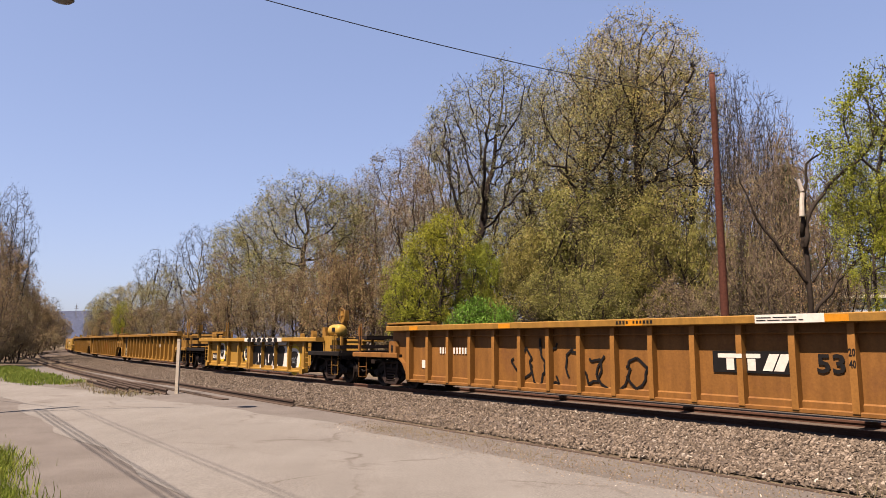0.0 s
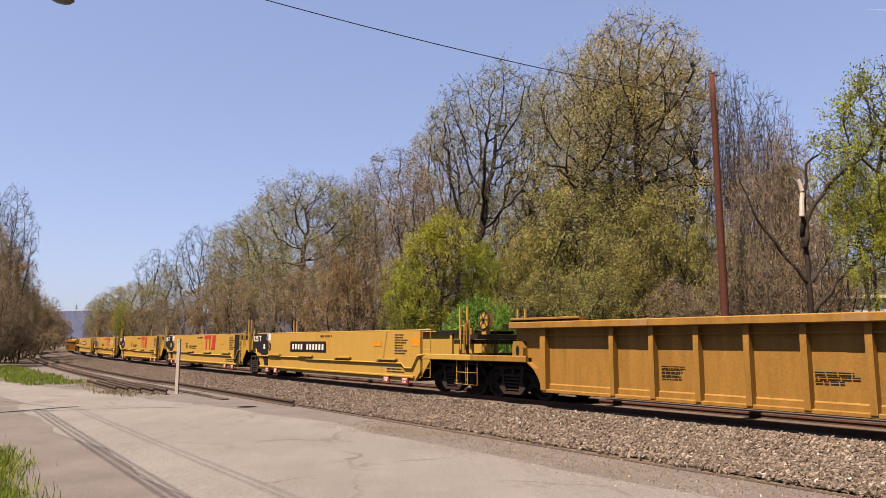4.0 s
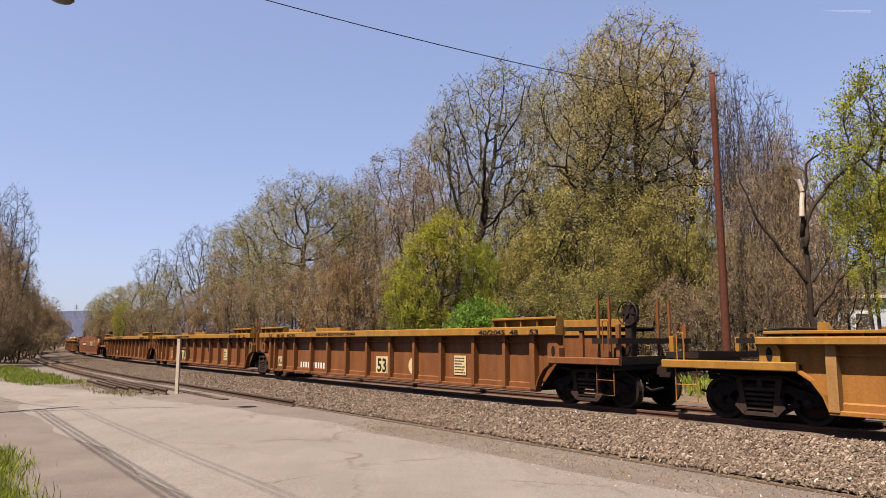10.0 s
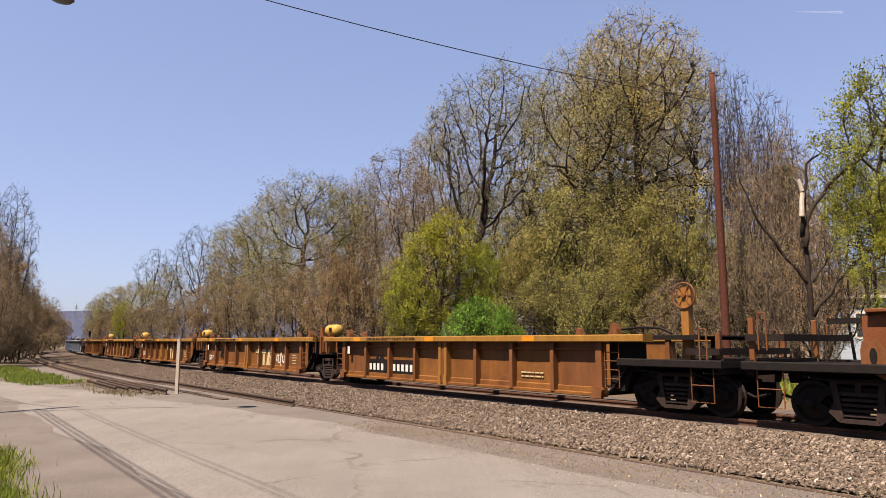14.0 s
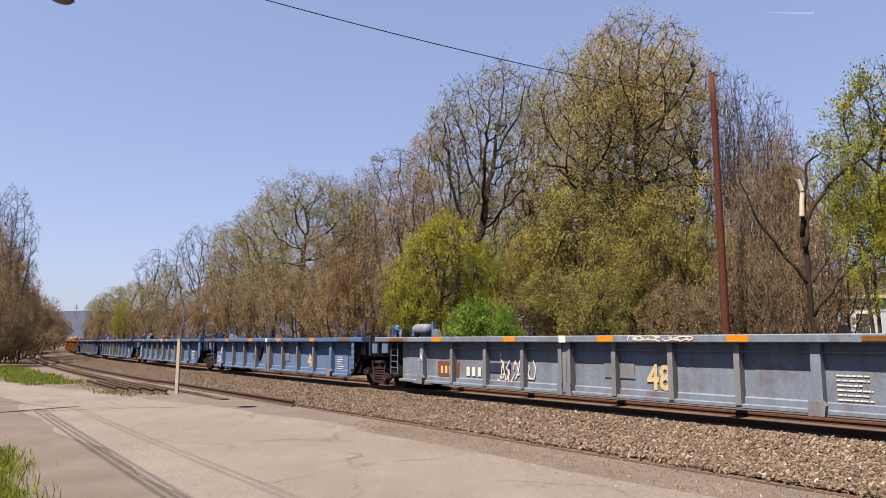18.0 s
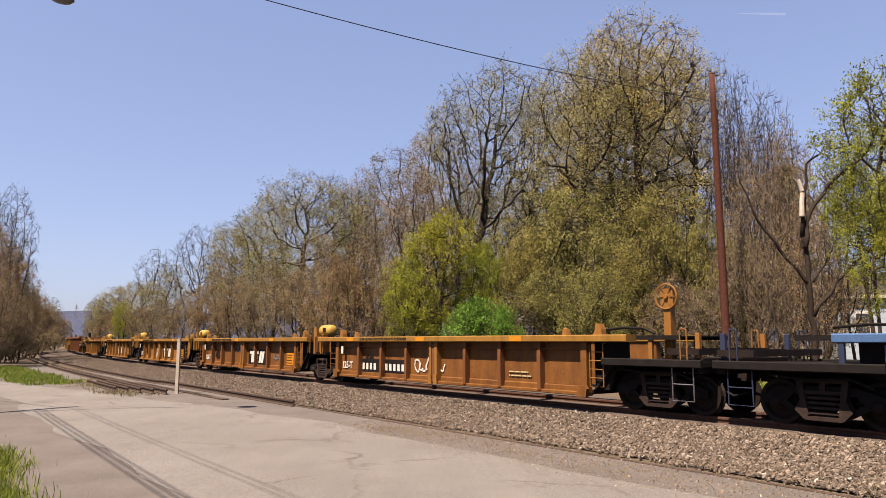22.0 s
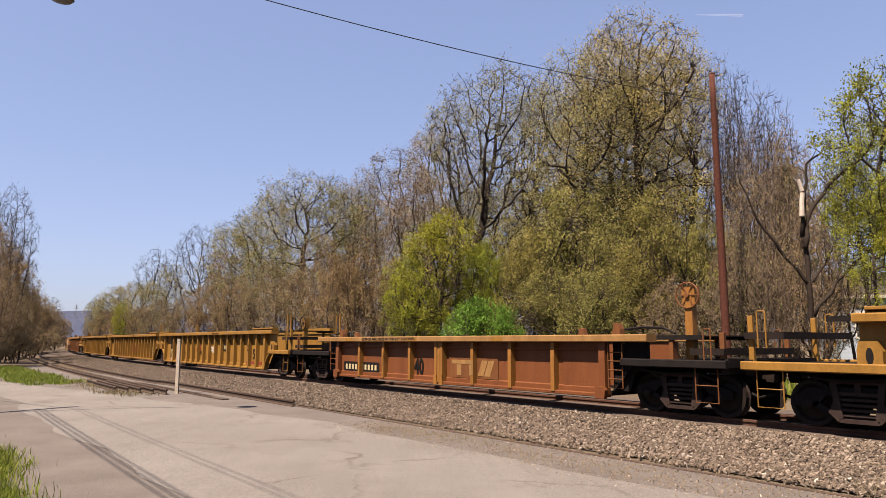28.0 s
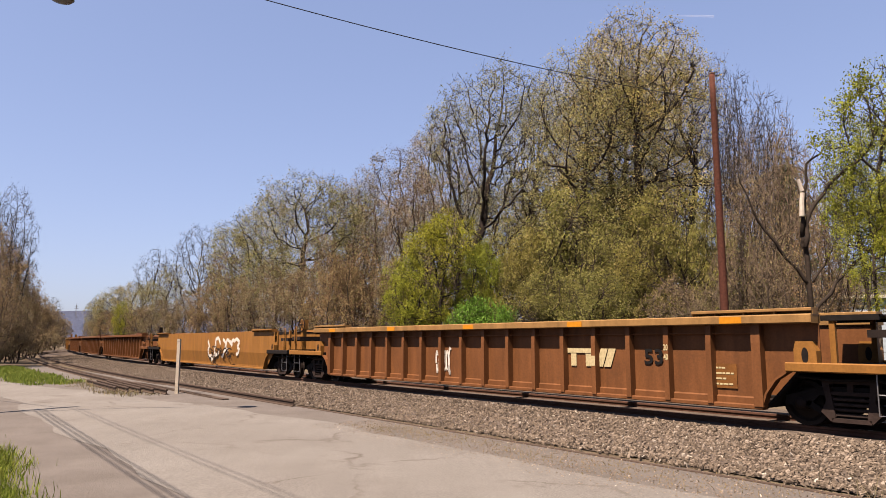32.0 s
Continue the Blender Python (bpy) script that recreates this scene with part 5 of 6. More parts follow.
# where each car's markings sit along its side
for units, dx in (([lead], 0.0), ([tagged_car], 0.6), (gold, 0.68), (plainset, 0.47), ([low_a], 0.67), ([low_b], 0.9), (rusty, 0.83), ([smooth], 0.68), (worn + bluecars + amber, 0.62), ([gold_b, red_low], 0.52), (gold_c, 0.68), ([brown_b], 0.35), ([cream], 0.7)):
    for u in units:
        for o in u.children:
            if o not in BEFORE and not o.name.startswith(("centre_post", "white_band", "end_ladder")) and o.location.x < (5.5 if o.name.startswith("black_end") else 99):
                o.location.x += dx
                if o.name.startswith("emblem") and u.name in RIBS and not o.name.startswith("emblem_plate"):
                    # the same paint where it crosses a rib
                    long, tall = o.dimensions.x, o.dimensions.z
                    for rx in RIBS[u.name]:
                        f = (rx - o.location.x) / long
                        if 0.03 < f < 0.97:
                            part("emblem_stroke", Shape().box(-0.058, 0.058, -0.002, 0.002, 0.74 * tall if 0.25 < f < 0.40 else 0.02, tall if f < 0.6 else 0.6 * tall), o.data.materials[0], u, at=(rx, -SHEET_Y - 0.194, o.location.z))


# ---- ground, road, ballast ----
def sheet(name, verts, faces, material, kind="structure", label="", category=""):
    me = bpy.data.meshes.new(name)
    me.from_pydata(verts, [], faces)
    me.materials.append(material)
    ob = new(name, me)
    return tagged(ob, label, category, "", kind)


def grid_sheet(name, xs, ys, zf, material, label, category):
    v = [(x, y, zf(x, y)) for y in ys for x in xs]
    n = len(xs)
    f = [(j * n + i, j * n + i + 1, (j + 1) * n + i + 1, (j + 1) * n + i) for j in range(len(ys) - 1) for i in range(n - 1)]
    return sheet(name, v, f, material, "structure", label, category)


CO, SI = math.cos(HEAD), math.sin(HEAD)


def lane(p, a):
    """Plan point p metres out from the camera across the line, a metres along it towards the bend."""
    return Vector((p * CO - a * SI, p * SI + a * CO))


def ground_z(x, y):
    p = x * CO + y * SI
    a = -x * SI + y * CO
    z = 0.0
    if x < -30 and p < 10 and y > 45:
        z += min(3.0, 0.12 * max(0, 9 - p)) * min(1, max(0, (y - 45) / 25))
    if p > 20:
        z += 0.25 * min(1, (p - 20) / 10) + 0.10 * noise.noise(Vector((x * 0.2, y * 0.2, 0)))
    return z - 0.02


far = [-3000, -1200, -600, -320, -200]
grid_sheet("ground", far + list(np.arange(-140, 81, 4.0)) + [120, 200, 400, 900, 3000], [-3000, -900, -300, -100, -40] + list(np.arange(-20, 201, 4.0)) + [260, 400, 700, 1400, 4000], ground_z,
           M["ground"], "bare brown earth with leaf litter", "ground")


def strip(name, edges, material, label, category):
    """A band between two rows of plan points (near edge, far edge, heights) that run alike."""
    v, f = [], []
    n = len(edges[0])
    for row in edges:
        v.extend(row)
    for j in range(len(edges) - 1):
        f.extend((j * n + i, j * n + i + 1, (j + 1) * n + i + 1, (j + 1) * n + i) for i in range(n - 1))
    return sheet(name, v, f, material, "structure", label, category)


def wob(a, amp, seed):
    return amp * noise.noise(Vector((a * 0.35, seed * 7.3, 0))) + amp * 0.5 * noise.noise(Vector((a * 1.7, seed * 3.1, 5)))


AL = [-60 + 1.0 * k for k in range(126)]


def road_far(a):
    if a > 35:
        return 4.0 - (a - 35) * 0.25
    if a > 18:
        return 7.3 - (a - 18) * 3.3 / 17
    return 7.45


strip("gravel_shoulder", [[(*lane(-14, a), 0.004) for a in AL], [(*lane(2, a), 0.004) for a in AL], [(*lane(8.9 + wob(a, 0.2, 4), a), 0.006) for a in AL]], M["shoulder"], "grey gravel verge beside the road", "verge")
strip("road", [[(*lane(2.45 + 0.35 * math.sin(a * 0.05) + wob(a, 0.35, 1), a), 0.010) for a in AL], [(*lane(min(5.0, road_far(a) - 0.6), a), 0.03) for a in AL], [(*lane(road_far(a) + wob(a, 0.45, 2), a), 0.012) for a in AL]],
      M["road"], "pale worn asphalt road", "road")

# ballast shoulder and bed
SL = [-120 + 2.0 * k for k in range(240)]


def on_line(s, off, z):
    p, _ = track(s, off)
    return (p.x, p.y, z)


strip("ballast_bed", [[on_line(s, o + wob(s, 0.12, 6 + o), z) for s in SL] for o, z in ((-5.1, 0.0), (-4.4, 0.05), (-1.95, 0.12), (-1.3, 0.13), (1.3, 0.13), (2.0, 0.12), (4.4, 0.0))], M["bed"], "crushed stone ballast under the main track", "ballast")

rng = np.random.default_rng(5)


def stones(name, count, area, size, zf, material, label):
    """Loose angular stones joined in one mesh; area gives plan points."""
    base = np.array([(a, b, c) for c in (-1, 1) for b in (-1, 1) for a in (-1, 1)], float)
    tri = np.array([(0, 2, 3, 1), (4, 5, 7, 6), (0, 1, 5, 4), (2, 6, 7, 3), (0, 4, 6, 2), (1, 3, 7, 5)])
    pts = area(count)
    n = len(pts)
    r = size * rng.uniform(0.6, 1.45, (n, 1, 1))
    v = base[None] * rng.uniform(0.35, 1.0, (n, 8, 3)) * rng.uniform(0.6, 1.1, (n, 1, 3)) * r
    a = rng.uniform(0, 6.28, n)
    ca, sa = np.cos(a)[:, None], np.sin(a)[:, None]
    x, y = v[..., 0] * ca - v[..., 1] * sa, v[..., 0] * sa + v[..., 1] * ca
    tilt = rng.normal(0, 0.5, (n, 1))
    z = v[..., 2] * 0.8 + x * np.sin(tilt)
    verts = np.stack([x + pts[:, 0:1], y + pts[:, 1:2], z + pts[:, 2:3]], -1).reshape(-1, 3)
    faces = (tri[None] + 8 * np.arange(n)[:, None, None]).reshape(-1, 4)
    me = bpy.data.meshes.new(name)
    me.from_pydata(verts.tolist(), [], faces.tolist())
    me.materials.append(material)
    return tagged(new(name, me), label, "stones", "", "stuff")


def ballast_area(count):
    # denser towards the near end
    s = 95 * rng.uniform(0, 1, count) ** 2.1 - 16
    o = rng.uniform(-5.2, -1.4, count)
    rows = np.arange(-20, 90, 0.5)
    line = np.array([(*track(q)[0], track(q)[1]) for q in rows])
    x, y, h = (np.interp(s, rows, line[:, k]) for k in range(3))
    t = np.clip((o + 5.0) / 3.0, 0, 1)
    return np.stack([x + o * np.cos(h), y + o * np.sin(h), 0.02 + 0.11 * t + rng.uniform(-0.01, 0.03, count)], 1)


stones("ballast_stones", 64000, ballast_area, 0.027, None, M["stone"], "loose pinkish-grey crushed stones along the track")


def verge_area(count):
    a = rng.uniform(-10, 14, count)
    p = rng.uniform(6.9, 8.9, count) + rng.normal(0, 0.25, count)
    return np.array([(*lane(pp, aa), 0.012) for pp, aa in zip(p, a)])


stones("verge_gravel", 9000, verge_area, 0.010, None, M["grit"], "small grey gravel at the road edge")


# ---- track ----
def rail_section():
    return [(-0.07, 0), (0.07, 0), (0.07, 0.02), (0.012, 0.045), (0.012, 0.12), (0.036, 0.13), (0.036, 0.17), (0.024, 0.178), (-0.024, 0.178), (-0.036, 0.17), (-0.036, 0.13), (-0.012, 0.12), (-0.012, 0.045), (-0.07, 0.02)]


def rail(name, pts, material, parent, label, sink=0.0):
    """A rail swept along plan points with height of its foot."""
    sec = rail_section()
    n = len(sec)
    v, f = [], []
    for i, p in enumerate(pts):
        a, b = Vector(pts[max(i - 1, 0)]), Vector(pts[min(i + 1, len(pts) - 1)])
        d = (b - a).to_2d().normalized()
        for y, z in sec:
            v.append((p[0] + d.y * y, p[1] - d.x * y, p[2] + z - sink))
    for i in range(len(pts) - 1):
        f.extend((i * n + j, i * n + (j + 1) % n, (i + 1) * n + (j + 1) % n, (i + 1) * n + j) for j in range(n))
    f.append(tuple(range(n)))
    f.append(tuple((len(pts) - 1) * n + j for j in range(n - 1, -1, -1)))
    s = Shape()
    s.v, s.f = v, f
    return part(name, s, material, parent, label)


main_track = thing("main_track", "main line track of rusty rails on wooden ties in ballast", "track", kind="structure")
for off in (-0.755, 0.755):
    rail("rail", [on_line(s, off, RAIL_Z - 0.178) for s in SL], M["rail"], main_track, "")
    part("rail_head", lambda: Shape().add([on_line(s, off + d, RAIL_Z + 0.001) for s in SL for d in (-0.022, 0.022)], [(2 * i, 2 * i + 1, 2 * i + 3, 2 * i + 2) for i in range(len(SL) - 1)]), M["railtop"], main_track, "worn bright rail head")
for k in range(150):
    s = -18 + 0.55 * k
    p, h = track(s)
    t = part("tie", lambda: Shape().bar(-0.115, 0.115, -1.3, 1.3, -0.1, 0.075, 0.012), M["tie"], main_track, at=(p.x, p.y, 0.085), key="tie")
    t.rotation_euler = (0, 0, h)

siding = thing("siding_track", "disused rusty siding partly buried beside the road", "track", kind="structure")


def siding_off(s):
    """Offset of the siding's far rail from the main line."""
    if s < 15:
        return -5.55
    if s < 78:
        return -5.75 + 0.35 * (s - 15) / 63
    u = min(1.0, (s - 78) / 45)
    return -5.4 + 4.7 * u * u * (3 - 2 * u)


rail("rail", [on_line(s, siding_off(s), 0.0) for s in np.arange(1.5, 126, 1.5)], M["oldrail"], siding, "rusty raised rail of the siding")
rail("buried_rail", [on_line(s, -5.45, -0.155) for s in np.arange(-18, 3, 1.5)], M["oldrail"], siding, "rusty rail sunk in dirt")
rail("rail", [on_line(s, siding_off(s) - 1.435, -0.01) for s in np.arange(13.0, 126, 1.5)], M["oldrail"], siding, "rusty rail of the siding")
for k in range(70):
    s = 6 + 1.1 * k + random.uniform(-0.1, 0.1)
    p, h = track(s, siding_off(s) - 0.72)
    t = part("tie", None, M["tie"], siding, at=(p.x, p.y, -0.03), key="tie") if ("tie", "tie", M["tie"].name) in MESHES else None
    t.rotation_euler = (0, 0, h)
for k in range(5):
    rail("loose_rail", [on_line(s, -7.1 - 0.28 * k + 0.02 * (s - 8), 0.01) for s in np.arange(8.0 + k * 0.6, 15 + k * 0.5, 1.0)], M["oldrail"], siding, "rusty spare rail lying beside the siding")

# ---- post, pole, wires ----
post = thing("marker_post", "weathered white square post beside the siding", "post", at=(-9.2, 24.47, 0))
part("shaft", Shape().prism([(-0.055, -0.1), (0.055, -0.1), (0.05, 1.80), (0.0, 1.83), (-0.05, 1.80)], -0.055, 0.055), M["postwood"], post)

part("cap", Shape().prism([(-0.06, 1.80), (0.06, 1.80), (0.04, 1.88), (-0.04, 1.88)], -0.06, 0.06), M["postwood"], post)

pole = thing("utility_pole", "bare red-brown wooden utility pole behind the track", "pole", at=(10.75, 26.6, 0))
part("shaft", Shape().tube([(-0.02 * z / 12, 0, z) for z in np.linspace(0, 12.35, 12)], 0.17, 14, 0.11), M["pole"], pole, smooth=True)
part("pole_top", Shape().lathe([(0.115, 0), (0.12, 0.03), (0.02, 0.1)], "z", 12, (-0.02, 0, 12.35)), M["pole"], pole)

# a second pole stands out of view to the left of the road; its wires throw shadows on the asphalt
POLE_B = Vector((-14.5, 14.4, 0))
pole_b = thing("utility_pole", "wooden utility pole at the road edge carrying the cables", "pole", at=POLE_B)
part("shaft", Shape().tube([(0, 0, z) for z in np.linspace(0, 12.1, 8)], 0.16, 12, 0.11), M["pole"], pole_b, smooth=True)


def wire(name, a, b, sag, r, label, n=24):
    a, b = Vector(a), Vector(b)
    pts = [a.lerp(b, t) - Vector((0, 0, sag * 4 * t * (1 - t))) for t in np.linspace(0, 1, n)]
    me = Shape().tube(pts, r, 5).mesh(name, M["wire"], True)
    return tagged(new(name, me), label, "cable")


wire("cable", (10.72, 26.6, 11.25), (-14.5, 15.4, 13.0), 0.55, 0.016, "thin black cable strung over the track to the pole")
along = Vector((0.6, -0.8, 0))
for dz in (10.52, 10.32, 10.1):
    wire("cable", POLE_B + Vector((0.1, 0, dz)), POLE_B + Vector((0.1, 0, dz)) + along * 40, 0.35, 0.015, "black cable running along the road")
for dz in (11.7, 11.95):
    wire("cable", POLE_B + Vector((0.1, 0, dz)), POLE_B + Vector((0.6, 0.4, dz)) + along * 40, 0.35, 0.008, "thin wire running along the road")
wire("cable", POLE_B + Vector((0, 0, 11.5)), POLE_B + Vector((-21.0, 17.0, 11.0)), 0.4, 0.02, "thin wire running along the road")

lamp = thing("street_lamp", "grey dome street lamp on a long arm from the pole", "street lamp", at=(-9.0, 15.5, 9.82))
part("dome", Shape().lathe([(0.04, 0.16), (0.16, 0.13), (0.25, 0.05), (0.27, 0.0), (0.22, -0.05), (0.08, -0.08)], "z", 24), M["galv"], lamp, smooth=True)
part("arm", Shape().tube([(0, 0, 0.14), (-0.6, -0.12, 0.3), (-2.4, -0.5, 0.2), (-5.4, -1.08, -0.9)], 0.035, 8), M["galv"], lamp, smooth=True)


# ---- trees ----
def crown_points(g, count, height, radius, base, belly, lobes):
    """Points that fill an uneven crown: looser clumps inside a rounded outline. belly: height of its widest part, 0 to 1."""
    def outline(t):
        t = np.clip(t, 0, 1)
        return np.where(t < belly, 0.35 + 0.65 * np.sin(0.5 * np.pi * np.clip(t / belly, 0, 1)), np.sqrt(np.clip(1 - ((t - belly) / (1 - belly)) ** 2, 0, 1)))

    t = g.beta(1.5, 1.1, lobes) * 0.96
    a = g.uniform(0, 6.28, lobes)
    q = radius * outline(t) * np.sqrt(g.uniform(0.25, 0.9, lobes))
    mid = np.stack([q * np.cos(a), q * np.sin(a), height * (base + (1 - base) * t)], 1)
    n1 = int(count * 0.7)
    k = g.integers(0, lobes, n1)
    size = radius * g.uniform(0.16, 0.30, lobes)
    p1 = mid[k] + g.normal(0, 1, (n1, 3)) * size[k][:, None]
    n2 = count - n1
    t = g.uniform(0, 1, n2)
    a = g.uniform(0, 6.28, n2)
    q = radius * outline(t) * np.sqrt(g.uniform(0, 1, n2))
    p = np.concatenate([p1, np.stack([q * np.cos(a), q * np.sin(a), height * (base + (1 - base) * t)], 1)])
    t = (p[:, 2] / height - base) / (1 - base)
    a = np.arctan2(p[:, 1], p[:, 0])
    edge = radius * outline(t) * (1.05 + 0.12 * np.sin(3 * a + t * 5) + 0.08 * np.sin(7 * a - t * 9)) + 0.1
    ok = (np.hypot(p[:, 0], p[:, 1]) < edge) & (t > -0.04) & (t < 1.0)
    return p[ok]


def grow(seed, height, radius, base=0.3, leader=0.0, belly=0.55, lobes=26, count=900, step=0.55, stems=1, trunk_r=0.2, up=0.03, wander=0.18, droop=0.0, twigs=2, twig_len=0.55, twig_r=0.012):
    """A tree whose limbs grow towards the points of its crown and fork where these part. Returns its segments
    (start, end, radii, level) and the twig ends where leaves sit."""
    g = np.random.default_rng(seed)
    want = crown_points(g, count, height, radius, base, belly, lobes)
    pos, par, root = [], [], []
    for s in range(stems):
        a = 6.28 * s / stems + g.uniform(-0.5, 0.5)
        out = 0.0 if stems == 1 else 0.10 * radius
        p = np.array([out * math.cos(a), out * math.sin(a), -0.3])
        d = np.array([math.cos(a) * 0.28 * (stems > 1), math.sin(a) * 0.28 * (stems > 1), 1.0])
        pos.append(p)
        par.append(-1)
        root.append(s)
        while pos[-1][2] < height * max(base, leader) * (1.0 if stems == 1 else 0.7):
            d = d + np.array([*g.normal(0, 0.05, 2), 0.04])
            d /= np.linalg.norm(d)
            pos.append(pos[-1] + d * step)
            par.append(len(pos) - 2)
            root.append(s)
    pos = np.array(pos)
    par = list(par)
    dist = np.linalg.norm(want[:, None] - pos[None], axis=2)
    near, best = dist.argmin(1), dist.min(1)
    for _ in range(110):
        if len(want) < 4:
            break
        pull = want - pos[near]
        pull /= np.linalg.norm(pull, axis=1, keepdims=True) + 1e-9
        total = np.zeros_like(pos)
        np.add.at(total, near, pull)
        at = np.unique(near)
        d = total[at] / (np.linalg.norm(total[at], axis=1, keepdims=True) + 1e-9)
        d = d + g.normal(0, wander, d.shape) + np.array([0, 0, up])
        d /= np.linalg.norm(d, axis=1, keepdims=True)
        fresh = pos[at] + d * step
        far = np.linalg.norm(want[:, None] - fresh[None], axis=2)
        k, m = far.argmin(1), far.min(1)
        near = np.where(m < best, k + len(pos), near)
        best = np.minimum(m, best)
        pos = np.concatenate([pos, fresh])
        par += at.tolist()
        root += [root[i] for i in at]
        left = best > step * 0.95
        want, near, best = want[left], near[left], best[left]
        if len(pos) > 4200:
            break
    n = len(pos)
    par = np.array(par)
    area = np.zeros(n)
    kids = np.zeros(n, int)
    tip_area = 0.011 ** 2.1
    for i in range(n - 1, -1, -1):
        area[i] = max(area[i], tip_area)
        if par[i] >= 0:
            area[par[i]] += area[i]
            kids[par[i]] += 1
    rad = area ** (1 / 2.1)
    rad = 0.013 + (rad - rad.min()) * (trunk_r - 0.013) / (rad.max() - rad.min())
    segs = []
    for i in range(n):
        if par[i] >= 0:
            r0 = min(rad[par[i]], rad[i] * 1.35)
            segs.append((*pos[par[i]], *pos[i], r0, rad[i], 0 if rad[i] > 0.035 else 1, root[i]))
    thin = np.where((rad < 0.045) & (par >= 0))[0]
    if base > 0.15:
        thin = thin[pos[thin, 2] > height * base * 0.8]
    tips = []
    for i in thin:
        d0 = pos[i] - pos[par[i]]
        d0 /= np.linalg.norm(d0) + 1e-9
        for _ in range(twigs if kids[i] else twigs + 2):
            d = d0 * 0.7 + g.normal(0, 0.6, 3) + np.array([0, 0, 0.18 - droop])
            d /= np.linalg.norm(d)
            e = pos[i] + d * twig_len * g.uniform(0.45, 1.2)
            segs.append((*pos[i], *e, twig_r, 0.006, 2, 0))
            tips.append((*e, 1))
            tips.append((*(pos[i] * 0.45 + e * 0.55), 1))
    segs, tips = np.array(segs), np.array(tips)
    return segs, tips


def limb_mesh(name, segs, sides, material):
    n = len(segs)
    a, b = segs[:, :3], segs[:, 3:6]
    d = b - a
    d /= np.linalg.norm(d, axis=1, keepdims=True) + 1e-9
    ref = np.where(np.abs(d[:, 2:3]) > 0.9, np.array([[1.0, 0, 0]]), np.array([[0, 0, 1.0]]))
    u = np.cross(d, ref)
    u /= np.linalg.norm(u, axis=1, keepdims=True)
    w = np.cross(d, u)
    ang = 2 * np.pi * np.arange(sides) / sides
    ring = u[:, None] * np.cos(ang)[None, :, None] + w[:, None] * np.sin(ang)[None, :, None]
    v = np.concatenate([a[:, None] + ring * segs[:, 6][:, None, None], b[:, None] + d[:, None] * 0.01 + ring * segs[:, 7][:, None, None]], 1).reshape(-1, 3)
    i = np.arange(sides)
    quad = np.stack([i, (i + 1) % sides, (i + 1) % sides + sides, i + sides], 1)
    f = (quad[None] + 2 * sides * np.arange(n)[:, None, None]).reshape(-1, 4)
    me = bpy.data.meshes.new(name)
    me.from_pydata(v.tolist(), [], f.tolist())
    me.materials.append(material)
    return me


def leaf_mesh(name, tips, count, size, jitter, material, seed, keep=0.6):
    g = np.random.default_rng(seed)
    # leaves gather in tufts with gaps between them
    wave = g.normal(0, 1.9, (3, 7))
    lush = np.sin(tips[:, :3] @ wave + g.uniform(0, 6.28, 7)).sum(1) + g.normal(0, 0.5, len(tips))
    some = np.argsort(-lush)[: max(30, int(len(tips) * keep))]
    idx = some[g.integers(0, len(some), count)]
    c = tips[idx, :3] + g.normal(0, jitter, (count, 3))
    face = g.normal(0, 0.7, (len(tips), 3))
    n = face[idx] + g.normal(0, 0.6, (count, 3)) + np.array([0, -0.2, 0.5])
    n /= np.linalg.norm(n, axis=1, keepdims=True)
    u = np.cross(n, g.normal(0, 1, (count, 3)))
    u /= np.linalg.norm(u, axis=1, keepdims=True) + 1e-9
    w = np.cross(n, u)
    s = size * g.uniform(0.55, 1.4, (count, 1))
    v = np.stack([c - u * s * 0.5, c + w * s * 0.32, c + u * s * 0.5 + n * s * 0.12, c - w * s * 0.32], 1).reshape(-1, 3)
    f = np.arange(4 * count).reshape(-1, 4)
    me = bpy.data.meshes.new(name)
    me.from_pydata(v.tolist(), [], f.tolist())
    me.materials.append(material)
    return me


def tree_model(name, seed, label, category, limb_m, twig_m, leaf_m, leaves, leaf_size, jitter, group="trees", keep=0.6, **kw):
    segs, tips = grow(seed, **kw)
    ob = thing(name, label, category, group)
    many = segs[:, 9].max() > 0
    p = new("stemwork" if many else "trunk", limb_mesh("trunk", segs[segs[:, 8] <= 0], 6, M[limb_m]))
    p.parent = ob
    if many:
        p["kind"] = "stuff"
    p = new("branchwork", limb_mesh("branchwork", segs[segs[:, 8] > 0], 3, M[twig_m]))
    p.parent = ob
    p["kind"] = "stuff"
    p = new("crown", leaf_mesh("crown", tips, leaves, leaf_size, jitter, M[leaf_m], seed, keep))
    p.parent = ob
    p["kind"] = "stuff"
    ob["h"] = float(np.percentile(tips[:, 2], 99.7))
    ob["r"] = float(np.percentile(np.hypot(tips[:, 0], tips[:, 1]), 96))
    ob["used"] = 0
    return ob


def models(seeds, *args, **kw):
    return [tree_model(args[0], s, *args[1:], **kw) for s in seeds]


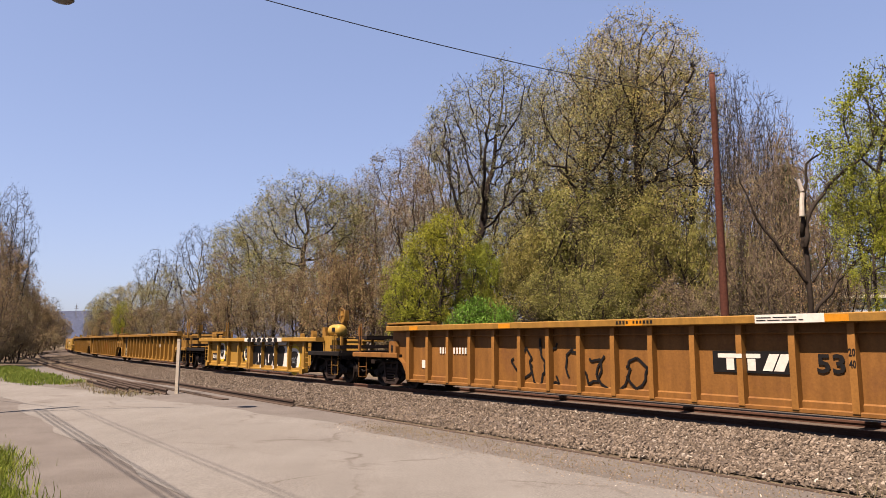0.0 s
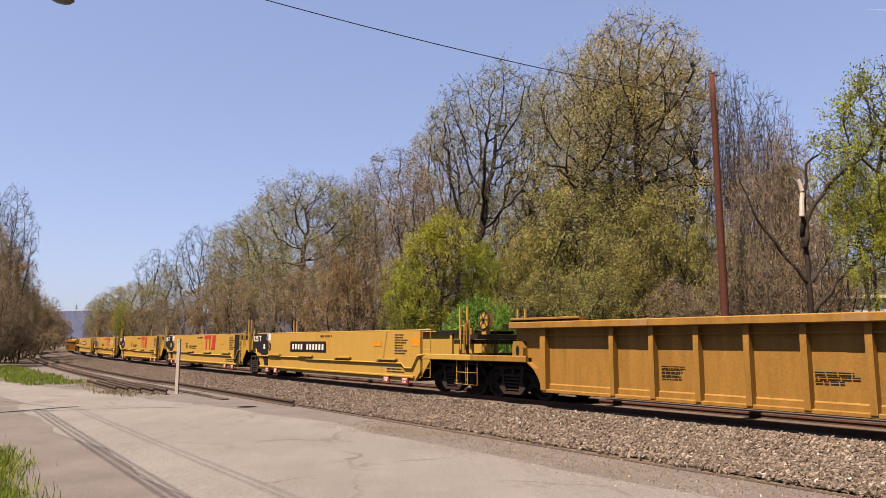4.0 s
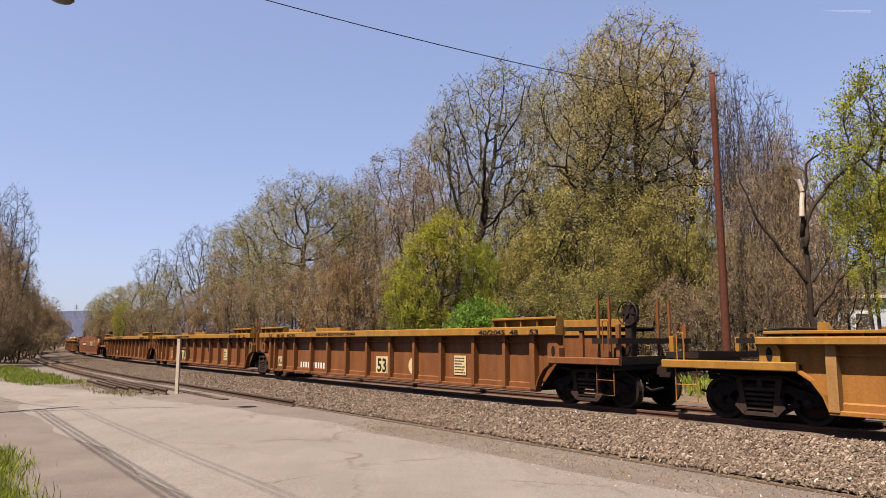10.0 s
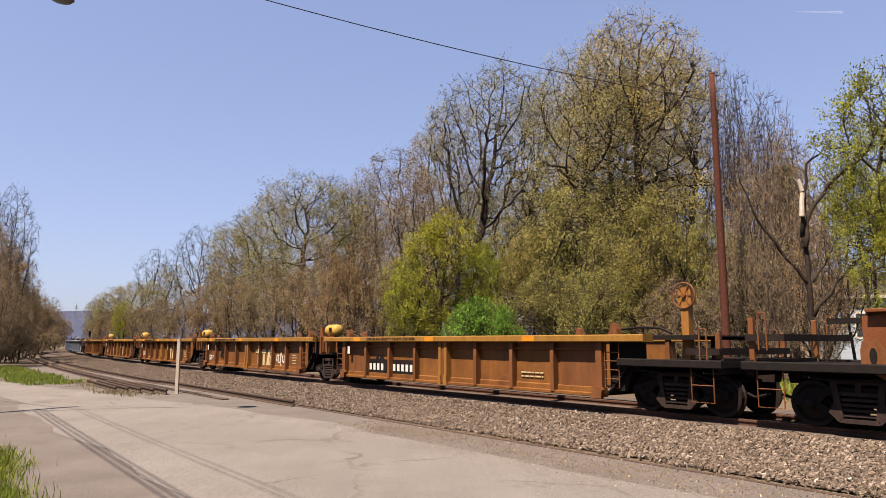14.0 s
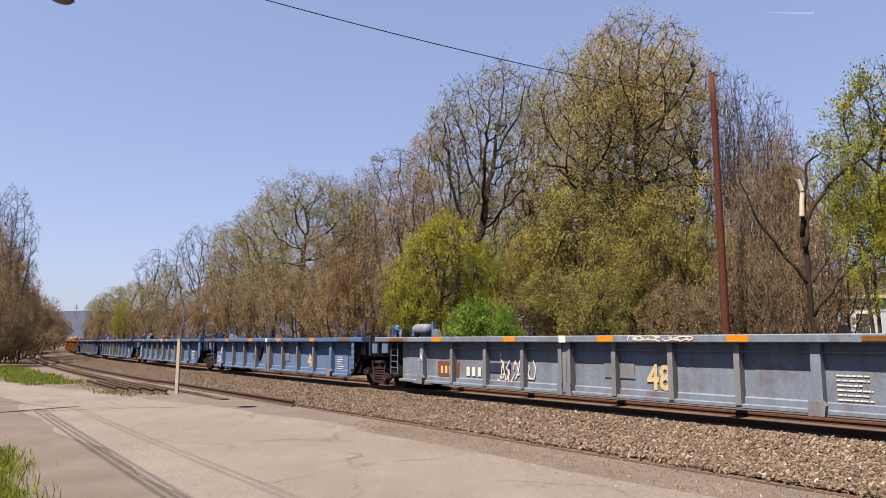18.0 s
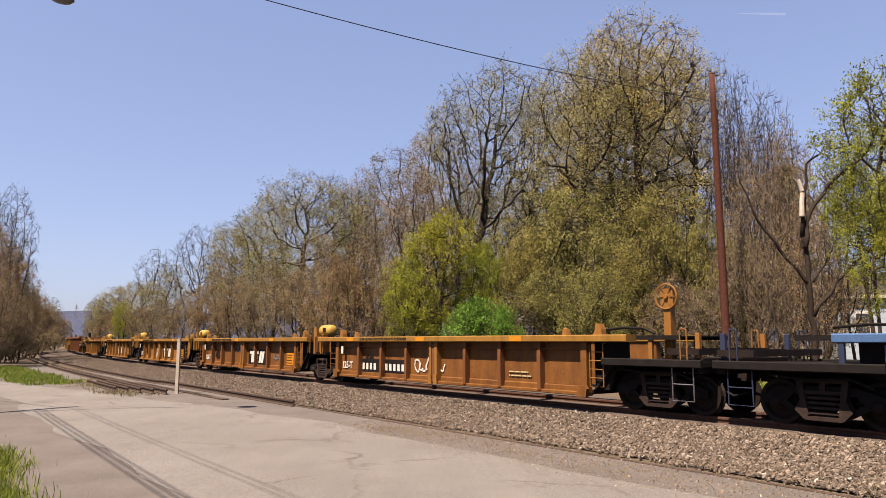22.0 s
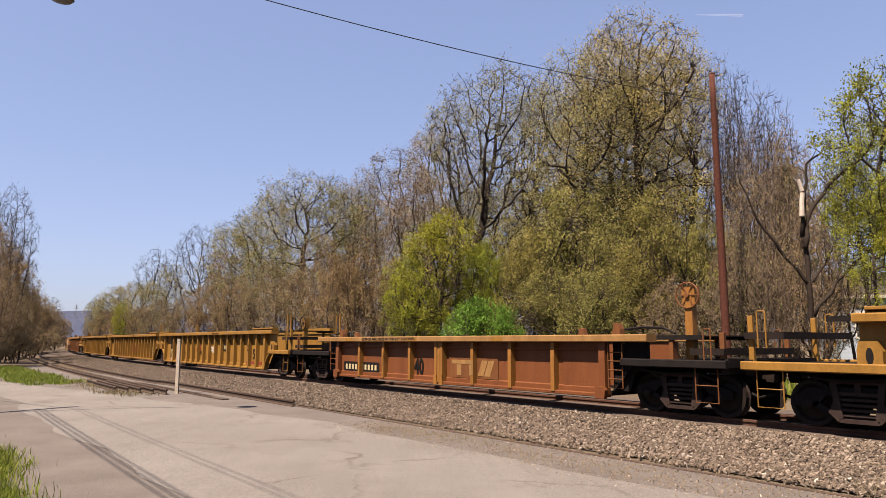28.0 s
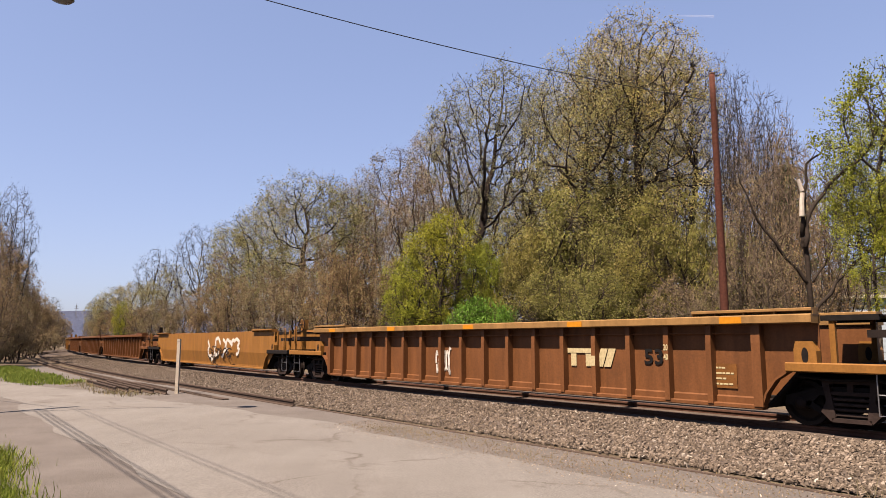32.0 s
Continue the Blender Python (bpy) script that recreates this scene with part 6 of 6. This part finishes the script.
WOOD = {
    "oak": models((21, 22, 24), "tree", "tall dark-limbed tree with sparse yellow-olive young leaves", "tree", "darkbark", "darktwig", "leaf_oak", 28000, 0.094, 0.24, keep=0.68,
                  height=20, radius=4.4, base=0.2, leader=0.55, belly=0.6, lobes=34, count=1500, step=0.5, trunk_r=0.30),
    "mid": models((25, 26), "tree", "tall dark-limbed tree with few pale green buds", "tree", "darkbark", "darktwig", "leaf_mid", 17000, 0.094, 0.22, keep=0.6,
                  height=20, radius=4.4, base=0.34, belly=0.6, lobes=26, count=1200, step=0.55, trunk_r=0.28),
    "pink": models((35, 36), "tree", "slender tree with pinkish-grey buds on bare twigs", "tree", "bark", "redtwig", "leaf_bare", 12000, 0.115, 0.2, keep=0.6,
                   height=18, radius=3.6, base=0.22, belly=0.5, lobes=24, count=900, step=0.6, trunk_r=0.19),
    "bare": models((31, 32), "tree", "bare grey tree with fine upright twigs", "tree", "darkbark", "darktwig", "leaf_bare", 1200, 0.11, 0.12, keep=0.4,
                   height=17, radius=3.8, base=0.2, belly=0.62, lobes=26, count=900, step=0.55, trunk_r=0.2, twigs=3, twig_len=0.8, up=0.16),
    "dome": models((41, 42, 44), "tree", "rounded tree in thin olive-brown spring leaf", "tree", "darkbark", "darktwig", "leaf_olive", 22000, 0.125, 0.26, keep=0.65,
                   height=17, radius=5.0, base=0.16, leader=0.5, belly=0.5, lobes=30, count=1200, step=0.6, trunk_r=0.26),
    "tan": models((61, 62, 64), "thicket", "brown thicket of budding twiggy stems", "shrub", "bark", "redtwig", "leaf_brush", 14000, 0.12, 0.17, group="undergrowth", keep=0.65,
                  height=9, radius=3.4, base=0.08, belly=0.45, lobes=22, count=700, step=0.5, trunk_r=0.10, stems=4),
    "spring": models((51, 52), "tree", "small tree in fresh yellow-green leaf", "tree", "darkbark", "darktwig", "leaf_spring", 22000, 0.11, 0.18, keep=0.6,
                     height=9, radius=3.4, base=0.1, leader=0.6, belly=0.4, lobes=24, count=700, step=0.5, trunk_r=0.13, stems=2),
    "right": models((53, 54), "tree", "tree in fresh yellow-green leaf over a bare trunk", "tree", "bark", "darktwig", "leaf_spring", 17000, 0.105, 0.17, keep=0.55,
                    height=13, radius=3.0, base=0.34, leader=0.6, belly=0.5, lobes=22, count=750, step=0.5, trunk_r=0.16),
    "shrub": models((71, 72, 74), "tree", "small bushy tree in dull olive leaf", "tree", "darkbark", "darktwig", "leaf_thick", 19000, 0.112, 0.17, group="undergrowth", keep=0.5,
                    height=8, radius=3.0, base=0.12, leader=0.6, belly=0.5, lobes=22, count=750, step=0.45, trunk_r=0.14, stems=2),
    "tangle": models((81, 82, 84), "thicket", "tangle of bare brown stems with a few buds", "shrub", "bark", "paletwig", "leaf_brush", 4000, 0.11, 0.16, group="undergrowth", keep=0.6,
                     height=8, radius=2.8, base=0.06, belly=0.5, lobes=20, count=700, step=0.45, trunk_r=0.09, stems=5, twigs=3, wander=0.3),
    "bush": models((91,), "bush", "bright green leafy bush", "bush", "bark", "twig", "leaf_green", 9000, 0.12, 0.14, group="undergrowth", keep=0.8,
                   height=3.6, radius=2.0, base=0.06, belly=0.4, lobes=14, count=420, step=0.3, trunk_r=0.05, stems=4, twig_len=0.4),
}
tree_rng = random.Random(11)


def plant(kind, spots):
    """Stands a model of this kind, scaled to height and crown radius, at each (x, y, height, radius)."""
    for i, (x, y, h, r) in enumerate(spots):
        ob = WOOD[kind][i % len(WOOD[kind])]
        m = Matrix.Translation((x, y, ground_z(x, y))) @ Matrix.Rotation(tree_rng.uniform(0, 6.28), 4, "Z")
        k = r / ob["r"]
        if ob["used"] == 0:
            ob["used"] = 1
            ob.matrix_basis = m
        else:
            ob = copy_thing(ob, m)
        ob.scale = (k, k, h / ob["h"])


plant("oak", [(12.6, 43.2, 22.6, 4.9), (8.9, 43.2, 20.4, 4.1), (16.0, 47.0, 22.5, 3.6), (12.2, 48.7, 24.0, 4.2), (15.7, 59.2, 25.2, 6.4)])
plant("mid", [(4.2, 51.2, 22.6, 5.0), (1.4, 69.0, 25.8, 4.8), (9.7, 67.6, 27.3, 4.1)])
plant("pink", [(-4.1, 66.4, 20.3, 4.3), (-0.7, 79.2, 26.2, 4.9), (-7.9, 79.1, 21.8, 4.1), (-2.0, 56.4, 15.7, 3.2), (-10.9, 85.5, 21.6, 4.0)])
plant("dome", [(-14.3, 72.5, 19.3, 6.3), (-10.5, 77.6, 18.8, 4.8), (-25.2, 102.7, 24.3, 5.6), (-22.7, 81.6, 16.9, 5.0), (-30.6, 100.0, 17.8, 4.2), (-44.0, 112.9, 13.9, 3.8), (-50.6, 120.4, 12.2, 3.6), (10.2, 70.3, 19.2, 7.3), (20.4, 59.5, 20.1, 5.1), (5.5, 84.3, 20.6, 8.7), (-1.6, 98.8, 21.4, 9.3), (16.4, 72.0, 19.7, 7.5)])
plant("bare", [(-35.8, 100.9, 18.4, 4.1), (-59.8, 144.2, 20.8, 4.2), (17.7, 43.1, 19.9, 1.6), (20.4, 46.1, 20.0, 1.9), (15.7, 37.4, 15.2, 1.2), (20.1, 41.6, 16.9, 1.7), (15.6, 34.2, 12.7, 1.3), (-16.7, 104.0, 26.8, 4.3), (19.8, 33.7, 10.1, 1.4)])
plant("tan", [(-5.5, 47.5, 8.7, 2.4), (-7.6, 48.7, 7.7, 2.4), (-11.4, 54.2, 7.0, 2.6), (-15.7, 62.1, 8.6, 2.5), (-19.1, 65.4, 7.6, 2.4), (-23.1, 69.5, 7.2, 2.3), (-29.6, 79.5, 7.3, 2.6), (-36.7, 90.8, 7.0, 2.5), (-3.5, 46.5, 7.0, 1.7), (-10.8, 60.3, 10.6, 3.0), (-44.4, 103.5, 6.9, 2.5), (-25.6, 80.6, 11.7, 2.9), (-10.3, 90.1, 10.7, 6.6), (-4.2, 84.4, 10.8, 6.2), (20.4, 46.1, 7.4, 3.4), (23.9, 44.8, 7.2, 3.3), (6.0, 83.5, 10.0, 7.4)])
plant("spring", [(0.0, 43.3, 9.5, 3.1), (-2.0, 42.7, 7.1, 2.0), (2.5, 43.3, 7.7, 1.8), (-56.2, 122.4, 8.6, 2.0)])
plant("right", [(17.0, 25.9, 12.2, 2.3), (18.7, 30.3, 11.8, 1.8), (19.9, 28.7, 12.0, 2.1), (15.9, 25.6, 8.0, 1.3)])
plant("shrub", [(10.8, 32.3, 9.1, 2.1), (7.0, 39.0, 10.1, 2.9), (4.9, 38.4, 7.5, 2.0), (8.5, 35.3, 7.3, 2.2), (9.2, 32.7, 6.2, 1.7), (11.9, 31.7, 7.1, 1.4), (5.2, 33.0, 5.2, 1.7), (7.0, 31.6, 4.8, 1.7), (13.4, 32.2, 6.4, 1.4), (4.5, 45.7, 9.4, 2.4), (11.6, 44.6, 11.6, 2.9), (9.4, 50.8, 9.2, 3.7), (14.3, 44.2, 8.2, 3.2)])
plant("tangle", [(13.2, 29.2, 8.9, 1.6), (17.9, 36.2, 12.2, 1.9), (19.9, 36.9, 11.6, 2.0), (12.2, 28.8, 6.2, 1.3), (13.0, 27.8, 5.5, 1.2), (19.3, 42.5, 15.0, 1.9), (22.2, 43.8, 15.4, 2.0), (9.9, 30.1, 4.4, 1.6), (10.8, 29.0, 4.0, 1.4), (17.3, 32.1, 8.0, 1.6)])
plant("bush", [(2.0, 34.0, 3.8, 1.5), (0.9, 36.3, 3.5, 1.1), (3.0, 32.6, 3.4, 0.8)])
plant("dome", [(-73.3, 165, 15.7, 4.9), (-80.7, 172, 14.9, 5.4), (-85.8, 176, 13.5, 3.9), (-99.7, 200, 13.5, 3.0)])
plant("tan", [(-68.1, 150, 8.7, 3.2), (-76.8, 160, 8.6, 2.8), (-85.0, 172, 8.2, 2.5), (-95.7, 190, 7.4, 2.1)])
plant("bare", [(-38.9, 62, 15.7, 2.4), (-78.4, 140, 10.6, 2.0), (-45.4, 70, 15.6, 2.9)])
plant("tan", [(-35.4, 54, 10.6, 2.6), (-40.6, 64, 10.7, 2.6), (-45.4, 74, 10.1, 2.3), (-52.9, 88, 9.7, 2.1), (-60.0, 102, 9.3, 2.6), (-74.0, 130, 8.5, 2.9), (-88.4, 160, 8.3, 2.8), (-103.1, 190, 7.4, 2.5), (-66.4, 115, 8.9, 2.8), (-78.4, 140, 6.6, 2.5), (-37.0, 60, 5.2, 1.8), (-31.9, 50, 5.8, 1.8), (-63.7, 110, 5.5, 2.3)])
plant("tan", [(-42.0, 70, 3.6, 2.3), (-54.5, 95, 3.4, 2.3), (-35.0, 56, 3.1, 1.9), (-72.2, 130, 3.6, 2.3)])
plant("tangle", [(-34.1, 56, 3.6, 1.8), (-43.8, 75, 4.3, 1.8), (-31.1, 48, 6.8, 1.9)])

for spare in [m for kind in WOOD.values() for m in kind]:
    if spare["used"] == 0:
        for o in [*spare.children, spare]:
            bpy.data.objects.remove(o)

# ---- the dead tree, the pine, the houses behind ----
dead = thing("tree", "gnarled half-dead tree with a split pale branch stub", "tree", "trees", at=(14.5, 27.5, 0.2))
DEAD = (("trunk", 0.13, 0.09, ((0.1, -0.3), (0.06, 1.9), (0.04, 2.57), (0.02, 3.9), (-0.04, 5.27), (-0.12, 5.72))),
        ("limb", 0.09, 0.03, ((0.01, 3.8), (-0.54, 4.59), (-1.27, 5.5), (-2.09, 6.87), (-2.57, 8.5))),
        ("limb", 0.10, 0.025, ((-0.04, 5.27), (0.22, 6.76), (1.04, 7.8), (2.88, 9.33), (3.12, 10.87), (2.42, 12.3))),
        ("limb", 0.09, 0.03, ((-0.12, 5.72), (0.05, 7.57), (0.26, 8.74), (0.93, 9.33))),
        ("limb", 0.09, 0.03, ((0.11, 2.57), (1.1, 3.91), (2.31, 5.04), (3.49, 5.72))),
        ("limb", 0.05, 0.02, ((0.02, 3.91), (0.7, 4.59), (1.1, 5.5), (2.33, 5.27))))
dead_rng = random.Random(7)
for nm, r0, r1, pts in DEAD:
    path = []
    for (ax, az), (bx, bz) in zip(pts, pts[1:]):
        for q in range(3):
            path.append((ax + (bx - ax) * q / 3 + dead_rng.gauss(0, 0.04), dead_rng.gauss(0, 0.06), az + (bz - az) * q / 3))
    path.append((pts[-1][0], 0, pts[-1][1]))
    part(nm, Shape().tube(path, r0, 8, r1), M["darkbark"], dead, smooth=True)
    if nm == "limb":
        for k in range(3, len(path) - 1):
            a = dead_rng.uniform(0, 6.28)
            e = Vector(path[k]) + Vector((math.cos(a) * 0.6, math.sin(a) * 0.4, dead_rng.uniform(0.1, 0.9)))
            part("twig", Shape().tube([path[k], Vector(path[k]).lerp(e, 0.5) + Vector((0, 0, 0.08)), e], 0.02, 4, 0.006), M["twig"], dead)
part("stub", Shape().tube([(-0.15, -0.12, 6.55), (-0.12, -0.12, 7.1), (-0.07, -0.12, 7.50)], 0.10, 7, 0.085), M["deadwood"], dead, "pale split wood")
part("stub", Shape().tube([(-0.08, -0.12, 7.58), (-0.2, -0.12, 8.05)], 0.085, 7, 0.07), M["deadwood"], dead, "pale split wood")

pine = thing("pine", "dark green pine behind the thicket", "tree", "trees", at=(22.4, 44.5, 0.2))
part("trunk", Shape().tube([(0, 0, z) for z in np.linspace(0, 13, 8)], 0.2, 8, 0.04), M["bark"], pine)
pine_tips = []
pr = random.Random(3)
for k in range(150):
    z = 3.5 + 9.3 * k / 150
    a, ln = k * 2.4, 2.9 * (1.05 - (z - 3.5) / 10) * pr.uniform(0.4, 1.2)
    pine_tips += [(math.cos(a) * ln * q, math.sin(a) * ln * q, z + 0.15 * q, 0) for q in (0.4, 0.6, 0.8, 1.0)]
needles = new("crown", leaf_mesh("crown", np.array(pine_tips), 5000, 0.24, 0.2, M["leaf_pine"], 5, 1.0))
needles.parent = pine


def house(x, y, rz, w, dpt, h, roof_h, wall_m, label):
    ob = thing("house", label, "house", "houses behind the trees", at=(x, y, 0.2), rz=radians(rz))
    for nm, x0, x1, y0, y1 in (("front_wall", -w / 2, w / 2, -dpt / 2, -dpt / 2 + 0.2), ("back_wall", -w / 2, w / 2, dpt / 2 - 0.2, dpt / 2), ("side_wall", -w / 2, -w / 2 + 0.2, -dpt / 2 + 0.2, dpt / 2 - 0.2), ("side_wall", w / 2 - 0.2, w / 2, -dpt / 2 + 0.2, dpt / 2 - 0.2)):
        s = Shape()
        n = int(h / 0.2)
        for k in range(n):
            s.box(x0 - 0.01 * (k % 2), x1 + 0.01 * (k % 2), y0 - 0.01 * (k % 2), y1, -0.3 + k * (h + 0.3) / n, -0.3 + (k + 1) * (h + 0.3) / n)
        part(nm, s, wall_m, ob, kind="stuff")
    part("roof", Shape().prism([(-w / 2 - 0.5, h), (w / 2 + 0.5, h), (w / 2 - 1.0, h + roof_h), (-w / 2 + 1.0, h + roof_h)], -dpt / 2 - 0.4, dpt / 2 + 0.4), M["roof"], ob)
    part("fascia", Shape().box(-w / 2 - 0.5, w / 2 + 0.5, -dpt / 2 - 0.44, -dpt / 2 - 0.4, h - 0.12, h + 0.1), M["white"], ob)
    for k in range(3):
        xx = -w / 2 + w * (k + 0.5) / 3
        wd = part("window", Shape().box(xx - 0.55, xx + 0.55, -dpt / 2 - 0.05, -dpt / 2 - 0.01, h * 0.35, h * 0.78), M["white"], ob, "white framed window")
        part("pane", Shape().box(xx - 0.45, xx + 0.45, -dpt / 2 - 0.07, -dpt / 2 - 0.05, h * 0.39, h * 0.74), M["glass"], wd)
    return ob


house(36.5, 56, -18, 10, 7, 5.0, 1.8, M["siding"], "pale blue-grey house behind the trees")
house(17.0, 72, 10, 9, 7, 4.6, 1.8, M["whitehouse"], "off-white house hidden behind the trees")
house(25.0, 66, 0, 7, 6, 4.0, 1.6, M["whitehouse"], "off-white house hidden behind the trees")
sheet("lawn", [(24, 36, 0.32), (48, 30, 0.32), (60, 60, 0.32), (26, 64, 0.32)], [(0, 1, 2, 3)], M["lawn"], "structure", "mown green lawn by the house", "lawn")

# ---- a vapour trail far up ----
trail = thing("vapour_trail", "faint white vapour trail in the sky", "vapour trail")
part("streak", Shape().tube([(-70, 0, 0), (-30, 0, 0.5), (20, 0, 1.5), (70, 0, 2)], 0.8, 6, 3.2), M["vapour"], trail)


# ---- grass and weeds ----
def blades(name, spots, height, width, material, label, seed):
    g = np.random.default_rng(seed)
    p = np.array(spots)
    n = len(p)
    h = height * g.uniform(0.4, 1.3, n)
    a = g.uniform(0, 6.28, n)
    side = np.stack([np.cos(a), np.sin(a), 0 * a], 1) * (width * g.uniform(0.6, 1.4, n))[:, None]
    tip = np.stack([g.normal(0, 0.35, n) * h, g.normal(0, 0.35, n) * h, h], 1)
    mid = tip * 0.5 + np.stack([0 * h, 0 * h, 0.12 * h], 1)
    v = np.stack([p - side, p + side, p + mid + side * 0.7, p + mid - side * 0.7, p + tip], 1).reshape(-1, 3)
    f = []
    for i in range(n):
        f.append((5 * i, 5 * i + 1, 5 * i + 2, 5 * i + 3))
        f.append((5 * i + 3, 5 * i + 2, 5 * i + 4))
    me = bpy.data.meshes.new(name)
    me.from_pydata(v.tolist(), [], f)
    me.materials.append(material)
    return tagged(new(name, me), label, "grass", "", "stuff")


def patch(count, p0, p1, a0, a1, clump, seed, z=0.0):
    """Clumped plan points in a band of the ground."""
    g = np.random.default_rng(seed)
    cp, ca = g.uniform(p0, p1, clump), g.uniform(a0, a1, clump)
    k = g.integers(0, clump, count)
    out = []
    for i in range(count):
        q = lane(cp[k[i]] + g.normal(0, 0.22), ca[k[i]] + g.normal(0, 0.3))
        out.append((q.x, q.y, z))
    return out


blades("grass", patch(16000, -0.6, 1.05, 8.0, 16.0, 170, 1), 0.14, 0.006, M["grass"], "fresh green grass tufts at the road edge", 1)
blades("grass", patch(12000, -0.2, 0.95, 8.0, 11.0, 90, 7), 0.13, 0.006, M["grass"], "fresh green grass tufts at the road edge", 7)
blades("grass", patch(13000, -0.2, 1.25, 11.0, 14.0, 110, 8), 0.14, 0.007, M["grass"], "fresh green grass tufts at the road edge", 8)
blades("grass", patch(9000, 4.2, 6.3, 33, 58, 200, 2), 0.14, 0.02, M["grass"], "green grass between the road and the siding", 2)
blades("weeds", patch(1600, 5.6, 6.9, 24, 36, 50, 3), 0.12, 0.008, M["straw"], "dry straw-coloured weeds round the siding", 3)
blades("weeds", patch(3000, 7.7, 8.6, 4, 13, 160, 4), 0.03, 0.006, M["straw"], "short dry grass along the rail", 4)
blades("weeds", patch(900, 8.9, 9.8, -6, 4, 26, 5), 0.30, 0.004, M["straw"], "dry grass stalks in the ballast", 5)
blades("grass", patch(9000, 20.5, 27.0, -12, 45, 400, 6, 0.05), 0.4, 0.03, M["grass"], "rough grass behind the track", 6)

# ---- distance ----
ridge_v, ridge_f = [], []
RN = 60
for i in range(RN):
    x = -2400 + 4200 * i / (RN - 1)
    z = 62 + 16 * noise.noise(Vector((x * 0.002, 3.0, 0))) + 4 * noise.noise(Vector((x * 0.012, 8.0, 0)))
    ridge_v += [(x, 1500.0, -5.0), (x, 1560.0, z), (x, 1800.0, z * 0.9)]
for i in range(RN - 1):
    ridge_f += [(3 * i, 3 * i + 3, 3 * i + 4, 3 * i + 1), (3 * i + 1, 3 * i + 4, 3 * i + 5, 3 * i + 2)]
# no air lies in front; the haze is in the ridge's colour
sheet("backdrop", ridge_v, ridge_f, M["hill"], "structure", "wooded ridge in the far distance, haze in its blue-grey colour", "hill")


pylon = thing("pylon", "far steel pylon standing on the ridge", "pylon", at=(-799.0, 1520.0, 58.0))
part("mast", Shape().tube([(-2.2, 0, -6), (-0.5, 0, 18), (0, 0, 26)], 0.5, 4, 0.25).tube([(2.2, 0, -6), (0.5, 0, 18), (0, 0, 26)], 0.5, 4, 0.25), M["galv"], pylon)
for z, reach in ((14, 5.0), (19, 4.0)):
    part("cross_arm", Shape().box(-reach, reach, -0.3, 0.3, z, z + 0.6), M["galv"], pylon)


def motions():
    """The train runs down the line; every wagon follows the track."""
    times = [float(t) for t in range(33)]
    for ob, front, rear in MOVERS:
        walk(ob, [(t, coach_pose(front, rear, t)) for t in times])
    # the vapour trail drifts slowly across
    walk(trail, [(t, pose(1316 - 21.7 * (t - 6.0), 2000.0, 998.0 - 0.7 * (t - 6.0), 0, 2)) for t in (0.0, 16.0, 32.0)])


motions()
